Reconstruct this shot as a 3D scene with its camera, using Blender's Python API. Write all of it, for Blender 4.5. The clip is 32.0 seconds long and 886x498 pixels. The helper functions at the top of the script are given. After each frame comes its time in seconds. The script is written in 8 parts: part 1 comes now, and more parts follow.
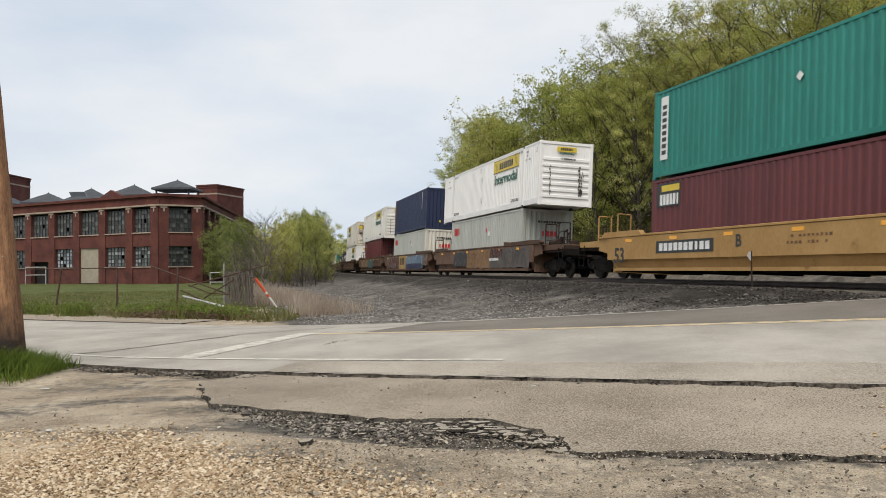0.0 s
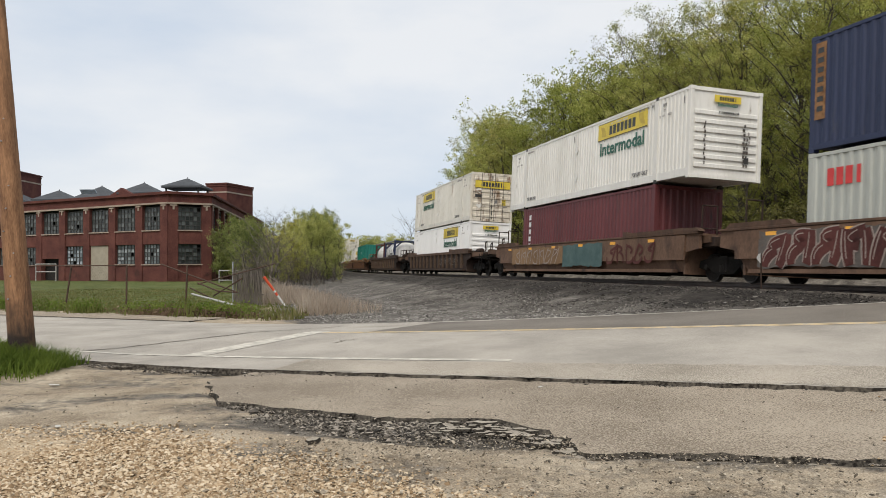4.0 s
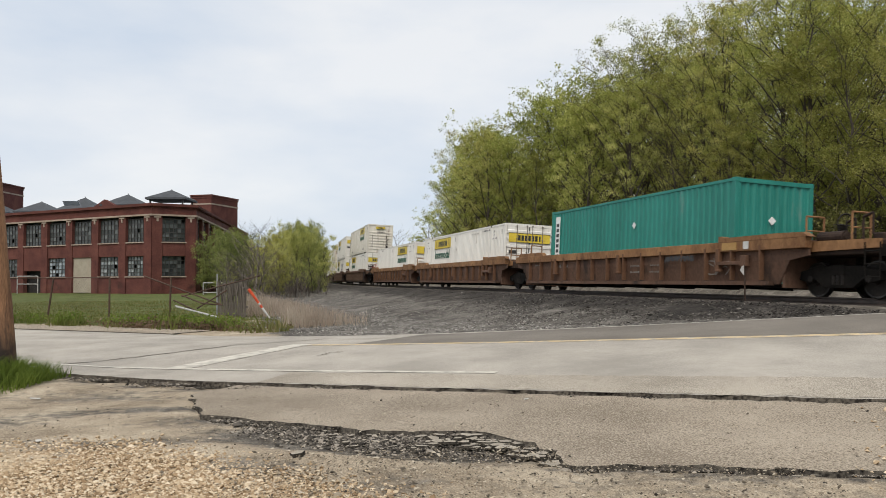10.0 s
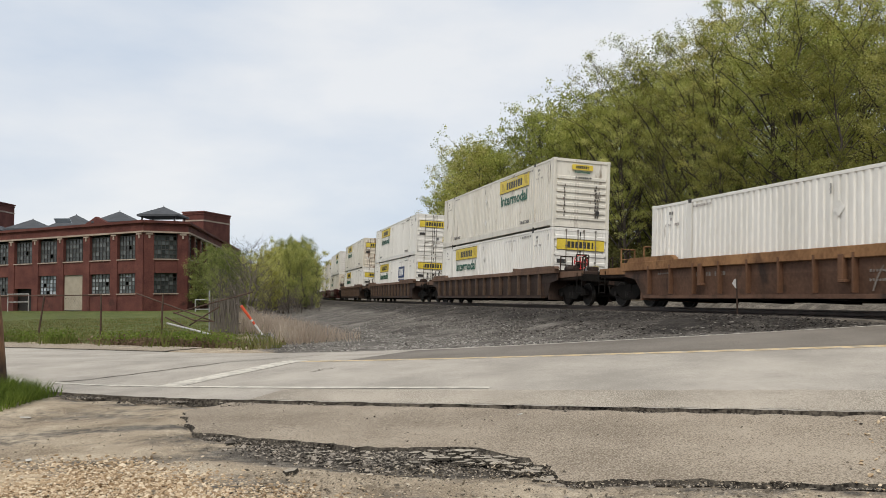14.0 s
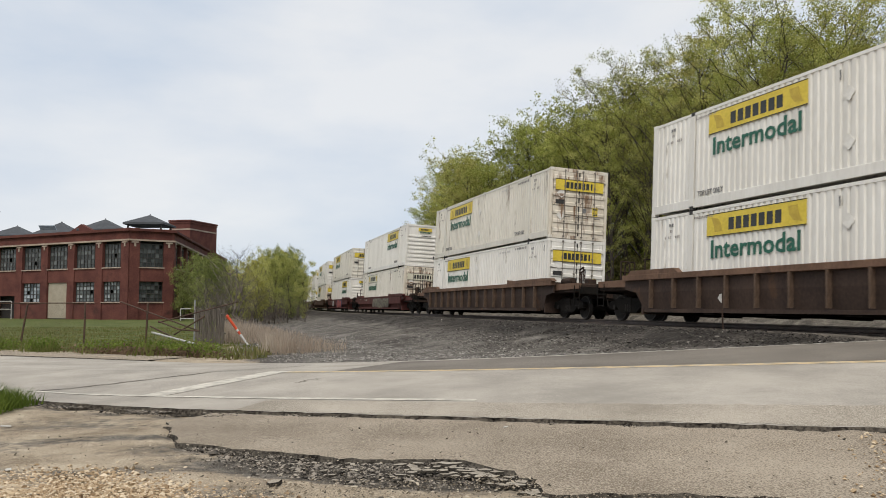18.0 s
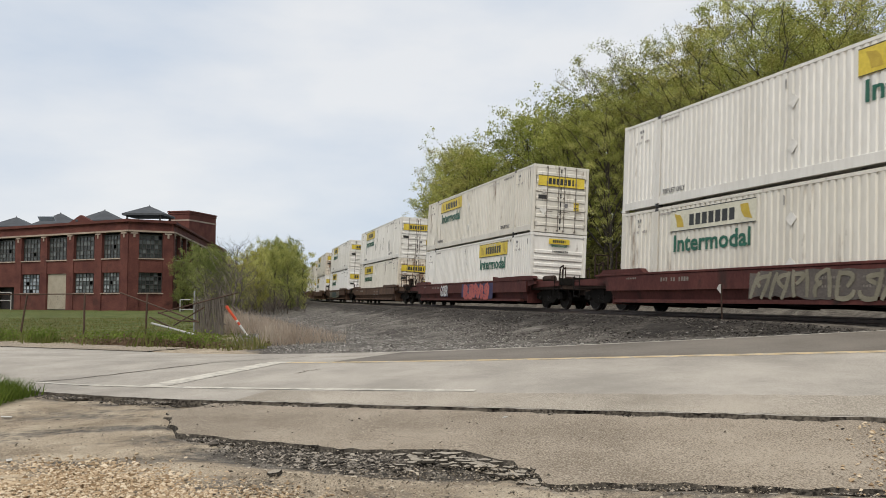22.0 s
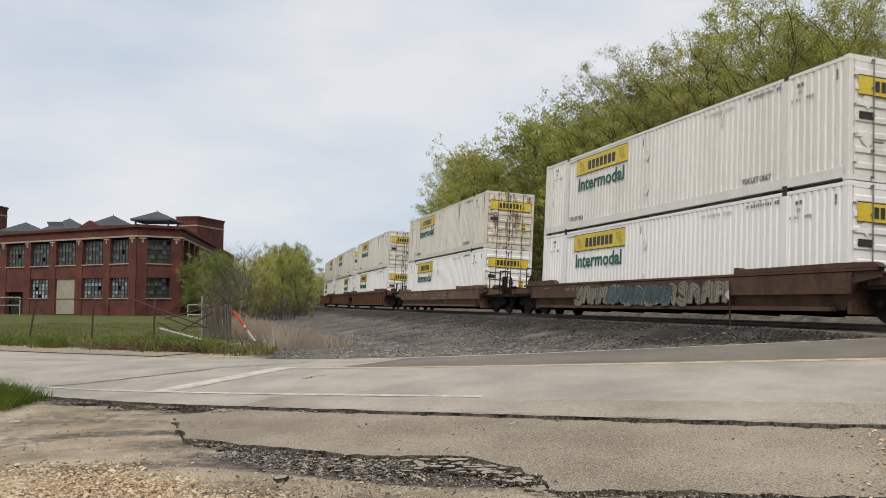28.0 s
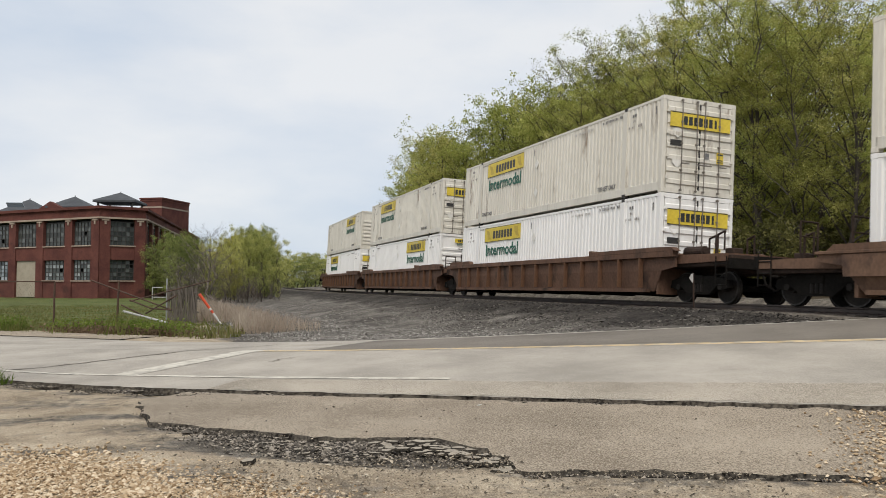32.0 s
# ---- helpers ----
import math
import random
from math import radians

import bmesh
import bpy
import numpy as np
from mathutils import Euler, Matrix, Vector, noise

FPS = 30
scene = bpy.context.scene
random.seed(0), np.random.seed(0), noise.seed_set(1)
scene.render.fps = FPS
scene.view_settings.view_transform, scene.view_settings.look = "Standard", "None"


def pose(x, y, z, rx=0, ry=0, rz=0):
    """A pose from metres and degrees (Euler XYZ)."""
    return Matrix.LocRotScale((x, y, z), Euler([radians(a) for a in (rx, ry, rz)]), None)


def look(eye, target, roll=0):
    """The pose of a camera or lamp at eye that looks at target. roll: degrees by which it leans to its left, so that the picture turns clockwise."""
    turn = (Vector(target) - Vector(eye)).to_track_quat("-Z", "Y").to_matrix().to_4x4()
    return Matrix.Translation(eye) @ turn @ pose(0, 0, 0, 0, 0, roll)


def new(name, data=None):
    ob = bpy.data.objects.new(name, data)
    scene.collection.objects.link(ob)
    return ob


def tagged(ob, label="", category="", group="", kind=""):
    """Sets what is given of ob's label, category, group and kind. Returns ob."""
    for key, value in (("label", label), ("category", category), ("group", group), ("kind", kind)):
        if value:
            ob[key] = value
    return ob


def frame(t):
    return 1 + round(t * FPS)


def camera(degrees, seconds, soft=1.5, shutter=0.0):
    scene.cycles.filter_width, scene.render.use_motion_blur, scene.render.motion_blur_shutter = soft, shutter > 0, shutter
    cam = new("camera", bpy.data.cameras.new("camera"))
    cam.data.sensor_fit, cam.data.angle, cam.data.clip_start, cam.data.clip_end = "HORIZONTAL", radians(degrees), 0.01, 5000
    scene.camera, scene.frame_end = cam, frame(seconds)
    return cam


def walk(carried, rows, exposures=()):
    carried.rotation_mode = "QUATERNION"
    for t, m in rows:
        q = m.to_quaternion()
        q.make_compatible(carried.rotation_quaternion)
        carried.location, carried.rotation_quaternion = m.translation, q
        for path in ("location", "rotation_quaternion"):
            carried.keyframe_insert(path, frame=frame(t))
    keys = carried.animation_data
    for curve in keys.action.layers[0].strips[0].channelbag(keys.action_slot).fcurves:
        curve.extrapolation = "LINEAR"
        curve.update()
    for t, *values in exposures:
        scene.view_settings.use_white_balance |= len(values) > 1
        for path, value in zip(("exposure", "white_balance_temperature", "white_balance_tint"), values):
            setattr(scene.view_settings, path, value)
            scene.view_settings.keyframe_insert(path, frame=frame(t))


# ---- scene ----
# Camera: hand-held on one spot, panning a little. z = 0 is the parking lot, the rail head stands about one metre higher.
EYE = Vector((0.0, 0.0, 1.55))


def view(yaw, pitch, roll):
    y, p = radians(yaw), radians(pitch)
    return look(EYE, EYE + Vector((math.sin(y) * math.cos(p), math.cos(y) * math.cos(p), math.sin(p))), roll)


cam = camera(57.7, 32.0, soft=0.9, shutter=0.12)
walk(cam, [(t, view(yaw, pitch, roll)) for t, yaw, pitch, roll in (
    (0, 0.000, 1.328, -0.663), (0.5, -0.708, 1.339, -0.971), (1, -0.905, 1.448, -0.971), (1.5, -0.803, 1.478, -0.771), (2, -0.619, 1.572, -0.616),
    (2.5, -0.445, 1.616, -0.351), (3, -0.545, 1.467, -0.193), (3.5, -0.581, 1.376, -0.184), (5.5, -0.606, 1.220, -0.396), (6, -0.582, 1.328, -0.243),
    (6.5, -0.493, 1.514, -0.251), (7, -0.418, 1.634, -0.226), (7.5, -0.400, 1.907, -0.189), (8, -0.367, 2.230, -0.243), (8.5, -0.189, 2.298, -0.386),
    (9, 0.104, 2.312, -0.368), (9.5, 0.372, 2.270, -0.277), (10, 0.436, 2.178, -0.247), (10.5, 0.457, 2.250, -0.223), (11, 0.568, 2.379, -0.131),
    (11.5, 0.628, 2.591, -0.163), (12, 0.357, 2.802, -0.379), (12.5, 0.317, 2.896, -0.416), (13, 0.584, 2.943, -0.618), (13.5, 0.760, 3.088, -0.723),
    (14, 0.960, 3.259, -0.609), (14.5, 1.081, 3.410, -0.530), (16.5, 1.648, 3.599, -0.286), (17, 1.598, 3.785, -0.158), (17.5, 1.780, 3.985, -0.132),
    (18, 1.863, 4.085, -0.019), (18.5, 1.776, 4.238, -0.053), (19, 1.800, 4.311, -0.298), (19.5, 1.722, 4.242, -0.465), (20, 1.504, 4.131, -0.402),
    (20.5, 1.645, 4.392, 0.020), (21, 1.703, 4.247, -0.013), (21.5, 1.760, 3.588, -0.033), (22, 1.907, 3.422, -0.073), (22.5, 2.084, 3.455, -0.117),
    (23, 2.059, 3.598, -0.040), (23.5, 1.915, 3.685, 0.104), (24, 1.692, 3.592, 0.152), (24.5, 1.547, 3.525, 0.276), (25, 1.574, 3.593, 0.454),
    (25.5, 1.541, 3.742, 0.358), (27.5, 1.263, 3.918, 0.112), (28, 1.391, 3.832, 0.047), (28.5, 1.544, 3.598, -0.038), (29, 1.715, 3.200, -0.106),
    (29.5, 1.837, 2.823, 0.006), (30, 1.902, 2.586, 0.127), (30.5, 2.129, 2.479, 0.214), (31, 2.585, 2.657, 0.275), (31.5, 3.001, 2.700, 0.147),
    (32, 3.678, 2.609, 0.088),
)], exposures=[(0, 0.06), (6, 0.05), (9, 0.08), (12, 0.05), (16, 0.02), (20, 0.0), (25.5, 0.0), (27.5, -0.07), (28.5, -0.05), (30, 0.02), (32, 0.02)])

# ---- world and sun: thin bright overcast ----
world = bpy.data.worlds.new("world")
scene.world = world
world.use_nodes = True
wn, wl = world.node_tree.nodes, world.node_tree.links
wn.clear()
w_out = wn.new("ShaderNodeOutputWorld")
w_bg = wn.new("ShaderNodeBackground")
w_sky = wn.new("ShaderNodeTexSky")
w_sky.sky_type, w_sky.sun_disc = "NISHITA", False
w_sky.sun_elevation, w_sky.sun_rotation = radians(54), radians(192)
w_gain = wn.new("ShaderNodeVectorMath")
w_gain.operation = "SCALE"
w_gain.inputs["Scale"].default_value = 0.10
w_coord = wn.new("ShaderNodeTexCoord")
w_map = wn.new("ShaderNodeMapping")
w_map.inputs["Scale"].default_value = (1.0, 1.0, 2.6)
w_noise = wn.new("ShaderNodeTexNoise")
w_noise.inputs["Scale"].default_value = 2.3
w_noise.inputs["Detail"].default_value = 6.0
w_noise.inputs["Roughness"].default_value = 0.5
w_ramp = wn.new("ShaderNodeValToRGB")
w_ramp.color_ramp.elements[0].position, w_ramp.color_ramp.elements[0].color = 0.36, (0.62, 0.70, 0.81, 1)
w_ramp.color_ramp.elements[1].position, w_ramp.color_ramp.elements[1].color = 0.62, (0.86, 0.875, 0.895, 1)
w_mix = wn.new("ShaderNodeMix")
w_mix.data_type = "RGBA"
w_mix.inputs[0].default_value = 0.90
wl.new(w_coord.outputs["Generated"], w_map.inputs["Vector"])
wl.new(w_map.outputs["Vector"], w_noise.inputs["Vector"])
wl.new(w_noise.outputs["Fac"], w_ramp.inputs["Fac"])
wl.new(w_sky.outputs["Color"], w_gain.inputs[0])
wl.new(w_gain.outputs["Vector"], w_mix.inputs[6])
wl.new(w_ramp.outputs["Color"], w_mix.inputs[7])
wl.new(w_mix.outputs[2], w_bg.inputs["Color"])
w_bg.inputs["Strength"].default_value = 1.0
wl.new(w_bg.outputs["Background"], w_out.inputs["Surface"])

sun = new("sun", bpy.data.lights.new("sun", "SUN"))
sun.data.energy, sun.data.angle, sun.data.color = 2.6, radians(35), (1.0, 0.93, 0.83)
sun.matrix_basis = look((-9, -42, 60), (0, 0, 0))


# ---- materials ----
def surface(name, c1, c2, scale=3.0, rough=0.8, bump=0.2, fine=40.0, metal=0.0, spots=None, amount=0.35, spot_scale=2.0, stretch=(1, 1, 1), random=0.0, bump_size=0.01, grainy=0.5, shine=0.5):
    """Two-scale procedural surface: colour c1 to c2 by coarse and fine noise, optional spots of a third colour, relief."""
    m = bpy.data.materials.new(name)
    m.use_nodes = True
    n, l = m.node_tree.nodes, m.node_tree.links
    b = n["Principled BSDF"]
    b.inputs["Roughness"].default_value, b.inputs["Metallic"].default_value = rough, metal
    b.inputs["Specular IOR Level"].default_value = shine
    co = n.new("ShaderNodeTexCoord")
    mp = n.new("ShaderNodeMapping")
    mp.inputs["Scale"].default_value = stretch
    l.new(co.outputs["Object"], mp.inputs["Vector"])
    coarse, grain = n.new("ShaderNodeTexNoise"), n.new("ShaderNodeTexNoise")
    coarse.inputs["Scale"].default_value, coarse.inputs["Detail"].default_value, coarse.inputs["Roughness"].default_value = scale, 7, 0.62
    grain.inputs["Scale"].default_value, grain.inputs["Detail"].default_value = fine, 3
    for q in (coarse, grain):
        l.new(mp.outputs["Vector"], q.inputs["Vector"])
    add = n.new("ShaderNodeMath")
    add.operation = "MULTIPLY_ADD"
    l.new(grain.outputs["Fac"], add.inputs[0])
    add.inputs[1].default_value = grainy
    half = n.new("ShaderNodeMath")
    half.operation = "MULTIPLY_ADD"
    l.new(coarse.outputs["Fac"], half.inputs[0])
    half.inputs[1].default_value, half.inputs[2].default_value = 1.0, -0.5 * grainy
    l.new(half.outputs[0], add.inputs[2])
    fac = add.outputs[0]
    if random:
        info = n.new("ShaderNodeObjectInfo")
        r = n.new("ShaderNodeMath")
        r.operation = "MULTIPLY_ADD"
        l.new(info.outputs["Random"], r.inputs[0])
        r.inputs[1].default_value = random
        l.new(fac, r.inputs[2])
        fac = r.outputs[0]
    ramp = n.new("ShaderNodeValToRGB")
    ramp.color_ramp.elements[0].position, ramp.color_ramp.elements[0].color = 0.3, (*c1, 1)
    ramp.color_ramp.elements[1].position, ramp.color_ramp.elements[1].color = 0.7 + random, (*c2, 1)
    l.new(fac, ramp.inputs["Fac"])
    colour = ramp.outputs["Color"]
    if spots:
        sn = n.new("ShaderNodeTexNoise")
        sn.inputs["Scale"].default_value, sn.inputs["Detail"].default_value, sn.inputs["Roughness"].default_value = spot_scale, 7, 0.65
        l.new(mp.outputs["Vector"], sn.inputs["Vector"])
        sr = n.new("ShaderNodeValToRGB")
        sr.color_ramp.elements[0].position, sr.color_ramp.elements[1].position = 0.72 - amount * 0.45, 0.80 - amount * 0.35
        l.new(sn.outputs["Fac"], sr.inputs["Fac"])
        mx = n.new("ShaderNodeMix")
        mx.data_type = "RGBA"
        l.new(sr.outputs["Color"], mx.inputs[0])
        l.new(colour, mx.inputs[6])
        mx.inputs[7].default_value = (*spots, 1)
        colour = mx.outputs[2]
    l.new(colour, b.inputs["Base Color"])
    if bump:
        bp = n.new("ShaderNodeBump")
        bp.inputs["Strength"].default_value, bp.inputs["Distance"].default_value = bump, bump_size
        l.new(add.outputs[0], bp.inputs["Height"])
        l.new(bp.outputs["Normal"], b.inputs["Normal"])
    return m


def zoned(name, layers, base):
    """A ground material: base surface with further surfaces laid over it where the sheet's own float attributes say so."""
    m = bpy.data.materials.new(name)
    m.use_nodes = True
    n, l = m.node_tree.nodes, m.node_tree.links
    b = n["Principled BSDF"]
    b.inputs["Roughness"].default_value = 0.95
    b.inputs["Specular IOR Level"].default_value = 0.2
    co = n.new("ShaderNodeTexCoord")

    def tone(c1, c2, c3, scale, fine):
        a, g = n.new("ShaderNodeTexNoise"), n.new("ShaderNodeTexNoise")
        a.inputs["Scale"].default_value, a.inputs["Detail"].default_value, a.inputs["Roughness"].default_value = scale, 9, 0.68
        g.inputs["Scale"].default_value, g.inputs["Detail"].default_value = fine, 4
        l.new(co.outputs["Object"], a.inputs["Vector"])
        l.new(co.outputs["Object"], g.inputs["Vector"])
        s = n.new("ShaderNodeMath")
        s.operation = "MULTIPLY_ADD"
        s.inputs[1].default_value = 0.9
        l.new(g.outputs["Fac"], s.inputs[0])
        h = n.new("ShaderNodeMath")
        h.operation = "MULTIPLY_ADD"
        h.inputs[1].default_value, h.inputs[2].default_value = 0.9, -0.4
        l.new(a.outputs["Fac"], h.inputs[0])
        l.new(h.outputs[0], s.inputs[2])
        r = n.new("ShaderNodeValToRGB")
        r.color_ramp.elements[0].position, r.color_ramp.elements[0].color = 0.28, (*c1, 1)
        r.color_ramp.elements[1].position, r.color_ramp.elements[1].color = 0.72, (*c3, 1)
        e = r.color_ramp.elements.new(0.5)
        e.color = (*c2, 1)
        l.new(s.outputs[0], r.inputs["Fac"])
        return r.outputs["Color"], s.outputs[0]

    colour, height = tone(*base)
    for attr, spec in layers:
        c, h = tone(*spec)
        at = n.new("ShaderNodeAttribute")
        at.attribute_name = attr
        nz = n.new("ShaderNodeTexNoise")
        nz.inputs["Scale"].default_value, nz.inputs["Detail"].default_value = spec[3] * 3, 5
        l.new(co.outputs["Object"], nz.inputs["Vector"])
        e = n.new("ShaderNodeMath")
        e.operation = "ADD"
        l.new(at.outputs["Fac"], e.inputs[0])
        l.new(nz.outputs["Fac"], e.inputs[1])
        r = n.new("ShaderNodeMapRange")
        r.inputs[1].default_value, r.inputs[2].default_value = 0.82, 1.20
        l.new(e.outputs[0], r.inputs[0])
        mx = n.new("ShaderNodeMix")
        mx.data_type = "RGBA"
        l.new(r.outputs[0], mx.inputs[0])
        l.new(colour, mx.inputs[6])
        l.new(c, mx.inputs[7])
        colour = mx.outputs[2]
    l.new(colour, b.inputs["Base Color"])
    bp = n.new("ShaderNodeBump")
    bp.inputs["Strength"].default_value, bp.inputs["Distance"].default_value = 0.6, 0.03
    l.new(height, bp.inputs["Height"])
    l.new(bp.outputs["Normal"], b.inputs["Normal"])
    return m


def leafy(name, c1, c2, c3):
    """Leaves: colour varies from clump to clump, a little light comes through."""
    m = bpy.data.materials.new(name)
    m.use_nodes = True
    n, l = m.node_tree.nodes, m.node_tree.links
    b = n["Principled BSDF"]
    b.inputs["Roughness"].default_value = 0.75
    b.inputs["Specular IOR Level"].default_value = 0.1
    geo, info = n.new("ShaderNodeNewGeometry"), n.new("ShaderNodeObjectInfo")
    mixer = n.new("ShaderNodeMath")
    mixer.operation = "MULTIPLY_ADD"
    mixer.inputs[1].default_value = 0.30
    l.new(geo.outputs["Random Per Island"], mixer.inputs[0])
    co, patches = n.new("ShaderNodeTexCoord"), n.new("ShaderNodeTexNoise")
    patches.inputs["Scale"].default_value, patches.inputs["Detail"].default_value = 0.75, 3.0
    l.new(co.outputs["Object"], patches.inputs["Vector"])
    r1 = n.new("ShaderNodeMath")
    r1.operation = "MULTIPLY_ADD"
    r1.inputs[1].default_value, r1.inputs[2].default_value = 1.5, -0.58
    l.new(patches.outputs["Fac"], r1.inputs[0])
    r2 = n.new("ShaderNodeMath")
    r2.operation = "MULTIPLY_ADD"
    r2.inputs[1].default_value = 0.36
    l.new(info.outputs["Random"], r2.inputs[0])
    l.new(r1.outputs[0], r2.inputs[2])
    l.new(r2.outputs[0], mixer.inputs[2])
    r = n.new("ShaderNodeValToRGB")
    r.color_ramp.elements[0].position, r.color_ramp.elements[0].color = 0.05, (*c1, 1)
    r.color_ramp.elements[1].position, r.color_ramp.elements[1].color = 0.95, (*c3, 1)
    e = r.color_ramp.elements.new(0.5)
    e.color = (*c2, 1)
    l.new(mixer.outputs[0], r.inputs["Fac"])
    l.new(r.outputs["Color"], b.inputs["Base Color"])
    tr = n.new("ShaderNodeBsdfTranslucent")
    l.new(r.outputs["Color"], tr.inputs["Color"])
    mx = n.new("ShaderNodeMixShader")
    mx.inputs[0].default_value = 0.40
    l.new(b.outputs[0], mx.inputs[1])
    l.new(tr.outputs[0], mx.inputs[2])
    l.new(mx.outputs[0], n["Material Output"].inputs["Surface"])
    return m


M_ground = zoned("ground_mix", [
    ("grass", ((0.040, 0.054, 0.013), (0.082, 0.102, 0.026), (0.145, 0.142, 0.055), 0.35, 14.0)),
    ("ballast", ((0.03, 0.026, 0.022), (0.095, 0.085, 0.073), (0.25, 0.23, 0.203), 0.6, 22.0)),
    ("pebble", ((0.20, 0.142, 0.085), (0.39, 0.30, 0.195), (0.55, 0.46, 0.335), 2.0, 60.0)),
    # ballast near the track: shade under and behind the train is in this colour
    ("blackened", ((0.010, 0.0085, 0.0072), (0.030, 0.0255, 0.0215), (0.090, 0.080, 0.069), 0.6, 18.0)),
    ("litter", ((0.022, 0.016, 0.010), (0.055, 0.042, 0.026), (0.11, 0.085, 0.055), 0.8, 20.0)),
    # broken tar and dirt; also holds painted shade under train and apron lip
    ("tar_shade", ((0.035, 0.030, 0.025), (0.105, 0.092, 0.076), (0.27, 0.24, 0.2), 2.5, 65.0)),
], ((0.145, 0.11, 0.074), (0.33, 0.27, 0.195), (0.53, 0.455, 0.345), 0.9, 70.0))
M_road = surface("worn_asphalt", (0.252, 0.229, 0.196), (0.415, 0.379, 0.326), 0.7, 0.9, 0.6, 60, spots=(0.16, 0.145, 0.125), amount=0.13, spot_scale=34, bump_size=0.006, grainy=1.0, shine=0.3)
M_apron = surface("old_apron_asphalt", (0.175, 0.142, 0.105), (0.395, 0.336, 0.262), 0.45, 0.92, 0.9, 58, spots=(0.50, 0.44, 0.36), amount=0.25, spot_scale=36, bump_size=0.011, grainy=1.9, shine=0.2)
M_tar_shade = surface("broken_tar_shade", (0.014, 0.012, 0.010), (0.10, 0.088, 0.072), 5, 0.95, 0.7, 30, shine=0.15, grainy=1.2)
M_edge_shade = surface("crumbling_edge_shade", (0.018, 0.015, 0.012), (0.095, 0.082, 0.066), 4, 0.95, 0.7, 26, shine=0.15, grainy=1.4)
M_shoulder = surface("gravelly_shoulder", (0.235, 0.205, 0.163), (0.47, 0.42, 0.35), 0.6, 0.92, 0.9, 70, spots=(0.12, 0.104, 0.085), amount=0.16, spot_scale=38, bump_size=0.01, grainy=2.0, shine=0.2)
M_road_dark = surface("brown_asphalt", (0.120, 0.105, 0.087), (0.205, 0.181, 0.152), 0.45, 0.9, 0.5, 60, spots=(0.11, 0.096, 0.08), amount=0.12, spot_scale=34, bump_size=0.006, grainy=1.0, shine=0.3)
M_white_line = surface("worn_white_paint", (0.44, 0.41, 0.345), (0.61, 0.575, 0.495), 2.0, 0.8, 0.2, 20, spots=(0.35, 0.32, 0.275), amount=0.56, spot_scale=5)
M_yellow_line = surface("worn_yellow_paint", (0.54, 0.40, 0.22), (0.63, 0.50, 0.31), 2.0, 0.8, 0.2, 20, spots=(0.36, 0.325, 0.275), amount=0.52, spot_scale=7)
M_steel_rail = surface("rail_steel", (0.03, 0.021, 0.017), (0.07, 0.05, 0.04), 4, 0.6, 0.2, 40)
M_sleeper = surface("tie_wood", (0.035, 0.028, 0.024), (0.09, 0.075, 0.062), 3, 0.95, 0.4, 20)
M_rubble = surface("asphalt_rubble", (0.21, 0.182, 0.142), (0.45, 0.40, 0.325), 4, 0.95, 0.6, 40, random=0.2)
M_brick = surface("red_brick", (0.068, 0.025, 0.022), (0.145, 0.056, 0.044), 0.45, 0.9, 0.3, 7, spots=(0.055, 0.026, 0.022), amount=0.26, spot_scale=0.35, shine=0.2)
M_limestone = surface("limestone_trim", (0.24, 0.18, 0.14), (0.40, 0.325, 0.265), 0.8, 0.9, 0.2, 12)
M_roof = surface("slate_roof", (0.03, 0.033, 0.038), (0.065, 0.07, 0.078), 1.0, 0.7, 0.3, 8)
M_iron = surface("window_iron", (0.018, 0.018, 0.018), (0.05, 0.048, 0.045), 2, 0.6, 0.1, 15)
M_plywood = surface("plywood_board", (0.27, 0.235, 0.18), (0.36, 0.32, 0.25), 1.0, 0.9, 0.2, 9)
M_pole = surface("pole_wood", (0.10, 0.047, 0.022), (0.34, 0.182, 0.092), 2.2, 0.9, 0.6, 25, spots=(0.05, 0.028, 0.018), amount=0.34, spot_scale=1.4, stretch=(4, 4, 0.5))


def stained(m, low, high, colour):
    """A tarred foot: a dark stain with a ragged upper edge, by the height in the object's own space."""
    n, l = m.node_tree.nodes, m.node_tree.links
    base = n["Principled BSDF"].inputs["Base Color"]
    was = base.links[0].from_socket
    co, sep, nz = n.new("ShaderNodeTexCoord"), n.new("ShaderNodeSeparateXYZ"), n.new("ShaderNodeTexNoise")
    nz.inputs["Scale"].default_value, nz.inputs["Detail"].default_value = 3.0, 5.0
    l.new(co.outputs["Object"], sep.inputs[0])
    l.new(co.outputs["Object"], nz.inputs["Vector"])
    add, rng = n.new("ShaderNodeMath"), n.new("ShaderNodeMapRange")
    add.operation = "MULTIPLY_ADD"
    add.inputs[1].default_value = 1.6
    l.new(nz.outputs["Fac"], add.inputs[0])
    l.new(sep.outputs["Z"], add.inputs[2])
    rng.inputs[1].default_value, rng.inputs[2].default_value, rng.inputs[3].default_value, rng.inputs[4].default_value = low + 0.8, high + 0.8, 1.0, 0.0
    l.new(add.outputs[0], rng.inputs[0])
    mx = n.new("ShaderNodeMix")
    mx.data_type = "RGBA"
    l.new(rng.outputs[0], mx.inputs[0])
    l.new(was, mx.inputs[6])
    mx.inputs[7].default_value = (*colour, 1)
    l.new(mx.outputs[2], base)


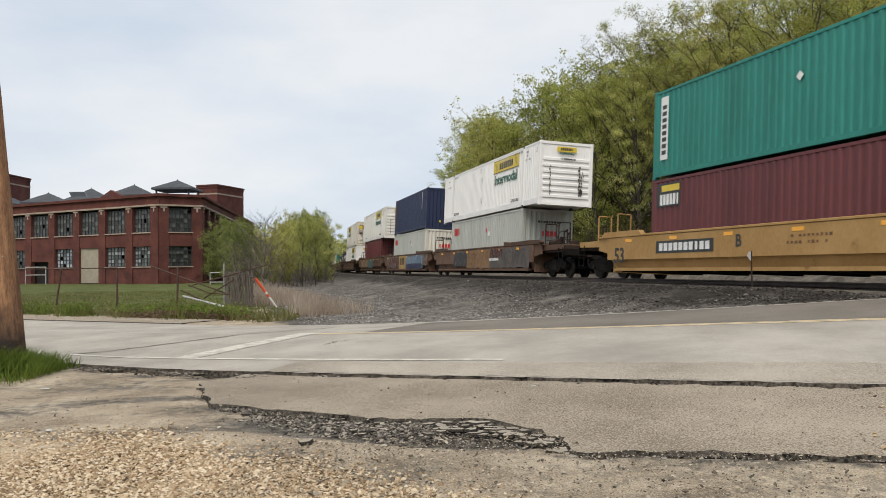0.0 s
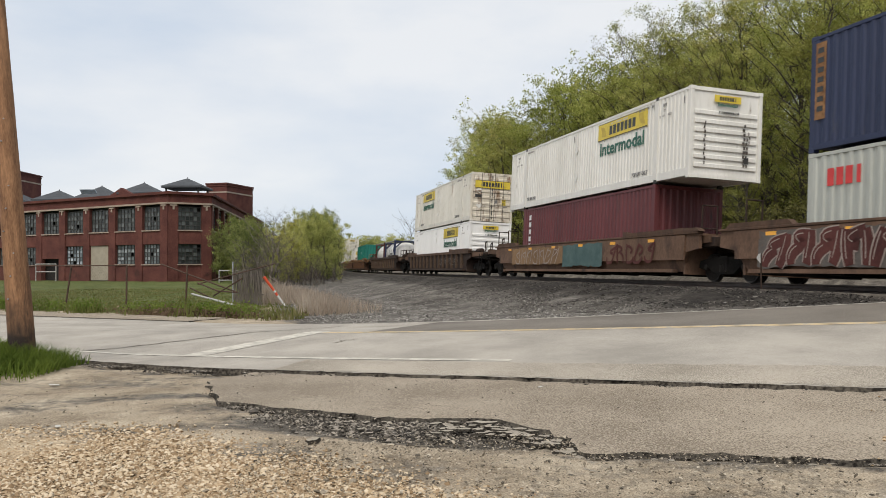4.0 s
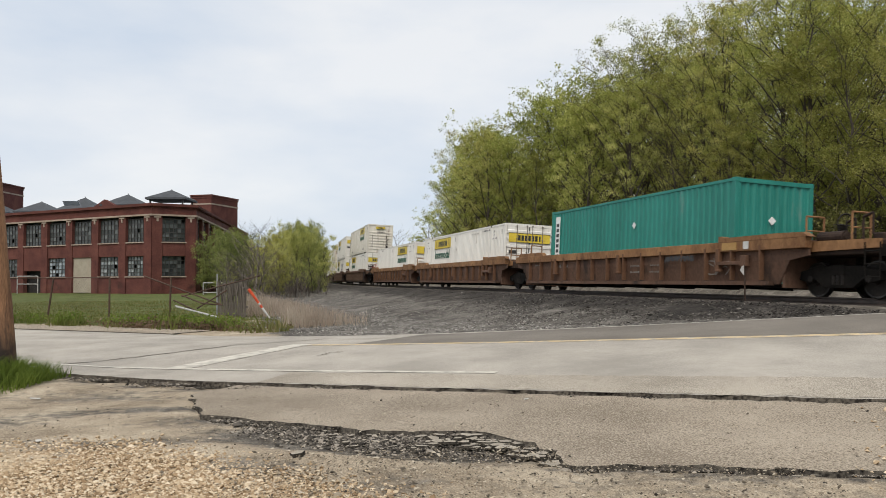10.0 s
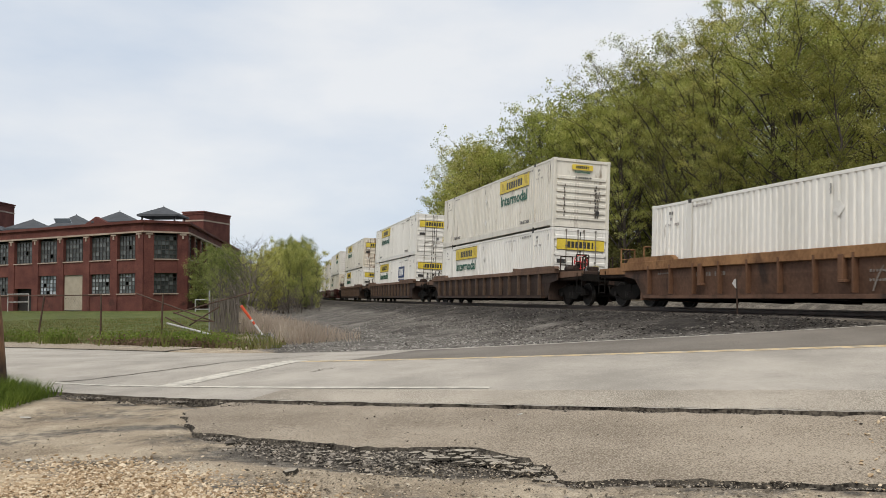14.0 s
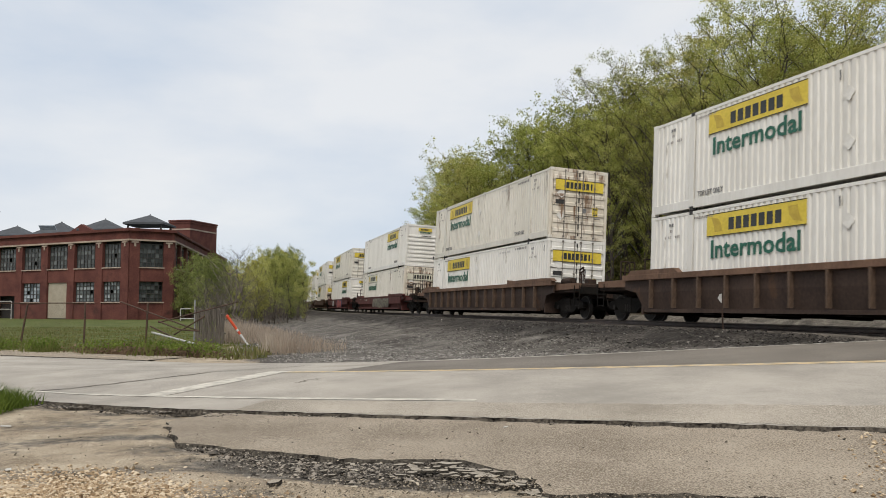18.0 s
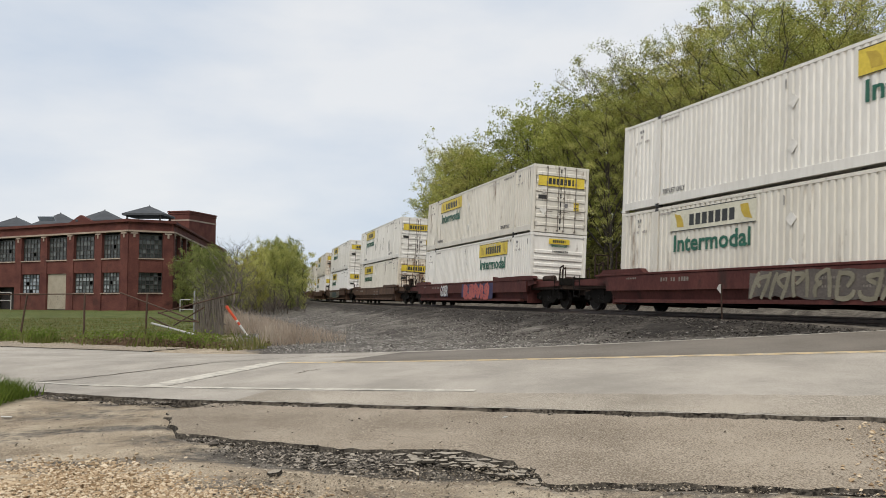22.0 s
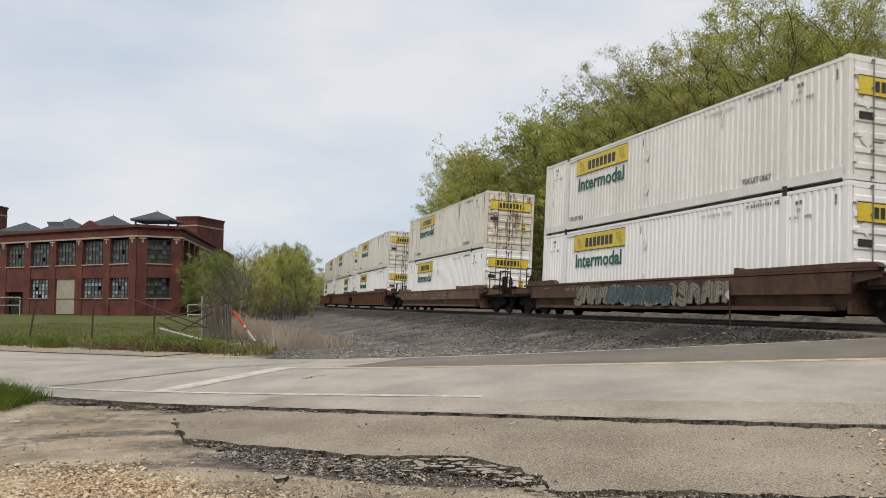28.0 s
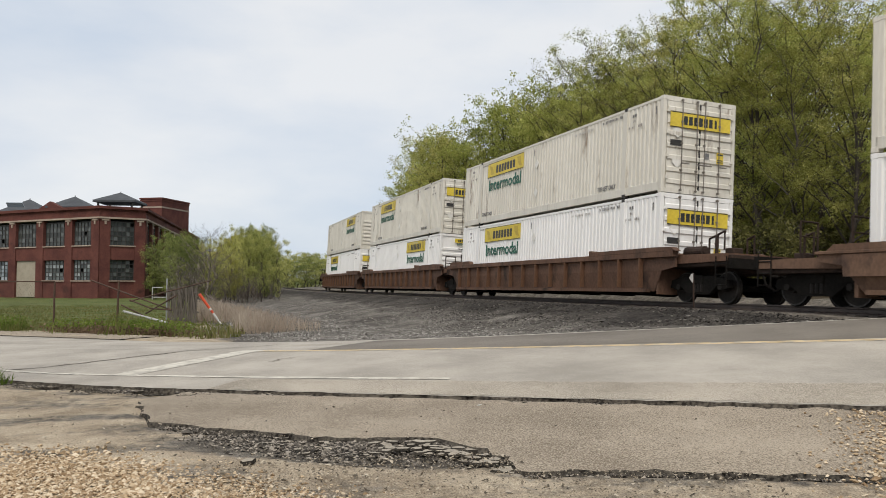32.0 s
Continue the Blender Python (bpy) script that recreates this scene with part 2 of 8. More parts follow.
stained(M_pole, 0.35, 1.2, (0.022, 0.014, 0.010))
M_bark = surface("bark", (0.026, 0.021, 0.017), (0.085, 0.070, 0.056), 2, 0.95, 0.4, 15)
M_rust_pipe = surface("rusty_pipe", (0.035, 0.02, 0.014), (0.095, 0.052, 0.034), 6, 0.85, 0.3, 30)
M_grey_wood = surface("weathered_wood", (0.07, 0.056, 0.045), (0.17, 0.142, 0.118), 2, 0.9, 0.4, 20, stretch=(4, 4, 1), random=0.3)
M_leaf_forest = leafy("spring_leaves", (0.105, 0.128, 0.030), (0.33, 0.36, 0.082), (0.64, 0.62, 0.22))
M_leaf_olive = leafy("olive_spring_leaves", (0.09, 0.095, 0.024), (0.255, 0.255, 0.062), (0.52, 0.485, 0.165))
# darker than the crowns: the gloom inside the woods is in the colour
M_leaf_dark = leafy("understory_shade_leaves", (0.052, 0.055, 0.020), (0.118, 0.116, 0.038), (0.21, 0.195, 0.07))
M_leaf_lime = leafy("lime_leaves", (0.23, 0.245, 0.07), (0.44, 0.44, 0.13), (0.64, 0.60, 0.24))
M_leaf_mid = leafy("mid_green_leaves", (0.16, 0.18, 0.05), (0.34, 0.355, 0.10), (0.56, 0.54, 0.20))
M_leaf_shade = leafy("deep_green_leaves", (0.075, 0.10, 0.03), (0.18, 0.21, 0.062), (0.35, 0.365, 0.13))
M_leaf_yellow = leafy("yellow_spring_leaves", (0.20, 0.20, 0.04), (0.36, 0.35, 0.08), (0.55, 0.50, 0.17))
M_grass = leafy("grass_blades", (0.062, 0.078, 0.019), (0.125, 0.138, 0.038), (0.235, 0.21, 0.095))
M_tuft = leafy("fresh_grass", (0.075, 0.115, 0.020), (0.15, 0.20, 0.036), (0.27, 0.31, 0.08))
M_straw = leafy("dry_stalks", (0.24, 0.185, 0.14), (0.40, 0.325, 0.255), (0.55, 0.475, 0.385))
M_dead = leafy("dead_leaves", (0.07, 0.045, 0.028), (0.16, 0.11, 0.07), (0.30, 0.22, 0.15))


# ---- mesh helpers ----
def box(bm, cx, cy, cz, sx, sy, sz, turn=None):
    """A box in a bmesh, with its faces outwards; turn: a matrix applied about its centre."""
    v = []
    for dx in (-0.5, 0.5):
        for dy in (-0.5, 0.5):
            for dz in (-0.5, 0.5):
                p = Vector((dx * sx, dy * sy, dz * sz))
                if turn is not None:
                    p = turn @ p
                v.append(bm.verts.new((p.x + cx, p.y + cy, p.z + cz)))
    for f in ((0, 1, 3, 2), (4, 6, 7, 5), (0, 4, 5, 1), (2, 3, 7, 6), (0, 2, 6, 4), (1, 5, 7, 3)):
        bm.faces.new([v[i] for i in f])
    return bm


def bar(bm, a, b, r, r2=None, seg=6):
    """A round bar from a to b."""
    a, b = Vector(a), Vector(b)
    r2 = r if r2 is None else r2
    q = (b - a).to_track_quat("Z", "Y")
    ra, rb = [], []
    for i in range(seg):
        c = Vector((math.cos(2 * math.pi * i / seg), math.sin(2 * math.pi * i / seg), 0))
        ra.append(bm.verts.new(a + q @ (c * r)))
        rb.append(bm.verts.new(b + q @ (c * r2)))
    for i in range(seg):
        j = (i + 1) % seg
        bm.faces.new((ra[i], ra[j], rb[j], rb[i]))
    bm.faces.new(ra[::-1])
    bm.faces.new(rb)
    return bm


def slab(bm, outline, y0, y1):
    """A plate: an outline in x and z, thick from y0 to y1."""
    a = [bm.verts.new((x, y0, z)) for x, z in outline]
    b = [bm.verts.new((x, y1, z)) for x, z in outline]
    n = len(outline)
    for i in range(n):
        j = (i + 1) % n
        bm.faces.new((a[i], b[i], b[j], a[j]))
    bm.faces.new(a)
    bm.faces.new(b[::-1])
    return bm


def disc(bm, c, axis, r, w, seg=20):
    a = Vector(axis).normalized() * (w / 2)
    return bar(bm, Vector(c) - a, Vector(c) + a, r, r, seg)


def chamfered(bm, width=0.01):
    bmesh.ops.recalc_face_normals(bm, faces=bm.faces)
    bmesh.ops.bevel(bm, geom=list(bm.edges), offset=width, segments=1, affect="EDGES")
    return bm


def data_of(name, bm, material):
    bmesh.ops.recalc_face_normals(bm, faces=bm.faces)
    me = bpy.data.meshes.new(name)
    bm.to_mesh(me)
    bm.free()
    me.materials.append(material)
    return me


def part(name, bm, material, parent, label=""):
    """Links a bmesh (or a finished mesh) as one mesh object under a thing or a part."""
    me = bm if isinstance(bm, bpy.types.Mesh) else data_of(name, bm, material)
    ob = new(name, me)
    ob.parent = parent
    if label:
        ob["label"] = label
    return ob


def thing(name, label, category, group="", kind="", at=None):
    ob = tagged(new(name), label, category, group, kind)
    if at is not None:
        ob.matrix_basis = at
    return ob


def sheet(name, verts, faces, material, smooth=False):
    me = bpy.data.meshes.new(name)
    me.from_pydata(verts, [], faces)
    me.materials.append(material)
    if smooth:
        me.shade_smooth()
    return me


# ---- lie of the land ----
T0, HEAD, CURVE, RAIL_Z, CANT = Vector((7.437, 28.792)), radians(-73.977), -0.0011045, 1.05, radians(3.05)
TU, TN = Vector((math.cos(HEAD), math.sin(HEAD))), Vector((math.sin(HEAD), -math.cos(HEAD)))


def on_track(s):
    """The track's centre and its direction of travel, s metres along it; straight beyond the curve."""
    c = max(s, -115.0)
    p = T0 + TU * c + TN * (0.5 * CURVE * c * c)
    d = (TU + TN * (CURVE * c)).normalized()
    return p + d * (s - c), d


def car_pose(s, x=0.0, y=0.0, z=0.0):
    """The pose of what rides x ahead, y to the left and z above the rails of a car at s; the curve leans it over."""
    p, d = on_track(s)
    m = Vector((d.y, -d.x))
    ax, ay, az = Vector((d.x, d.y, 0)), Vector((-m.x * math.cos(CANT), -m.y * math.cos(CANT), -math.sin(CANT))), Vector((-m.x * math.sin(CANT), -m.y * math.sin(CANT), math.cos(CANT)))
    o = Vector((p.x, p.y, RAIL_Z)) + ax * x + ay * y + az * z
    return Matrix(((ax.x, ay.x, az.x, o.x), (ax.y, ay.y, az.y, o.y), (ax.z, ay.z, az.z, o.z), (0, 0, 0, 1)))


ALONG, ACROSS = np.array((0.9, -0.436)), np.array((0.436, 0.9))
Q_AT = (0, 4, 6.5, 9.45, 10.44, 13.77, 17.1, 20, 24)
Q_BASE = (0, 0, -0.04, -0.113, -0.10, 0.021, -0.067, -0.05, 0)
Q_RISE = (0, 0, 0.012, 0.0318, 0.0425, 0.0524, 0.072, 0.064, 0.055)


def to_xy(p, q):
    """From metres along and across the road to x, y."""
    k = 0.9 * 0.9 + 0.436 * 0.436
    return (0.9 * p + 0.436 * q) / k, (-0.436 * p + 0.9 * q) / k


def track_gap(x, y):
    """How far points lie from the track, positive on the camera's side."""
    x, y = np.asarray(x, float), np.asarray(y, float)
    dx, dy = x - T0.x, y - T0.y
    s = np.clip(dx * TU.x + dy * TU.y, -115, 80)
    for _ in range(3):
        px, py = T0.x + TU.x * s + TN.x * 0.5 * CURVE * s * s, T0.y + TU.y * s + TN.y * 0.5 * CURVE * s * s
        ux, uy = TU.x + TN.x * CURVE * s, TU.y + TN.y * CURVE * s
        s = s + (x - px) * ux + (y - py) * uy
        s = np.clip(s, -400, 120)
    return (x - px) * TN.x + (y - py) * TN.y, s


def land(x, y):
    """Height of the ground: the lot, the road that climbs to the crossing, the track bed, the gravel way and an added
    wooded bank behind it.
    """
    x, y = np.asarray(x, float), np.asarray(y, float)
    p, q = 0.9 * x - 0.436 * y, 0.436 * x + 0.9 * y
    h = 3 * np.log1p(np.exp(np.clip((p + 12) / 3, -30, 30)))
    z = np.minimum(np.interp(q, Q_AT, Q_BASE) + np.interp(q, Q_AT, Q_RISE) * h, 1.02)
    d, s = track_gap(x, y)
    bed = RAIL_Z - 0.185 + 0.053 * np.clip(d, -2.2, 2.2) - np.maximum(0, np.abs(d) - 2.2) * 0.17
    free = np.clip((q - 17.6) / 2.0, 0, 1)
    z = np.maximum(z, 1.12 * np.clip((-d - 3.2) / 1.5, 0, 1) * np.clip((q - 18) / 3, 0, 1) * np.clip((d + 40) / 20, 0, 1))
    # the bank is added as a dark backing for gaps between the trunks
    bank = 9.0 * np.clip((-d - 18) / 45, 0, 1) ** 1.2 * np.clip((y - 5) / 10, 0, 1)
    return z + np.maximum(0, bed - z) * free + bank


def land_at(x, y):
    return float(land(x, y))


# ---- ground, road, lot ----
def lines(*spans):
    out = []
    for a, b, step in spans:
        out += list(np.arange(a, b, step))
    return np.array(out)


# the broken edge of the apron towards the lot
APRON = ((-3.05, 10.2), (-2.62, 9.2), (-1.75, 8.75), (-0.5, 8.0), (0.35, 7.9), (0.8, 7.43), (0.99, 7.02), (1.05, 6.52), (1.84, 6.42), (3.25, 6.02), (6.0, 5.2), (11.0, 3.4))


def build_ground():
    far = [-3000, -1200, -600, -350, -220, -150, -110, -85, -65]
    xs = np.concatenate([far, lines((-50, -12, 1.0), (-12, 12, 0.2), (12, 50, 1.0)), [55, 70, 95, 130, 200, 350, 600, 1200, 3000]])
    ys = np.concatenate([[-3000, -800, -200, -60, -20, -8, 0, 3], lines((4.4, 12, 0.14), (12, 46, 0.5), (46, 150, 2.5)), [160, 200, 300, 500, 900, 1600, 3500]])
    X, Y = np.meshgrid(xs, ys)
    Z = land(X, Y)
    q = 0.436 * X + 0.9 * Y
    p = 0.9 * X - 0.436 * Y
    d, s = track_gap(X, Y)
    rough = np.array([noise.noise((a * 0.9, b * 0.9, 0)) for a, b in zip(X.ravel(), Y.ravel())]).reshape(X.shape)
    fine = np.array([noise.noise((a * 3.1, b * 3.1, 7)) for a, b in zip(X.ravel(), Y.ravel())]).reshape(X.shape)
    near = (q < 9.3) & (np.abs(X) < 14)
    Z = Z - np.where(q < 9.2, 0.045, 0)
    under = (Y > np.interp(X, [e[0] for e in APRON], [e[1] for e in APRON]) + 0.06) & (q < 9.45) & (X > -3.1)
    Z = Z - np.where(under, 0.07, 0)
    Z = Z + np.where(near, 0.02 * rough + 0.012 * fine, 0) + np.where((q > 17.8) & (np.abs(d) > 2.7) & (q < 90), 0.06 * rough + 0.03 * fine, 0)
    Z = Z - np.where((q > 9.2) & (q < 17.6), 0.08, 0)
    hole = np.exp(-(((X + 0.65) / 1.9) ** 2 + ((Y - 7.45 + 0.42 * X) / 0.55) ** 2) ** 2)
    Z = Z - 0.05 * hole
    below = np.interp(X, [e[0] for e in APRON], [e[1] for e in APRON]) - Y
    gutter = np.exp(-(np.maximum(0, below) / np.interp(X, (0.9, 1.4), (0.22, 0.07))) ** 2) * (below > -0.1) * (q < 9.4) * (X > -3.2) * (X < 11)
    Z = Z - 0.035 * gutter
    ditch = np.clip(1 - np.abs(q - 9.22 - 0.05 * rough) / 0.26, 0, 1) * np.clip((-7.0 - p) / 0.8, 0, 1) * np.clip((p + 12.2) / 1.5, 0, 1)
    Z = Z - 0.04 * ditch
    grass = np.clip((q - 19.6) / 0.8, 0, 1) * np.clip((d - 12.6) / 1.5, 0, 1)
    litter = np.clip((-d - 5.5) / 1.5, 0, 1) * (q > 17) * (s > -90)
    grass = np.maximum(grass, np.clip((-d - 5) / 2, 0, 1) * (q > 17) * (s < -85))
    mound = np.exp(-(((X + 7.6) / 1.4) ** 2 + ((Y - 12.3) / 1.0) ** 2))
    grass = np.maximum(grass, np.clip(mound * 2 - 0.4, 0, 1))
    Z = Z + 0.16 * mound
    ballast = np.clip((q - 17.3) / 0.5, 0, 1) * np.clip((14.0 - d) / 1.5, 0, 1) * np.clip((d + 4) / 1, 0, 1)
    pebble = np.clip((7.75 - np.maximum(0, X + 2.9) * 0.74 - Y) / 0.9 + 0.35, 0, 1) * np.clip((1.0 - X) / 1.0, 0, 1)
    pebble = np.maximum(pebble, np.clip((X - 3.7 - 0.55 * (Y - 6.1)) / 0.5, 0, 1) * np.clip((9.4 - q) / 0.3, 0, 1) * 0.8)
    lot = (q < 9.4) & (Y < 14) & (np.abs(X) < 12)
    blotch = np.array([noise.noise((a * 0.75, b * 1.7, 21)) for a, b in zip(X.ravel(), Y.ravel())]).reshape(X.shape)
    tar_shade = np.clip(hole * 1.15, 0, 0.85)
    # gutter: shade below the apron's lip; ditch: dark asphalt grit
    tar_shade = np.maximum(tar_shade, np.maximum(0.95 * gutter * (0.75 + 0.5 * fine), ditch * (0.9 + 0.4 * fine)))
    tar_shade = np.maximum(tar_shade, np.clip(1 - np.abs(Y - (6.28 - 0.25 * (X - 1.8))) / 0.15, 0, 1) * (X > 0.8) * 0.75)
    tar_shade = np.maximum(tar_shade, 0.95 * np.exp(-(((X + 3.45) / 0.85) ** 2 + ((Y - 9.85 - 0.1 * (X + 3.4)) / 0.30) ** 2)) * (0.85 + 0.5 * fine))
    tar_shade = np.maximum(tar_shade, np.clip(0.30 + 0.75 * blotch, 0, 0.62) * lot * np.clip((Y - 6.6 + 0.5 * np.maximum(0, X + 2.9)) / 0.8, 0, 1))
    edge = np.interp(X, [e[0] for e in APRON], [e[1] for e in APRON])
    tar_shade = np.maximum(tar_shade, 0.34 * np.clip((X + 0.6) / 1.2, 0, 1) * np.clip((edge - Y + 0.1) / 0.2, 0, 1))
    # the dark band under the cars is put into the ground colour
    tar_shade = np.maximum(tar_shade, 0.9 * (q > 17.6) * np.clip((-d - 3) / 1, 0, 1) * np.clip((d + 7) / 1, 0, 1))
    tar_shade = np.maximum(tar_shade, 0.75 * (q > 17.6) * np.clip((2.8 - np.abs(d)) / 0.8, 0, 1))
    tar_shade = np.maximum(tar_shade, 0.45 * np.exp(-(((X + 5.1) / 1.3) ** 2 + ((Y - 11.4) / 0.7) ** 2)) * lot)
    tar_shade = np.maximum(tar_shade, 0.55 * np.exp(-(((X + 2.6) / 1.1) ** 2 + ((Y - 8.9) / 0.35) ** 2)))
    # darkens the bed under, beside and behind the train, as its shade would
    blackened = 0.8 * np.clip((6.0 - d) / 2.5, 0, 1) * np.clip((d + 10) / 1, 0, 1) * np.clip((q - 17.8) / 0.6, 0, 1)
    ny, nx = X.shape
    me = bpy.data.meshes.new("ground")
    idx = np.arange(nx * ny).reshape(ny, nx)
    faces = np.stack([idx[:-1, :-1], idx[:-1, 1:], idx[1:, 1:], idx[1:, :-1]], -1).reshape(-1, 4)
    me.from_pydata(np.stack([X, Y, Z], -1).reshape(-1, 3).tolist(), [], faces.tolist())
    for name, val in (("grass", grass), ("ballast", ballast), ("pebble", pebble), ("blackened", blackened), ("litter", litter), ("tar_shade", tar_shade)):
        at = me.attributes.new(name, "FLOAT", "POINT")
        at.data.foreach_set("value", val.ravel().astype(np.float32))
    me.materials.append(M_ground)
    me.shade_smooth()
    tagged(new("ground", me), "gravel lot, ballast and grass around the railway crossing", "ground", kind="structure")


build_ground()


def ribbon(name, p0, p1, q0, q1, lift, step, material, thick=0.0, wob=0.0, seed=0):
    """A strip that lies along the road, on the lie of the land."""
    rnd = random.Random(seed)
    n = max(2, int((p1 - p0) / step) + 1)
    k = max(2, int((q1 - q0) / 0.2) + 1)
    ps, verts, faces = np.linspace(p0, p1, n), [], []
    for i, p in enumerate(ps):
        e0, e1 = q0 + rnd.uniform(-wob, wob), q1 + rnd.uniform(-wob, wob) * 0.5
        for q in np.linspace(e0, e1, k):
            x, y = to_xy(p, q)
            verts.append((x, y, land_at(x, y) + lift))
    for i in range(n - 1):
        for j in range(k - 1):
            a = i * k + j
            faces.append((a, a + k, a + k + 1, a + 1))
    if thick:
        m = len(verts)
        for i in range(n):
            x, y, z = verts[i * k]
            verts.append((x - 0.02, y - 0.05, z - thick))
        cut = len(faces)
        for i in range(n - 1):
            faces.append((i * k, m + i, m + i + 1, (i + 1) * k))
        me = sheet(name, verts, faces, material)
        # the step's upright face is near-black: its shade is put into the colour
        me.materials.append(M_edge_shade)
        for f in me.polygons[cut:]:
            f.material_index = 1
        return me
    return sheet(name, verts, faces, material, True)


tagged(new("sidewalk", ribbon("sidewalk", -40, -17.0, 17.62, 19.3, 0.03, 0.8, M_apron, 0.08)), "pale old concrete walk beside the road", "pavement", kind="structure")
road = tagged(new("road", ribbon("road", -60, 45, 9.45, 17.5, 0.014, 0.13, M_road, 0.10, 0.028, 3)), "worn grey two-lane asphalt road with a ragged edge", "road", kind="structure")
tagged(new("road_shoulder", ribbon("road_shoulder", -7.5, 45, 9.47, 10.30, 0.0185, 0.2, M_shoulder, 0, 0.05, 9)), "gravelly pale shoulder of the road", "road", kind="structure")
tagged(new("road_line", ribbon("road_line", -120, -4.15, 10.38, 10.51, 0.021, 0.5, M_white_line)), "faded white edge line on the near side of the road", "road marking", "road lines", "structure")
tagged(new("road_line", ribbon("road_line", -10.4, 60, 17.05, 17.16, 0.021, 0.5, M_white_line)), "white edge line beside the ballast", "road marking", "road lines", "structure")
tagged(new("road_patch", ribbon("road_patch", -8.6, 45, 13.98, 17.0, 0.018, 0.4, M_road_dark, 0, 0.04, 8)), "browner resurfaced lane towards the crossing", "road", kind="structure")
for q in (13.68, 13.80):
    tagged(new("road_line", ribbon("road_line", -9.6, 45, q, q + 0.10, 0.019, 0.5, M_yellow_line)), "faded yellow centre line, one of a pair", "road marking", "road lines", "structure")


def strip_between(name, a, b, width, lift, material):
    a, b = Vector(a), Vector(b)
    n = (b - a).normalized()
    side = Vector((-n.y, n.x)) * width / 2
    verts, faces = [], []
    for i in range(9):
        c = a.lerp(b, i / 8)
        for e in (c - side, c + side):
            verts.append((e.x, e.y, land_at(e.x, e.y) + lift))
        if i:
            faces.append((2 * i - 2, 2 * i - 1, 2 * i + 1, 2 * i))
    return sheet(name, verts, faces, material)


def crack(a, b, width, seed):
    """A thin wandering crack in the asphalt, filled with dark dirt."""
    rnd = random.Random(seed)
    a, b = Vector(a), Vector(b)
    n = (b - a).normalized()
    side = Vector((-n.y, n.x))
    verts, faces, w, m = [], [], 0.0, 40
    for i in range(m):
        w = 0.85 * w + rnd.gauss(0, 0.03)
        c = a.lerp(b, i / (m - 1)) + side * w
        t = width * rnd.uniform(0.35, 1.0)
        for e in (c - side * t / 2, c + side * t / 2):
            verts.append((e.x, e.y, land_at(e.x, e.y) + 0.0215))
        if i:
            faces.append((2 * i - 2, 2 * i - 1, 2 * i + 1, 2 * i))
    tagged(new("crack", sheet("crack", verts, faces, M_crack)), "thin dark crack across the asphalt", "crack", "cracks in the road", "structure")


M_crack = surface("crack_dirt", (0.12, 0.105, 0.088), (0.22, 0.195, 0.165), 6, 0.95, 0.3, 30, shine=0.1)
crack((-7.0, 14.9), (-2.6, 19.0), 0.10, 4)
crack((-2.2, 14.6), (-1.75, 14.95), 0.07, 5)
tagged(new("stop_line", strip_between("stop_line", (-4.45, 13.75), (-2.75, 16.95), 0.5, 0.021, M_white_line)), "broad worn white stop line across the lane", "road marking", kind="structure")


def build_apron():
    """The old asphalt apron beside the road: a slab 5 cm thick with a broken edge towards the lot."""
    rnd = random.Random(5)
    edge = [(-3.35, 10.95)] + list(APRON)
    near = []
    for (ax, ay), (bx, by) in zip(edge, edge[1:]):
        m = max(2, int(math.hypot(bx - ax, by - ay) / 0.12))
        for i in range(m):
            near.append((ax + (bx - ax) * i / m + rnd.uniform(-0.05, 0.05), ay + (by - ay) * i / m + rnd.uniform(-0.05, 0.05)))
    near.append(edge[-1])
    verts, faces, n = [], [], len(near)
    K = 7
    for i, (x, y) in enumerate(near):
        p = 0.9 * x - 0.436 * y
        fx, fy = to_xy(max(p, -7.9), 9.40 + rnd.uniform(-0.05, 0.04))
        for k in range(K):
            f = k / (K - 1)
            gx, gy = x + (fx - x) * f, y + (fy - y) * f
            verts.append((gx, gy, land_at(gx, gy) - 0.022 - 0.002 * f ** 3 + (0.02 * noise.noise((gx * 2.3, gy * 2.3, 3)) if k else 0.014 * noise.noise((gx * 4, gy * 4, 3)))))
    for i in range(n - 1):
        for k in range(K - 1):
            a = i * K + k
            faces.append((a, a + K, a + K + 1, a + 1))
    cut, m = len(faces), len(verts)
    for i in range(n):
        x, y, z = verts[i * K]
        verts.append((x - 0.01, y - 0.05, z - 0.10))
    for i in range(n - 1):
        faces.append((i * K, m + i, m + i + 1, (i + 1) * K))
    m = len(verts)
    for i in range(n):
        x, y, z = verts[i * K + K - 1]
        verts.append((x, y, z - 0.09))
    for i in range(n - 1):
        faces.append((i * K + K - 1, (i + 1) * K + K - 1, m + i + 1, m + i))
    me = sheet("pavement", verts, faces, M_apron)
    # broken tar sides, darkened so the slab's edge reads as shaded
    me.materials.append(M_tar_shade)
    for f in me.polygons[cut:]:
        f.material_index = 1
    tagged(new("pavement", me), "cracked old asphalt apron with a crumbling pothole edge", "pavement", kind="structure")


build_apron()


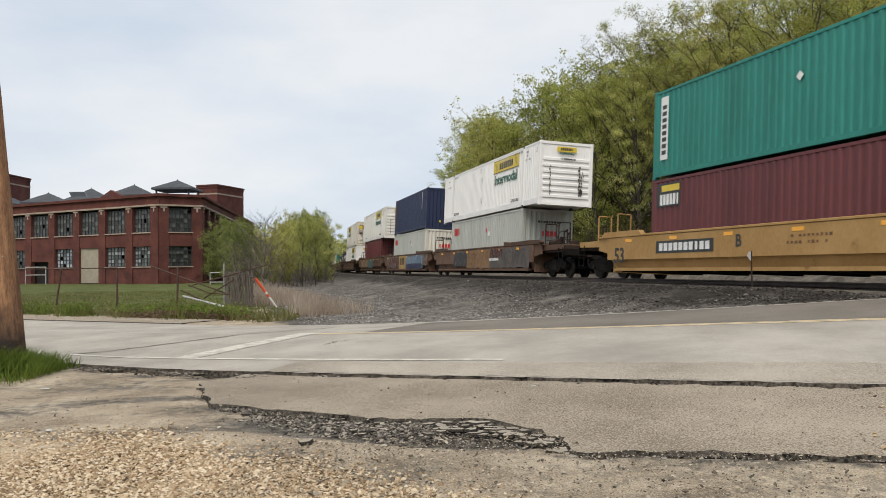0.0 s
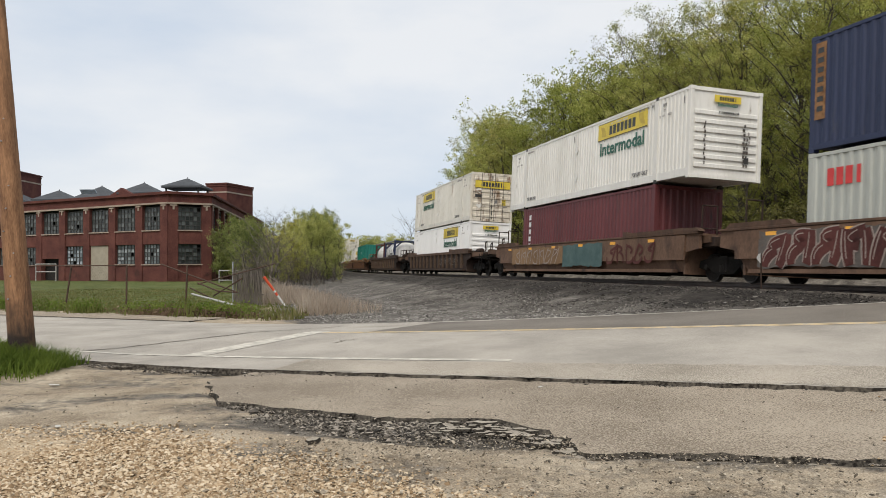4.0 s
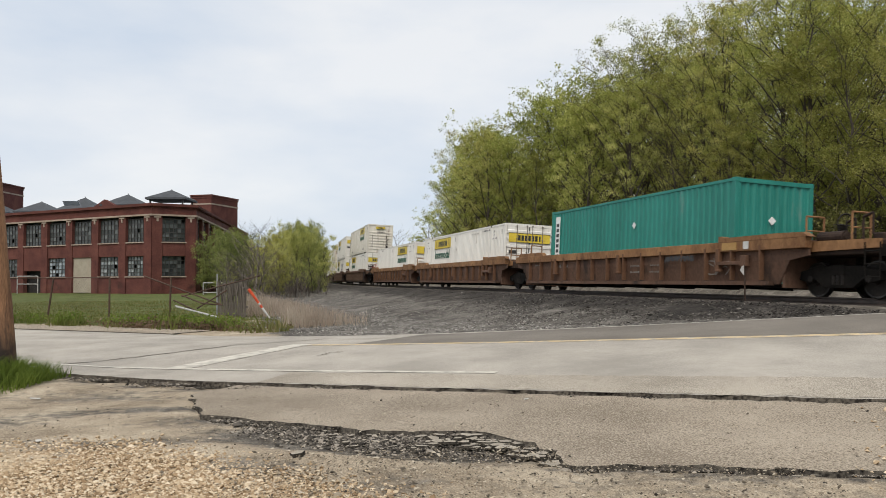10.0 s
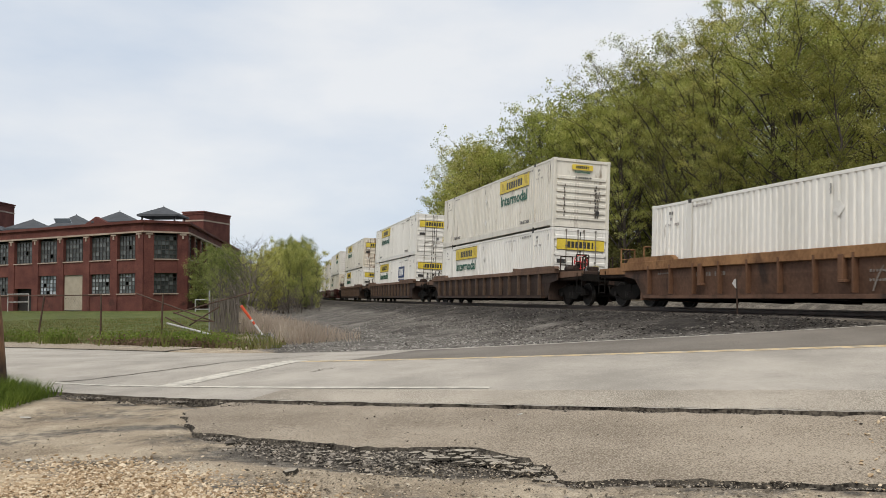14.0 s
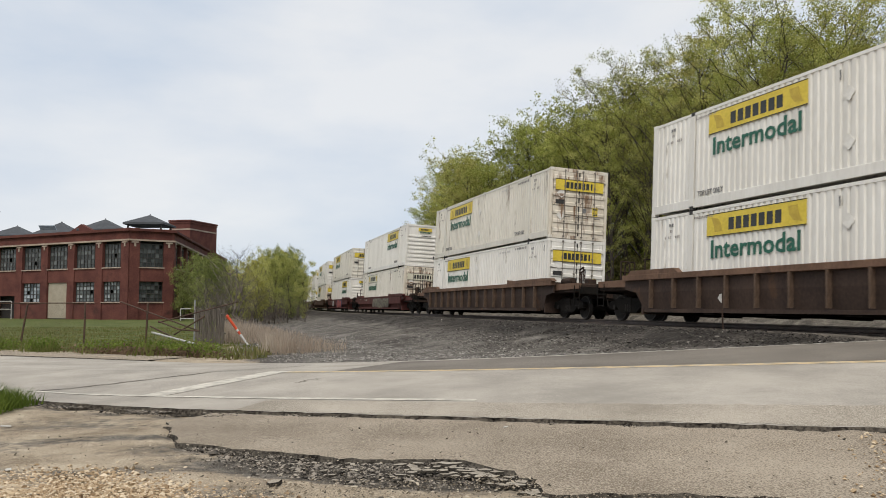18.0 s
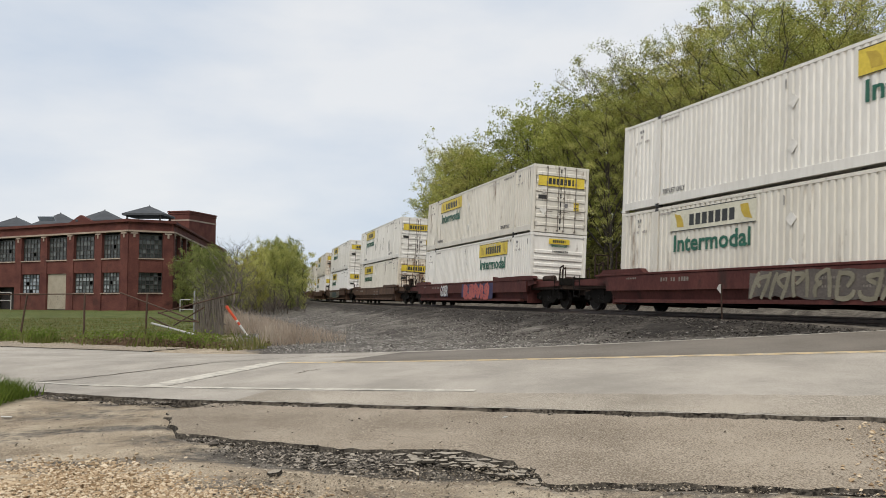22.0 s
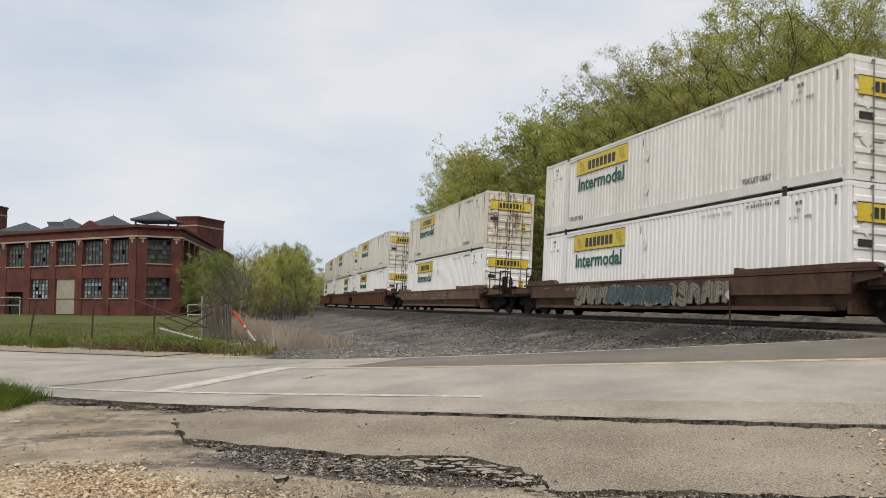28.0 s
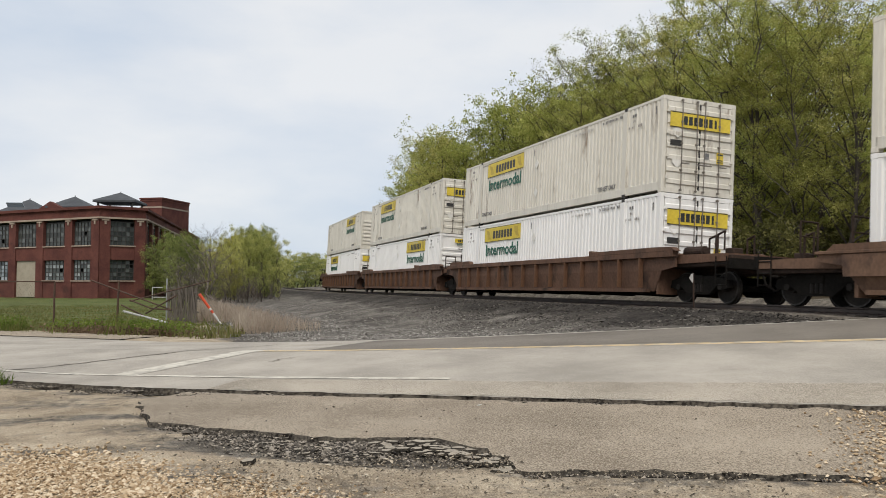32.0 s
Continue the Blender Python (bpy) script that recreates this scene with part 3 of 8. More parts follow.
def pebble_mesh(name, spots, sizes, material, seed, flat=0.6):
    """Many small stones in one mesh: squashed, turned octahedra with a belt of six."""
    rng = np.random.default_rng(seed)
    n = len(spots)
    base = np.array([(math.cos(a), math.sin(a), 0.12 * (-1) ** i) for i, a in enumerate(np.arange(6) * math.pi / 3)] + [(0.1, 0, 0.8), (0, 0.1, -0.8)])
    tri = np.array([(i, (i + 1) % 6, 6) for i in range(6)] + [((i + 1) % 6, i, 7) for i in range(6)])
    v = base[None] * rng.uniform(0.65, 1.2, (n, 8, 1))
    v = v * np.stack([rng.uniform(0.8, 1.4, n), rng.uniform(0.6, 1.0, n), rng.uniform(0.8, 1.2, n) * flat], -1)[:, None]
    a, t = rng.uniform(0, 6.283, n), rng.normal(0, 0.35, n)
    ca, sa, ct, st = np.cos(a), np.sin(a), np.cos(t), np.sin(t)
    x, y, z = v[..., 0], v[..., 1], v[..., 2]
    x, z = x * ct[:, None] - z * st[:, None], x * st[:, None] + z * ct[:, None]
    x, y = x * ca[:, None] - y * sa[:, None], x * sa[:, None] + y * ca[:, None]
    v = np.stack([x, y, z], -1) * sizes[:, None, None] + spots[:, None]
    me = bpy.data.meshes.new(name)
    me.from_pydata(v.reshape(-1, 3).tolist(), [], (tri[None] + 8 * np.arange(n)[:, None, None]).reshape(-1, 3).tolist())
    me.materials.append(material)
    return me


def stones():
    rng = np.random.default_rng(11)
    # tan pebbles of the lot
    x, y = rng.uniform(-5.8, 0.9, 46000), rng.uniform(4.9, 8.3, 46000)
    keep = (y < 7.75 - np.maximum(0, x + 2.9) * 0.74 + rng.normal(0, 0.26, 46000))
    x2, y2 = rng.uniform(2.9, 8.0, 15000), rng.uniform(5.4, 9.8, 15000)
    k2 = (0.436 * x2 + 0.9 * y2 < 9.35) & (x2 > 3.75 + rng.normal(0, 0.28, 15000) + (y2 - 6.1) * 0.55)
    x, y = np.concatenate([x[keep], x2[k2]]), np.concatenate([y[keep], y2[k2]])
    z = land(x, y) + np.where(x > 2, -0.012, -0.038)
    sz = np.minimum(rng.lognormal(math.log(0.0150), 0.36, len(x)), 0.034)
    tagged(new("pebbles", pebble_mesh("pebbles", np.stack([x, y, z], -1), sz, M_pebble_var, 2, 0.75)), "loose tan river gravel on the lot", "gravel", kind="stuff")
    # grey ballast between road and track
    n = 150000
    x, y = rng.uniform(-9, 13, n), 14 + 46 * rng.uniform(0, 1, n) ** 1.5
    q = 0.436 * x + 0.9 * y
    d, s = track_gap(x, y)
    keep = (q > 17.75 + rng.normal(0, 0.15, n)) & (d < 12.3 + rng.normal(0, 0.8, n)) & (d > 2.2) & (rng.uniform(0, 1, n) < np.clip(26 / (y + 2), 0.3, 1))
    x, y = x[keep], y[keep]
    sz = rng.lognormal(math.log(0.019), 0.40, len(x))
    far = track_gap(x, y)[0] + rng.normal(0, 1.3, len(x))
    for cut, mat, words in ((far > 6.3, M_stone_pale, "crushed pale grey ballast stones beside the road"), ((far <= 6.3) & (far > 4.2), M_stone_var, "crushed grey ballast stones on the slope"), (far <= 4.2, M_stone_dark, "sooty ballast stones beside the rails")):
        at = np.stack([x, y, land(x, y) + 0.01], -1)[cut]
        tagged(new("ballast_stones", pebble_mesh("ballast_stones", at, sz[cut], mat, 3)), words, "gravel", kind="stuff")
    # rubble of the pothole
    n = 6500
    x = np.where(rng.uniform(0, 1, n) < 0.75, rng.normal(-0.5, 0.85, n), rng.uniform(-2.7, 1.4, n))
    y = np.interp(x, [e[0] for e in APRON], [e[1] for e in APRON]) - 0.02 - np.abs(rng.normal(0, 1, n)) * np.interp(x, (-2.7, -1.6, -0.4, 0.8, 1.4), (0.12, 0.32, 0.46, 0.42, 0.15))
    keep = (y > 5.3) & (x > -2.75) & (x < 1.5)
    x, y = x[keep], y[keep]
    sz = np.minimum(rng.lognormal(math.log(0.0105), 0.55, len(x)), 0.045)
    tagged(new("rubble", pebble_mesh("rubble", np.stack([x, y, land(x, y) - 0.080 + 0.03 * np.exp(-((x + 0.35) / 0.35) ** 2)], -1), sz, M_dark_rubble, 4, 0.6)), "crumbled asphalt rubble in the pothole", "rubble", kind="stuff")


def crumbs():
    """Loose dark grit along the broken edges of road and apron."""
    rng = np.random.default_rng(19)
    n = 9000
    p = np.where(np.arange(n) < 5500, rng.uniform(-9.0, 14.0, n), rng.uniform(-12.0, -7.0, n))
    q = 9.42 - np.abs(rng.normal(0, 1, n)) * np.where(p < -7, 0.20, 0.055) + 0.03
    k = 0.9 * 0.9 + 0.436 * 0.436
    x, y = (0.9 * p + 0.436 * q) / k, (-0.436 * p + 0.9 * q) / k
    x2 = rng.uniform(-2.7, 7.0, 4200)
    y2 = np.interp(x2, [e[0] for e in APRON], [e[1] for e in APRON]) - np.abs(rng.normal(0, 1, 4200)) * np.interp(x2, (0.9, 1.4), (0.09, 0.03)) + 0.02
    z = np.concatenate([land(x, y) - 0.03, land(x2, y2) - 0.055])
    x, y = np.concatenate([x, x2]), np.concatenate([y, y2])
    keep = np.array([noise.noise((a * 1.7, b * 1.7, 4)) for a, b in zip(x, y)]) > -0.12
    sz = rng.lognormal(math.log(0.009), 0.5, len(x))
    tagged(new("grit", pebble_mesh("grit", np.stack([x, y, z], -1)[keep], sz[keep], M_dark_rubble, 6, 0.6)), "dark asphalt grit along the broken edges", "grit", kind="stuff")


def island_varied(name, c1, c2, c3, rough=0.9):
    m = bpy.data.materials.new(name)
    m.use_nodes = True
    n, l = m.node_tree.nodes, m.node_tree.links
    b = n["Principled BSDF"]
    b.inputs["Roughness"].default_value = rough
    b.inputs["Specular IOR Level"].default_value = 0.5 if rough < 0.5 else 0.2
    geo = n.new("ShaderNodeNewGeometry")
    r = n.new("ShaderNodeValToRGB")
    r.color_ramp.elements[0].color, r.color_ramp.elements[1].color = (*c1, 1), (*c3, 1)
    e = r.color_ramp.elements.new(0.5)
    e.color = (*c2, 1)
    l.new(geo.outputs["Random Per Island"], r.inputs["Fac"])
    l.new(r.outputs["Color"], b.inputs["Base Color"])
    return m


M_dark_rubble = island_varied("dark_rubble_mix", (0.016, 0.014, 0.012), (0.096, 0.084, 0.070), (0.34, 0.30, 0.25))
M_pebble_var = island_varied("pebble_mix", (0.20, 0.132, 0.074), (0.41, 0.305, 0.19), (0.62, 0.52, 0.385))
M_stone_pale = island_varied("pale_ballast_mix", (0.065, 0.060, 0.053), (0.205, 0.19, 0.17), (0.42, 0.40, 0.365))
# darkest stones, next to the rails: shade beside the train is mixed in
M_stone_dark = island_varied("dark_ballast_mix", (0.010, 0.009, 0.008), (0.034, 0.030, 0.026), (0.12, 0.108, 0.095))
M_stone_var = island_varied("ballast_mix", (0.028, 0.025, 0.022), (0.092, 0.083, 0.073), (0.26, 0.24, 0.215))
stones()
crumbs()


def build_chunks():
    """Broken plates of asphalt lying in the pothole, one by one."""
    rnd = random.Random(21)
    rub = thing("pothole_rubble", "broken plates of dark asphalt lying in the pothole", "rubble")
    kinds = []
    for k in range(6):
        bm = bmesh.new()
        n = rnd.randint(5, 7)
        r = [(math.cos(6.283 * i / n) * rnd.uniform(0.75, 1.2), math.sin(6.283 * i / n) * rnd.uniform(0.5, 0.9)) for i in range(n)]
        top, bot = [bm.verts.new((x, y, 0.3)) for x, y in r], [bm.verts.new((x * 1.1, y * 1.1, -0.3)) for x, y in r]
        bm.faces.new(top)
        bm.faces.new(bot[::-1])
        for i in range(n):
            bm.faces.new((bot[i], bot[(i + 1) % n], top[(i + 1) % n], top[i]))
        me = data_of("slab_piece", bm, M_tar_shade)
        me.materials.append(M_rubble)
        for f in me.polygons:
            f.material_index = 1 if f.normal.z > 0.9 else 0
        kinds.append(me)
    def rim(x):
        return float(np.interp(x, [e[0] for e in APRON], [e[1] for e in APRON]))
    spots = []
    for i in range(10):
        for j in range(5):
            spots.append((-0.12 + 0.125 * i + rnd.uniform(-0.045, 0.045) + 0.05 * (j % 2), 0.10 + 0.115 * j + rnd.uniform(-0.04, 0.04), rnd.uniform(0.048, 0.092)))
    for i in range(80):
        spots.append((rnd.uniform(-1.1, 1.2), 0.06 + abs(rnd.gauss(0, 0.32)), rnd.uniform(0.018, 0.05)))
    for i in range(9):
        spots.append((rnd.uniform(1.5, 3.1), 0.02 + abs(rnd.gauss(0, 0.07)), rnd.uniform(0.018, 0.05)))
    for i, (x, down, sz) in enumerate(spots):
        if (sz > 0.06 and rnd.random() < 0.22) or down > 0.75:
            continue
        y = rim(x) - down
        ob = part("slab_piece", kinds[i % 6], None, rub)
        ob.matrix_basis = pose(x, y, land_at(x, y) - 0.068 + 0.25 * sz, rnd.gauss(0, 4), rnd.gauss(0, 4), rnd.uniform(-60, 60)) @ Matrix.Diagonal((sz * 0.95, sz * 0.85, sz * 0.5, 1))
    lone = thing("asphalt_chunk", "dark angular chunk of asphalt lying on the gravel", "rubble", at=pose(-1.23, 7.1, land_at(-1.23, 7.1) - 0.01, 8, -6, 30))
    part("chunk", kinds[1], None, lone).matrix_basis = Matrix.Diagonal((0.08, 0.05, 0.06, 1))


build_chunks()


# ---- track ----
def build_track():
    tr = thing("railway_track", "curved single railway track on wooden ties", "railway track", kind="structure")
    prof = ((-0.075, -0.17), (0.075, -0.17), (0.075, -0.15), (0.014, -0.12), (0.014, -0.05), (0.037, -0.035), (0.037, 0.0), (-0.037, 0.0), (-0.037, -0.035), (-0.014, -0.05), (-0.014, -0.12), (-0.075, -0.15))
    for off in (-0.7545, 0.7545):
        verts, faces, k = [], [], len(prof)
        ss = list(range(-420, -100, 20)) + list(range(-100, 61, 4))
        for i, s in enumerate(ss):
            m = car_pose(s)
            for y, z in prof:
                verts.append(tuple(m @ Vector((0, off + y, z))))
            if i:
                for j in range(k):
                    a, b = (i - 1) * k + j, (i - 1) * k + (j + 1) % k
                    faces.append((a, b, b + k, a + k))
        part("rail", sheet("rail", verts, faces, M_steel_rail), None, tr, "rusty steel rail")
    bm = bmesh.new()
    box(bm, 0, 0, -0.25, 0.23, 2.6, 0.16)
    tie = data_of("tie", chamfered(bm, 0.012), M_sleeper)
    for i in range(230):
        part("tie", tie, None, tr).matrix_basis = car_pose(-75 + i * 0.55)


build_track()


# ---- factory ----
def wall_frame(a, b):
    """A frame with x from a to b along a wall, y out of it (to the right of that way), z up."""
    a, b = Vector((*a, 0)), Vector((*b, 0))
    x = (b - a).normalized()
    y = Vector((x.y, -x.x, 0))
    return Matrix(((x.x, y.x, 0, a.x), (x.y, y.y, 0, a.y), (0, 0, 1, 0), (0, 0, 0, 1))), (b - a).length


M_pane = island_varied("old_panes", (0.026, 0.030, 0.030), (0.055, 0.063, 0.062), (0.13, 0.142, 0.14), 0.25)
M_pane_pale = island_varied("pale_panes", (0.06, 0.08, 0.09), (0.26, 0.30, 0.33), (0.45, 0.50, 0.54), 0.2)

M_pane_dusty = island_varied("dusty_panes", (0.05, 0.06, 0.06), (0.13, 0.15, 0.15), (0.33, 0.36, 0.37), 0.25)


def lattice(x0, x1, z0, z1, cols, rows):
    """A window's iron frame and glazing bars as one welded piece."""
    def edges(a, b, n):
        out = []
        for i in range(n + 1):
            t = 0.07 if i in (0, n) else (0.05 if i % 2 == 0 else 0.03)
            c = a + (b - a) * i / n
            out += [c - t, c + t]
        return out
    bm = bmesh.new()
    ex, ez = edges(x0, x1, cols), edges(z0, z1, rows)
    grid = [[bm.verts.new((x, -0.34, z)) for z in ez] for x in ex]
    faces = []
    for i in range(len(ex) - 1):
        for j in range(len(ez) - 1):
            if i % 2 == 0 or j % 2 == 0:
                faces.append(bm.faces.new((grid[i][j], grid[i + 1][j], grid[i + 1][j + 1], grid[i][j + 1])))
    out = bmesh.ops.extrude_face_region(bm, geom=faces)
    bmesh.ops.translate(bm, verts=[v for v in out["geom"] if isinstance(v, bmesh.types.BMVert)], vec=(0, 0.08, 0))
    return bm


def steel_window(parent, frame_m, x0, x1, z0, z1, cols, rows, glass=None):
    """A steel sash window set back in its opening: iron frame and bars, a sheet of small panes, a stone sill."""
    rnd = random.Random(int(x0 * 31 + z0 * 7))
    w, h = x1 - x0, z1 - z0
    win = part("window", lattice(x0, x1, z0, z1, cols, rows), M_iron, parent)
    win.matrix_basis = frame_m
    bm = bmesh.new()
    for i in range(cols):
        for j in range(rows):
            if rnd.random() < 0.02:
                continue
            cx, cz = x0 + w * (i + 0.5) / cols, z0 + h * (j + 0.5) / rows
            box(bm, cx, -0.33 + rnd.uniform(-0.004, 0.004), cz, w / cols, 0.012, h / rows)
    tagged(part("panes", bm, glass or M_pane, win, "small dusty panes, some broken"), kind="stuff")
    bm = bmesh.new()
    box(bm, (x0 + x1) / 2, -0.12, z0 - 0.07, w + 0.2, 0.5, 0.13)
    part("sill", bm, M_limestone, win, "pale stone sill")


# stands in for the unlit rooms: their darkness is in this colour
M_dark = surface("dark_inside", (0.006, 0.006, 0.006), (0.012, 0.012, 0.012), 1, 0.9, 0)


def facade(parent, a, b, bay, first, pier, special=(), corner=1.2):
    """One brick front: piers with stone caps, spandrels, windows bay by bay, stone band, brick parapet with a cornice."""
    fm, length = wall_frame(a, b)
    zs = (0.0, 2.1, 4.5, 6.2, 8.95, 9.25, 10.9)
    n = int(round((length - 2 * first) / bay))
    bay = (length - 2 * first) / n
    xs = [first + i * bay for i in range(n + 1)]
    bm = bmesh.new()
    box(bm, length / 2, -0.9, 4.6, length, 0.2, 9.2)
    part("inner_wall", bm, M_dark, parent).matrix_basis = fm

    def brick(x0, x1, z0, z1, out=0.0, name="wall_panel", deep=0.45):
        bm = bmesh.new()
        box(bm, (x0 + x1) / 2, out - deep / 2, (z0 + z1) / 2, x1 - x0, deep, z1 - z0)
        part(name, bm, M_brick, parent).matrix_basis = fm

    for i, x in enumerate(xs):
        w0, w1 = pier / 2, pier / 2
        if i == 0:
            w0, w1 = first, corner
        if i == n:
            w0, w1 = corner, first
        brick(x - w0, x + w1, 0, 9.25, 0.12, "pilaster", 0.6)
        bm = bmesh.new()
        box(bm, x + (w1 - w0) / 2, 0.15, 9.12, (w0 + w1) * 0.7, 0.14, 0.18)
        box(bm, x + (w1 - w0) / 2, 0.13, 8.80, 0.22, 0.14, 0.4)
        part("capital", bm, M_limestone, parent, "pale stone capital").matrix_basis = fm
    for i in range(n):
        x0, x1 = xs[i] + (corner if i == 0 else pier / 2), xs[i + 1] - (corner if i == n - 1 else pier / 2)
        kind = dict(special).get(i)
        brick(x0, x1, 4.5, 6.2)
        if kind != "open":
            steel_window(parent, fm, x0, x1, 6.2, 8.95, 6, 5)
        if kind == "board":
            bm = bmesh.new()
            box(bm, (x0 + x1) / 2, -0.2, 2.3, x1 - x0, 0.1, 4.4)
            part("boarding", bm, M_plywood, parent, "tan boarded-up doorway").matrix_basis = fm
        elif kind == "door":
            brick(x0, x1, 2.9, 4.5)
        else:
            brick(x0, x1, 0, 2.1)
            steel_window(parent, fm, x0, x1, 2.1, 4.5, 6, 5, {"pale": M_pane_pale, "half": M_pane_dusty}.get(kind, M_pane))
    bm = bmesh.new()
    box(bm, length / 2, 0.03, 9.36, length + 0.35, 0.5, 0.2)
    part("stone_band", bm, M_limestone, parent, "pale stone band under the parapet").matrix_basis = fm
    brick(-0.1, length + 0.1, 9.46, 10.42, 0.05, "parapet")
    bm = bmesh.new()
    for k in range(int(length / 0.42)):
        box(bm, 0.2 + k * 0.42, 0.10, 10.34, 0.2, 0.2, 0.16)
    box(bm, length / 2, 0.04, 10.52, length + 0.5, 0.6, 0.22)
    box(bm, length / 2, 0.0, 10.68, length + 0.4, 0.5, 0.12)
    part("cornice", bm, M_brick, parent, "corbelled brick cornice").matrix_basis = fm


def build_factory():
    fac = thing("factory", "two-storey red brick factory with steel sash windows and roof lanterns", "building")
    B, C = Vector((-33.6, 95.0)), Vector((-29.35, 97.8))
    A, D = B + Vector((-0.868, 0.498)) * 70.2, C + Vector((-0.13, 0.99)) * 60.2
    facade(fac, A, B, 5.0, 0.1, 1.25, ((9, "door"), (10, "pale"), (11, "board"), (12, "half"), (13, "half")))
    facade(fac, B, C, 3.4, 0.1, 1.2, (), 1.05)
    facade(fac, C, D, 5.0, 0.1, 1.25)
    bm = bmesh.new()
    top = [bm.verts.new((v.x, v.y, 10.2)) for v in (A, B, C, D)]
    low = [bm.verts.new((v.x, v.y, 9.6)) for v in (A, B, C, D)]
    bm.faces.new(top)
    bm.faces.new(low[::-1])
    for i in range(4):
        bm.faces.new((low[i], low[(i + 1) % 4], top[(i + 1) % 4], top[i]))
    part("roof", bm, M_roof, fac, "dark flat roof")

    def lantern(u, depth, width, base, apex, open_sides, name="roof_lantern"):
        x, y = u * depth, depth
        bm = bmesh.new()
        c = bm.verts.new((x, y, apex))
        ring = [bm.verts.new((x + sx * width / 2, y + sy * width / 2, base)) for sx, sy in ((-1, -1), (1, -1), (1, 1), (-1, 1))]
        low = [bm.verts.new((v.co.x, v.co.y, base - 0.25)) for v in ring]
        for i in range(4):
            bm.faces.new((ring[i], ring[(i + 1) % 4], c))
            bm.faces.new((low[i], low[(i + 1) % 4], ring[(i + 1) % 4], ring[i]))
        bm.faces.new(low[::-1])
        lan = part(name, bm, M_roof, fac, "dark hipped lantern roof")
        for sx, sy in ((-1, -1), (1, -1), (1, 1), (-1, 1)):
            bm = bmesh.new()
            box(bm, x + sx * width * 0.4, y + sy * width * 0.4, (base + 10.0) / 2, 0.2, 0.2, base - 10.0)
            part("post", bm, M_iron, lan)
        if not open_sides:
            bm = bmesh.new()
            box(bm, x, y, (base + 9.8) / 2, width * 0.82, width * 0.82, base - 9.9)
            part("lantern_wall", bm, M_roof, lan)
        bm = bmesh.new()
        bar(bm, (x, y, apex - 0.1), (x, y, apex + 0.12), 0.05)
        part("finial", bm, M_iron, lan)

    lantern(-0.3296, 112, 5.5, 12.9, 14.2, True)
    lantern(-0.3837, 112, 5.6, 12.0, 13.6, False)
    lantern(-0.437, 118, 8.6, 11.0, 13.8, False)
    lantern(-0.4905, 122, 5.8, 12.0, 13.6, False)
    lantern(-0.545, 124, 5.8, 12.0, 13.6, False)
    bm = bmesh.new()
    slab(bm, ((-2.4, 10.6), (2.4, 10.6), (2.4, 11.6), (0, 12.6), (-2.4, 11.6)), 0, 0.5)
    part("gable", bm, M_brick, fac, "small brick gable").matrix_basis = pose(-0.4135 * 109, 109, 0, 0, 0, -30)
    bm = bmesh.new()
    box(bm, 0, 0, 0, 2.2, 0.1, 0.9, Matrix.Rotation(radians(50), 3, "X"))
    part("skylight", bm, M_pane_pale, fac, "pale tilted skylight").matrix_basis = pose(-0.454 * 113, 113, 12.5)

    def tower(u, depth, wide, back, turn, top, name="tower"):
        x0, x1, at = -wide, 0.0, pose(u * depth, depth, 0, 0, 0, turn)
        depth = 0.0
        bm = bmesh.new()
        box(bm, (x0 + x1) / 2, depth + back / 2, top / 2, x1 - x0, back, top)
        tw = part(name, bm, M_brick, fac, "square brick tower above the roof")
        tw.matrix_basis = at
        for z, e, mt in ((top - 1.35, 0.12, M_limestone), (top, 0.3, M_brick), (top - 0.3, 0.18, M_brick)):
            bm = bmesh.new()
            box(bm, (x0 + x1) / 2, depth + back / 2, z, x1 - x0 + e, back + e, 0.22)
            part("band", bm, mt, tw)

    tower(-0.2804, 125, 3.6, 8, -15.7, 14.85)
    tower(-0.555, 124, 9, 10, 0, 17.1)
    return fac


build_factory()


# ---- trees ----
def leaf_mesh(name, centres, size, spread, per, rng, material, droop=0.0):
    """Many small leaf clumps, each one small blade, scattered about given twig ends."""
    c = np.repeat(np.asarray(centres), per, axis=0)
    n = len(c)
    c = c + rng.normal(0, 1, (n, 3)) * np.array((1.0, 1.0, 0.72)) * spread
    a = rng.normal(0, 1, (n, 3))
    a /= np.linalg.norm(a, axis=1, keepdims=True)
    b = rng.normal(0, 1, (n, 3))
    b -= a * (a * b).sum(1, keepdims=True)
    b /= np.linalg.norm(b, axis=1, keepdims=True)
    s = (size * rng.uniform(0.6, 1.35, n))[:, None]
    v = np.stack([c - a * s, c + b * s * 0.95, c + a * s * 0.9], 1)
    me = bpy.data.meshes.new(name)
    me.from_pydata(v.reshape(-1, 3).tolist(), [], (np.arange(3)[None] + 3 * np.arange(n)[:, None]).tolist())
    me.materials.append(material)
    return me


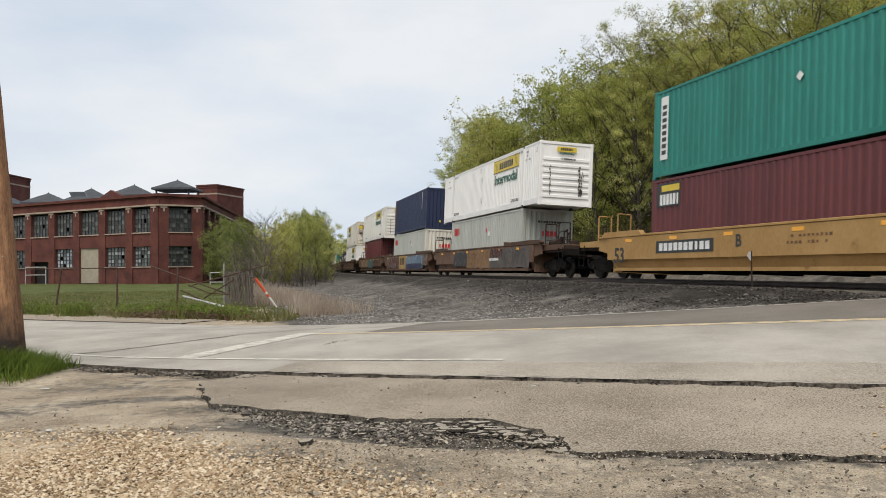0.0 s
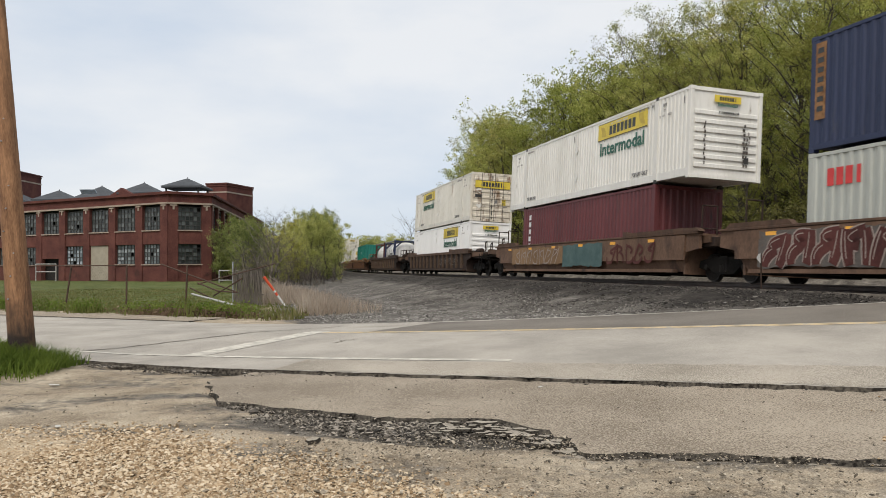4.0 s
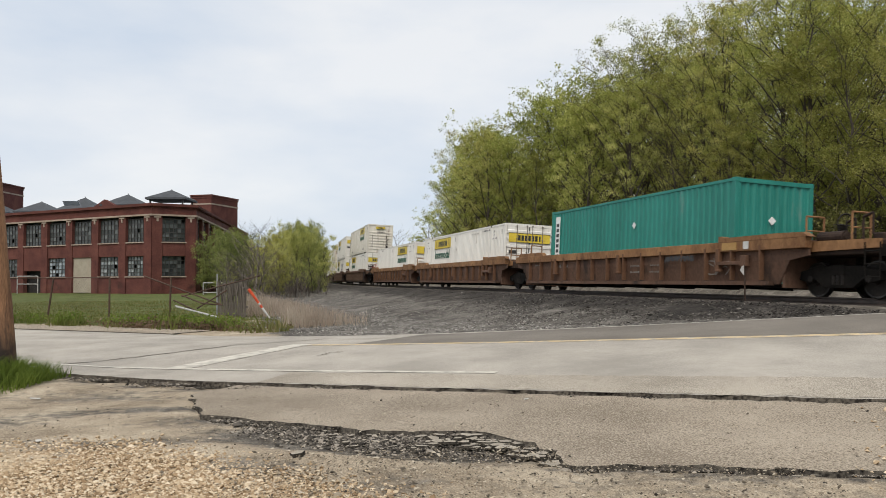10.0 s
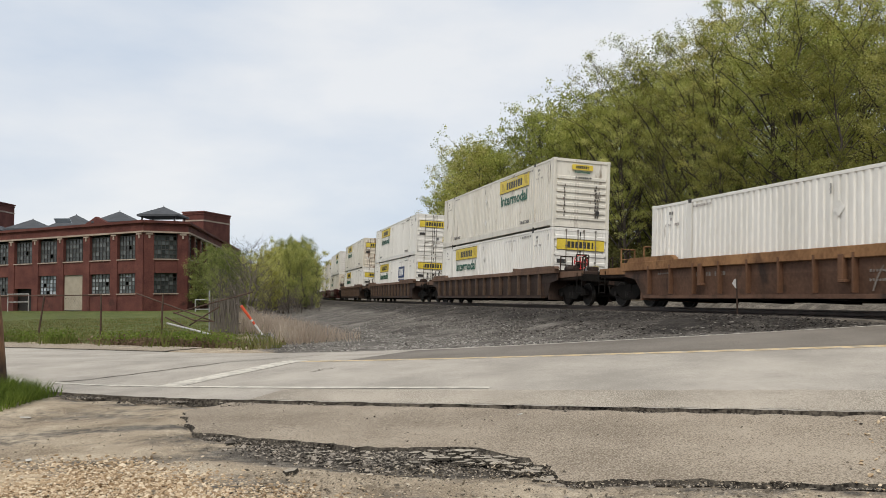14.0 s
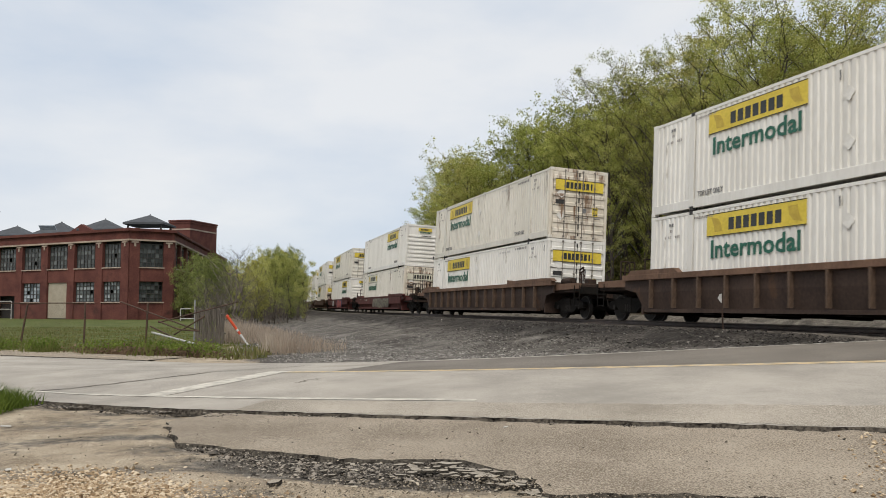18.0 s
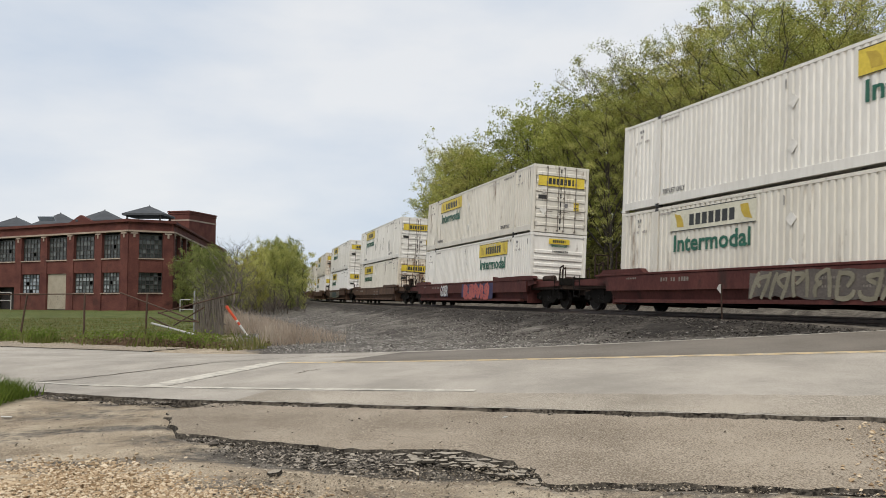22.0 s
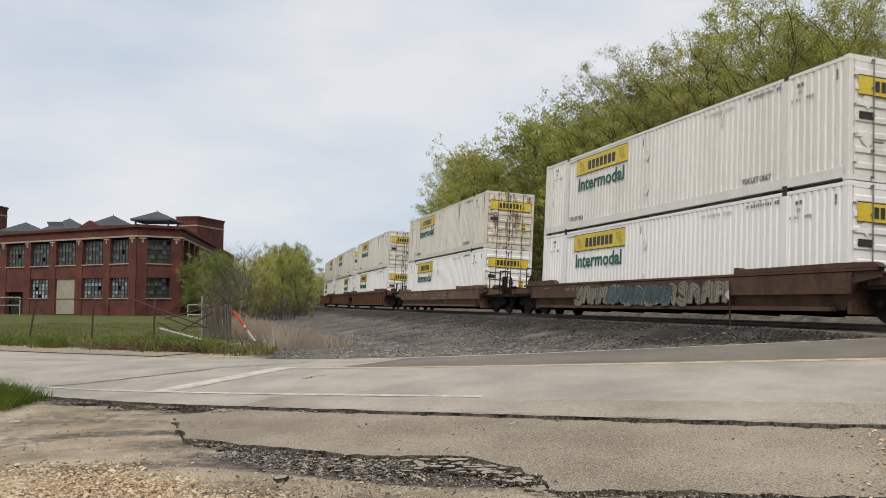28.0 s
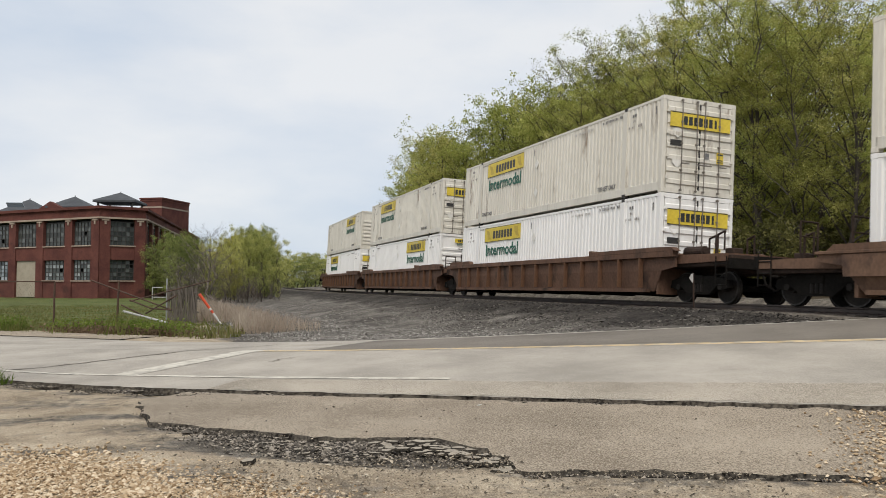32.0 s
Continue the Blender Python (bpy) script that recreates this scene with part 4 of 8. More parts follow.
def tree_meshes(seed, height, radius, low, leaves, leaf, material, bark=None, spread=0.42, lean=0.0, climb=(0.6, 1.3), share=0.70, twigs=1):
    """A tapered trunk with limbs and twigs, and a crown of small leaf clumps round the twig ends."""
    rnd, rng = random.Random(seed), np.random.default_rng(seed)
    bm, tips = bmesh.new(), []
    pts = [Vector((0, 0, -0.3))]
    steps = 9
    for i in range(1, steps + 1):
        f = i / steps
        pts.append(Vector((rnd.gauss(0, 0.16) + lean * f * height, rnd.gauss(0, 0.16), height * 0.93 * f)))
    r0 = height * 0.0105
    for i in range(steps):
        bar(bm, pts[i], pts[i + 1], r0 * (1 - i / steps) + 0.02, r0 * (1 - (i + 1) / steps) + 0.018, 5)
    tips.append(pts[-1].copy())
    n_limb = int(22 * height / 20) + 6
    for k in range(n_limb):
        f = low + (0.97 - low) * ((k + rnd.random()) / n_limb)
        z = f * height * 0.93
        i = min(steps - 1, int(f * steps))
        a0 = pts[i].lerp(pts[i + 1], f * steps - i)
        ang = k * 2.4 + rnd.uniform(-0.5, 0.5)
        g = (f - low) / (1 - low)
        reach = radius * (0.45 + 0.9 * math.sin(math.pi * (0.18 + 0.66 * g))) * rnd.uniform(0.6, 1.1) * (1.0 if g < 0.8 else 0.8)
        rise = reach * rnd.uniform(*climb)
        prev, r = a0, max(0.032, r0 * (1 - f) * 0.62)
        for j in range(1, 4):
            h = j / 3
            nxt = a0 + Vector((math.cos(ang) * reach * h, math.sin(ang) * reach * h, rise * h ** 0.8)) + Vector((rnd.gauss(0, 0.14), rnd.gauss(0, 0.14), rnd.gauss(0, 0.14)))
            bar(bm, prev, nxt, r, r * 0.72, 3)
            for q in range(3):
                tw = nxt + Vector((rnd.gauss(0, 0.55), rnd.gauss(0, 0.55), rnd.uniform(0.0, 1.0))) * (radius / 3.0)
                if q < twigs:
                    bar(bm, nxt, tw, r * 0.4 + 0.006, 0.006, 3)
                tips.append(tw.copy())
                tips.append(nxt.lerp(tw, 0.5))
            prev, r = nxt, r * 0.72
    top = sorted(t.z for t in tips)[int(len(tips) * 0.985)] + 0.4
    for v in bm.verts:
        v.co.z *= height / top
    for t in tips:
        t.z *= height / top
    trunk = data_of("trunk", bm, bark or M_bark)
    clumps = [t for t in tips if rnd.random() < share]
    sizes = [rnd.uniform(0.5, 1.6) for _ in clumps]
    per = leaves / sum(sizes)
    spots = [tuple(t) for t, w in zip(clumps, sizes) for _ in range(max(1, int(per * w)))]
    crown = leaf_mesh("crown", spots, leaf, spread * radius / 3.0, 1, rng, material)
    return trunk, crown


def plant(meshes, label, at, name="tree", group="", category="tree"):
    t = thing(name, label, category, group, at=at)
    part("trunk", meshes[0], None, t)
    if meshes[1] is not None:
        part("crown", meshes[1], None, t)
    return t


def bush_meshes(seed, height, radius, leaves, leaf, material):
    """A bushy young tree in leaf down to the ground: several stems, leaves on overlapping uneven lobes."""
    rnd, rng = random.Random(seed), np.random.default_rng(seed)
    bm, tips = bmesh.new(), []
    for k in range(7):
        a = 6.283 * k / 7 + rnd.uniform(-0.4, 0.4)
        r = radius * rnd.uniform(0.15, 0.75)
        top = Vector((math.cos(a) * r, math.sin(a) * r, height * rnd.uniform(0.55, 1.0) * (1.1 - 0.4 * r / radius)))
        foot = Vector((math.cos(a) * r * 0.25, math.sin(a) * r * 0.25, -0.2))
        prev = foot
        for j in range(1, 6):
            f = j / 5
            nxt = foot.lerp(top, f) + Vector((rnd.gauss(0, 0.1), rnd.gauss(0, 0.1), 0)) * radius * 0.4
            bar(bm, prev, nxt, 0.06 * (1.1 - f) * height / 8 + 0.008, 0.06 * (1 - f) * height / 8 + 0.008, 4)
            for q in range(5):
                tw = nxt + Vector((rnd.gauss(0, 0.42), rnd.gauss(0, 0.42), rnd.uniform(-0.25, 0.45))) * radius * (0.75 - 0.35 * f)
                tw.z = max(0.15, tw.z)
                bar(bm, nxt, tw, 0.02, 0.006, 3)
                tips += [tw, nxt.lerp(tw, 0.6)]
            prev = nxt
    stems = data_of("stems", bm, M_bark)
    return stems, leaf_mesh("crown", [tuple(t) for t in tips], leaf, radius * 0.13, max(1, int(leaves / len(tips))), rng, material)


def build_trees():
    rnd = random.Random(77)
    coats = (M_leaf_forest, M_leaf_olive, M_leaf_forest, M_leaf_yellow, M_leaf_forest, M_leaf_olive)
    forest = [tree_meshes(100 + i, 20, 2.7 + 0.4 * (i % 3), (0.22, 0.3, 0.18, 0.32, 0.26, 0.2)[i], (21000, 9500, 21000, 17000, 20000, 13000)[i], 0.060, coats[i], spread=0.23, share=0.58, climb=(0.8, 1.7), twigs=3) for i in range(6)]
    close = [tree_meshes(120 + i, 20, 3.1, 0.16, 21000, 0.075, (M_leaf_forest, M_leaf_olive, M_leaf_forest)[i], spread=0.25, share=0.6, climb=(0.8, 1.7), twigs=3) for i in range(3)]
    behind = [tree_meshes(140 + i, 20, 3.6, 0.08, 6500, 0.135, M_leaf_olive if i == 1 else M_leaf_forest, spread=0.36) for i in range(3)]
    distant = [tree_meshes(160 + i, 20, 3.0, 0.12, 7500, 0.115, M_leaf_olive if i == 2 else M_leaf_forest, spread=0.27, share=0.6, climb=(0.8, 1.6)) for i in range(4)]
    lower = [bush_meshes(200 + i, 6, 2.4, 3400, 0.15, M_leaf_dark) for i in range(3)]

    def put(kind, i, s, d, scale, turn):
        p, dr = on_track(s)
        n = Vector((dr.y, -dr.x))
        x, y = p.x - n.x * d, p.y - n.y * d
        m = pose(x, y, land_at(x, y) - 0.1, 0, 0, turn) @ Matrix.Diagonal((scale, scale, scale * rnd.uniform(0.96, 1.04), 1))
        if kind == "f":
            plant((close[i % 3] if scale < 0.8 and y < 48 else forest[i] if y < 62 else distant[i % 4]) if i < 6 else behind[i - 6], "tall slender tree in sparse yellow-green spring leaf", m, "tree", "woods behind the track")
        else:
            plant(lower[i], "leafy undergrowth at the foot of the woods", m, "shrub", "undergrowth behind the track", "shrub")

    rows = ((13.0, 4.4), (18.5, 4.6), (25, 6.0), (34, 6.5), (44, 7.5))
    # the crowns' top line climbs in steps from the low far end of the woods to the crossing
    bearing = (-0.034, -0.017, 0.004, 0.029, 0.057, 0.075, 0.099, 0.11, 0.127, 0.152, 0.18, 0.194, 0.222, 0.233, 0.257, 0.29, 0.32, 0.385, 0.45, 0.52, 0.70)
    rise = (0.040, 0.075, 0.125, 0.180, 0.200, 0.193, 0.178, 0.203, 0.248, 0.256, 0.252, 0.272, 0.279, 0.314, 0.325, 0.315, 0.335, 0.37, 0.39, 0.40, 0.40)
    for r, (d, step) in enumerate(rows):
        s = -92.0 + 3 * r
        while s < 46 + r * 3:
            at, off = s + rnd.uniform(-1.6, 1.6), d + rnd.uniform(-1.6, 1.6)
            p, dr = on_track(at)
            x, y = p.x - dr.y * off, p.y + dr.x * off
            u, half = x / max(y, 5), 2.2 / max(y, 5)
            tall = 1.5 + min(float(np.interp(v, bearing, rise)) for v in (u - half, u, u + half)) * 0.90 * y - land_at(x, y)
            if u > 0.006:
                put("f", rnd.randrange(6) if r < 2 else 6 + rnd.randrange(3), at, off, min(1.35, tall / 20.0 * rnd.choice(((0.74, 0.86, 0.95, 1.0), (0.88, 0.96, 1.0, 1.03), (0.88, 0.95, 1.0), (0.86, 0.93, 0.98), (0.84, 0.92))[r])), rnd.uniform(0, 360))
            s += step
    # the tall rounded crowns that stand out against the sky
    for u, e in ((-0.024, 0.062), (-0.010, 0.095), (0.012, 0.130), (0.035, 0.182), (0.058, 0.207), (0.082, 0.193), (0.127, 0.248), (0.142, 0.262), (0.162, 0.262), (0.185, 0.262), (0.207, 0.285), (0.238, 0.325), (0.262, 0.335), (0.29, 0.322), (0.312, 0.358), (0.332, 0.364), (0.36, 0.385), (0.39, 0.41), (0.43, 0.44), (0.47, 0.455), (0.51, 0.46), (0.555, 0.46), (0.60, 0.45)):
        off = 15.0 + rnd.uniform(-1.0, 2.5)
        at = min((k * 0.5 for k in range(-270, 60)), key=lambda k: abs((on_track(k)[0].x - on_track(k)[1].y * off) / (on_track(k)[0].y + on_track(k)[1].x * off) - u))
        p, dr = on_track(at)
        x, y = p.x - dr.y * off, p.y + dr.x * off
        put("f", rnd.randrange(6), at, off, (1.3 + 0.965 * e * y - land_at(x, y)) / 20.0, rnd.uniform(0, 360))
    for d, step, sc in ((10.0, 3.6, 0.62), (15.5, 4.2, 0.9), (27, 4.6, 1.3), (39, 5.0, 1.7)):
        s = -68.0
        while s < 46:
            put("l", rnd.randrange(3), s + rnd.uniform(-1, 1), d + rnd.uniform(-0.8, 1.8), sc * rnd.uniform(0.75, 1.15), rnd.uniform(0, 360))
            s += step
    # round crowns at the low far end of the woods
    for u, y, f in ((0.022, 92, 1.0), (0.036, 84, 0.95), (0.050, 88, 1.0), (0.064, 80, 1.0), (0.078, 84, 0.95), (0.092, 78, 1.0), (0.03, 104, 1.0), (0.058, 102, 1.0), (0.085, 96, 1.0), (0.10, 88, 1.05)):
        x = u * y
        d, s_at = track_gap(x, y)
        if d > -8:
            continue
        sc = (1.5 + float(np.interp(u - 0.012, bearing, rise)) * y - land_at(x, y)) / 20.0 * f
        plant(distant[rnd.randrange(4)], "tall slender tree in sparse yellow-green spring leaf", pose(x, y, land_at(x, y) - 0.1, 0, 0, rnd.uniform(0, 360)) @ Matrix.Diagonal((sc * 1.15, sc * 1.15, sc, 1)), "tree", "woods behind the track")
    airy = [tree_meshes(320 + i, 8.2, 1.9 - 0.25 * (i % 2), 0.05, 3800, 0.09, (M_leaf_shade, M_leaf_mid, M_leaf_lime, M_leaf_yellow, M_leaf_shade, M_leaf_mid)[i], spread=0.36, climb=(1.0, 2.0)) for i in range(6)]
    # thicket between the factory and the track: u is the bearing, the taller ones stand behind
    for k in range(190):
        f = k / 189
        y = 74 + 60 * f + rnd.uniform(-4, 4)
        u = -0.292 + 0.156 * rnd.random() ** 0.9
        x = u * y
        d, _ = track_gap(x, y)
        if d < 4.2 or (y < 88 and u < -0.27):
            continue
        want = float(np.interp(u, (-0.292, -0.270, -0.250, -0.230, -0.212, -0.190, -0.165, -0.150, -0.135), (0.064, 0.068, 0.060, 0.046, 0.050, 0.063, 0.070, 0.062, 0.050))) * y + 1.5
        sc = min(1.5, want / 8.2) * rnd.choice((0.42, 0.58, 0.72, 0.86, 1.0, 1.08))
        kind = rnd.choice(((0, 4, 0, 4, 5), (2, 3, 2, 3, 1), (1, 5, 0, 4, 4))[0 if u < -0.222 else 1 if u < -0.172 else 2])
        plant(airy[kind], "bushy young tree in dark green leaf" if kind in (0, 4) else "bushy young tree in bright yellow-green leaf", pose(x, y, -0.1, 0, 0, rnd.uniform(0, 360)) @ Matrix.Diagonal((sc * 0.72, sc * 0.72, sc, 1)), "shrub", "thicket beside the factory", "shrub")
    for k in range(46):
        y = rnd.uniform(138, 186)
        u = -0.175 + 0.085 * k / 45
        if track_gap(u * y, y)[0] < 4.2:
            continue
        sc = (0.058 * y + 1.5) * rnd.choice((0.6, 0.8, 0.95, 1.05)) / 8.2
        kind = (1, 5, 3, 1, 2)[k % 5]
        plant(airy[kind], "hazy young tree in pale yellow-green leaf", pose(u * y, y, -0.1, 0, 0, rnd.uniform(0, 360)) @ Matrix.Diagonal((sc * 0.9, sc * 0.9, sc, 1)), "shrub", "thicket beside the factory", "shrub")
    twiggy = tree_meshes(405, 6, 1.9, 0.05, 40, 0.05, M_leaf_forest, M_grey_wood, climb=(1.0, 2.2), twigs=3)
    for k in range(84):
        y = rnd.uniform(66, 100)
        u = rnd.uniform(-0.262, -0.150) if k < 26 else rnd.uniform(-0.242, -0.205) if k < 44 else rnd.uniform(-0.225, -0.128)
        if track_gap(u * y, y)[0] < 5:
            continue
        sc = rnd.uniform(0.45, 0.95) * (1.0 if k < 26 else 1.2 if k < 44 else 0.55)
        plant((twiggy[0], None), "bare brown brush before the thicket", pose(u * y, y, -0.1, 0, 0, rnd.uniform(0, 360)) @ Matrix.Diagonal((sc, sc, sc, 1)), "shrub", "bare brush", "shrub")
    # far trees closing the view along the line
    for k in range(80):
        y = rnd.uniform(190, 330)
        u = -0.24 + 0.32 * k / 79
        sc = (0.041 * y + 1.5) * rnd.uniform(0.7, 1.05) / 8.2
        plant(airy[(0, 1, 5, 4, 1, 3)[k % 6]], "distant spring tree beyond the bend", pose(u * y, y, -0.2, 0, 0, rnd.uniform(0, 360)) @ Matrix.Diagonal((sc * 1.5, sc * 1.5, sc, 1)), "tree", "far trees")
    bare = tree_meshes(404, 15, 3.4, 0.25, 40, 0.05, M_leaf_forest, twigs=3)
    for x, y, sc in ((-6.5, 128, 0.72), (-33, 142, 0.80), (-30.5, 138, 0.86), (-28, 134, 0.74), (-24, 132, 0.70), (-19.5, 128, 0.62), (-2.5, 118, 0.6)):
        plant((bare[0], None), "bare grey tree still without leaves", pose(x, y, -0.2, 0, 0, x * 7) @ Matrix.Diagonal((sc, sc, sc, 1)), "tree", "bare trees")


build_trees()


# ---- train: containers ----
def paint(name, c1, c2, grime=(0.20, 0.155, 0.11), amount=0.25, rough=0.55):
    return surface(name, c1, c2, 0.5, rough, 0.05, 9, spots=grime, amount=amount, spot_scale=1.3, stretch=(1.4, 1.4, 0.28))


P_white = paint("container_white", (0.60, 0.58, 0.53), (0.74, 0.722, 0.672), amount=0.16)
P_clean = paint("container_clean_white", (0.715, 0.705, 0.68), (0.80, 0.79, 0.77), amount=0.07)
P_cream = paint("container_cream", (0.54, 0.51, 0.44), (0.67, 0.64, 0.565), amount=0.28)
P_old = paint("container_yellowed", (0.56, 0.53, 0.46), (0.70, 0.67, 0.60), (0.30, 0.20, 0.12), 0.25)
P_door = paint("rusty_door_paint", (0.54, 0.485, 0.39), (0.70, 0.64, 0.54), (0.16, 0.085, 0.04), 0.42)
P_grey = paint("container_grey", (0.33, 0.34, 0.305), (0.42, 0.43, 0.39), amount=0.15)
P_navy = paint("container_navy", (0.007, 0.013, 0.045), (0.016, 0.026, 0.070), (0.05, 0.05, 0.06), 0.2)
P_maroon = paint("container_maroon", (0.075, 0.014, 0.016), (0.125, 0.026, 0.028), (0.05, 0.02, 0.018), 0.2)
P_teal = paint("container_teal", (0.005, 0.135, 0.105), (0.015, 0.205, 0.165), (0.09, 0.20, 0.17), 0.2)
M_sign = surface("yellow_decal", (0.53, 0.395, 0.03), (0.68, 0.52, 0.055), 1.5, 0.5, 0.02, 12, spots=(0.46, 0.33, 0.06), amount=0.22)
M_washed = surface("washed_decal", (0.50, 0.48, 0.37), (0.64, 0.62, 0.50), 1.5, 0.5, 0.02, 12, spots=(0.38, 0.36, 0.28), amount=0.25)
M_ink = surface("black_decal", (0.012, 0.014, 0.012), (0.03, 0.032, 0.03), 2, 0.5, 0.0)
M_green = surface("green_decal", (0.006, 0.075, 0.045), (0.012, 0.115, 0.07), 2, 0.5, 0.0)
M_red = surface("red_decal", (0.45, 0.02, 0.02), (0.60, 0.04, 0.035), 2, 0.5, 0.0)
M_blue = surface("blue_decal", (0.015, 0.03, 0.10), (0.02, 0.045, 0.14), 2, 0.5, 0.0)
M_plate = surface("white_decal", (0.62, 0.62, 0.60), (0.75, 0.75, 0.73), 2, 0.5, 0.0)
M_stencil = surface("grey_stencil", (0.10, 0.10, 0.10), (0.20, 0.195, 0.19), 4, 0.7, 0.0, 15)
M_faint = surface("pale_metal_frame", (0.40, 0.385, 0.355), (0.54, 0.525, 0.49), 4, 0.7, 0.0, 15)
M_faded = surface("faded_stencil", (0.20, 0.18, 0.165), (0.34, 0.32, 0.30), 4, 0.7, 0.0, 15)
M_motif = surface("ochre_decal", (0.38, 0.26, 0.025), (0.52, 0.38, 0.04), 6, 0.5, 0.0)
M_soot = surface("blackened", (0.03, 0.026, 0.022), (0.12, 0.10, 0.085), 8, 0.9, 0.0, 30)
M_gap = surface("shadow_rubber", (0.02, 0.02, 0.02), (0.04, 0.038, 0.036), 3, 0.9, 0.1)
M_rod = surface("galvanised_rod", (0.09, 0.078, 0.064), (0.25, 0.222, 0.19), 5, 0.5, 0.1, 30, metal=0.3)
M_rust = surface("rust_streak", (0.09, 0.045, 0.022), (0.19, 0.10, 0.05), 3, 0.9, 0.2, 20)

cache = {}


def cached(key, build, material):
    """One mesh for all alike parts."""
    key = (*key, material.name)
    if key not in cache:
        bm = bmesh.new()
        build(bm)
        cache[key] = data_of(str(key[0]), bm, material)
    return cache[key]


def lettering(text, height, material):
    key = ("lettering", text, height, material.name)
    if key not in cache:
        cu = bpy.data.curves.new("lettering", "FONT")
        cu.body, cu.size, cu.extrude, cu.align_x, cu.align_y = text, height, 0.003, "CENTER", "CENTER"
        cu.resolution_u, cu.offset = 2, height * 0.022
        ob = bpy.data.objects.new("lettering", cu)
        scene.collection.objects.link(ob)
        bpy.context.view_layer.update()
        me = bpy.data.meshes.new_from_object(ob)
        bpy.data.objects.remove(ob)
        bpy.data.curves.remove(cu)
        me.materials.clear()
        me.materials.append(material)
        cache[key] = me
    return cache[key]


WIDE = 2.591
PITCH = 0.285


def corrugated(bm, x0, x1, z0, z1, y, depth, pitch=PITCH, cut=(0.30, 0.46, 0.84)):
    """A corrugated panel in x and z whose outer crests lie at y and whose troughs lie depth further in (towards +y for depth > 0)."""
    n = max(1, int(round((x1 - x0) / pitch)))
    pitch = (x1 - x0) / n
    xs = []
    for i in range(n):
        a = x0 + i * pitch
        xs += [(a, 0), (a + cut[0] * pitch, 0), (a + cut[1] * pitch, 1), (a + cut[2] * pitch, 1)]
    xs.append((x1, 0))
    lo = [bm.verts.new((x, y + depth * d, z0)) for x, d in xs]
    hi = [bm.verts.new((x, y + depth * d, z1)) for x, d in xs]
    for i in range(len(xs) - 1):
        bm.faces.new((lo[i], lo[i + 1], hi[i + 1], hi[i]))


def upright(x, y, z, side):
    """A flat decal's pose on a side (-y), on the other side (+y) or on the end (+x)."""
    return {"near": pose(x, y, z, 90, 0, 0), "far": pose(x, y, z, 90, 0, 180), "end": pose(x, y, z, 90, 0, 90)}[side]


def block_word(parent, name, x, y, z, width, height, count, material, side, label="", seed=0):
    """Plain bars in place of a brand: blocks of a letter's size in a row."""
    rnd = random.Random(seed)
    step = width / count
    m = upright(x, y, z, side)
    for i in range(count):
        w = step * (0.74 if rnd.random() < 0.75 else 0.42)

        def build(bm):
            box(bm, 0, 0, 0, w, height, 0.006)
        ob = part(name, cached((name, round(w, 3), round(height, 2)), build, material), None, parent, label)
        ob.matrix_basis = m @ pose(-width / 2 + step * (i + 0.5), 0, 0)


def flat(parent, name, x, y, z, w, h, material, side, label=""):
    def build(bm):
        box(bm, 0, 0, 0, w, h, 0.008)
    ob = part(name, cached((name, round(w, 3), round(h, 3)), build, material), None, parent, label)
    ob.matrix_basis = upright(x, y, z, side)
    return ob


def stencil(parent, x, y, z, width, height, count, material, side, seed=0):
    """Small stencilled writing too small to read: short bars in a row, as one piece."""
    def build(bm):
        rnd = random.Random(seed)
        step = width / count
        for i in range(count):
            if rnd.random() < 0.14:
                continue
            box(bm, -width / 2 + step * (i + 0.5), 0, 0, step * rnd.uniform(0.35, 0.7), height * rnd.uniform(0.7, 1.0), 0.006)
    ob = part("stencil", cached(("stencil", round(width, 2), round(height, 3), count, seed), build, material), None, parent, "small stencilled marks")
    tagged(ob, kind="stuff")
    ob.matrix_basis = upright(x, y, z, side)


def placard(parent, x, y, z, size, side):
    """A diamond-shaped placard: a thin white plate in a low rim."""
    def build(bm):
        box(bm, 0, 0, 0, size * 0.96, size * 0.96, 0.008)
        for a in range(4):
            turn = Matrix.Rotation(math.pi / 2 * a, 3, "Z")
            box(bm, *(turn @ Vector((0, size / 2, 0))), size, 0.016, 0.012, turn)
    ob = part("placard_holder", cached(("placard_holder", size), build, P_white), None, parent, "blank white diamond placard")
    ob.matrix_basis = upright(x, y, z, side) @ pose(0, 0, 0, 0, 0, 45)
    return ob


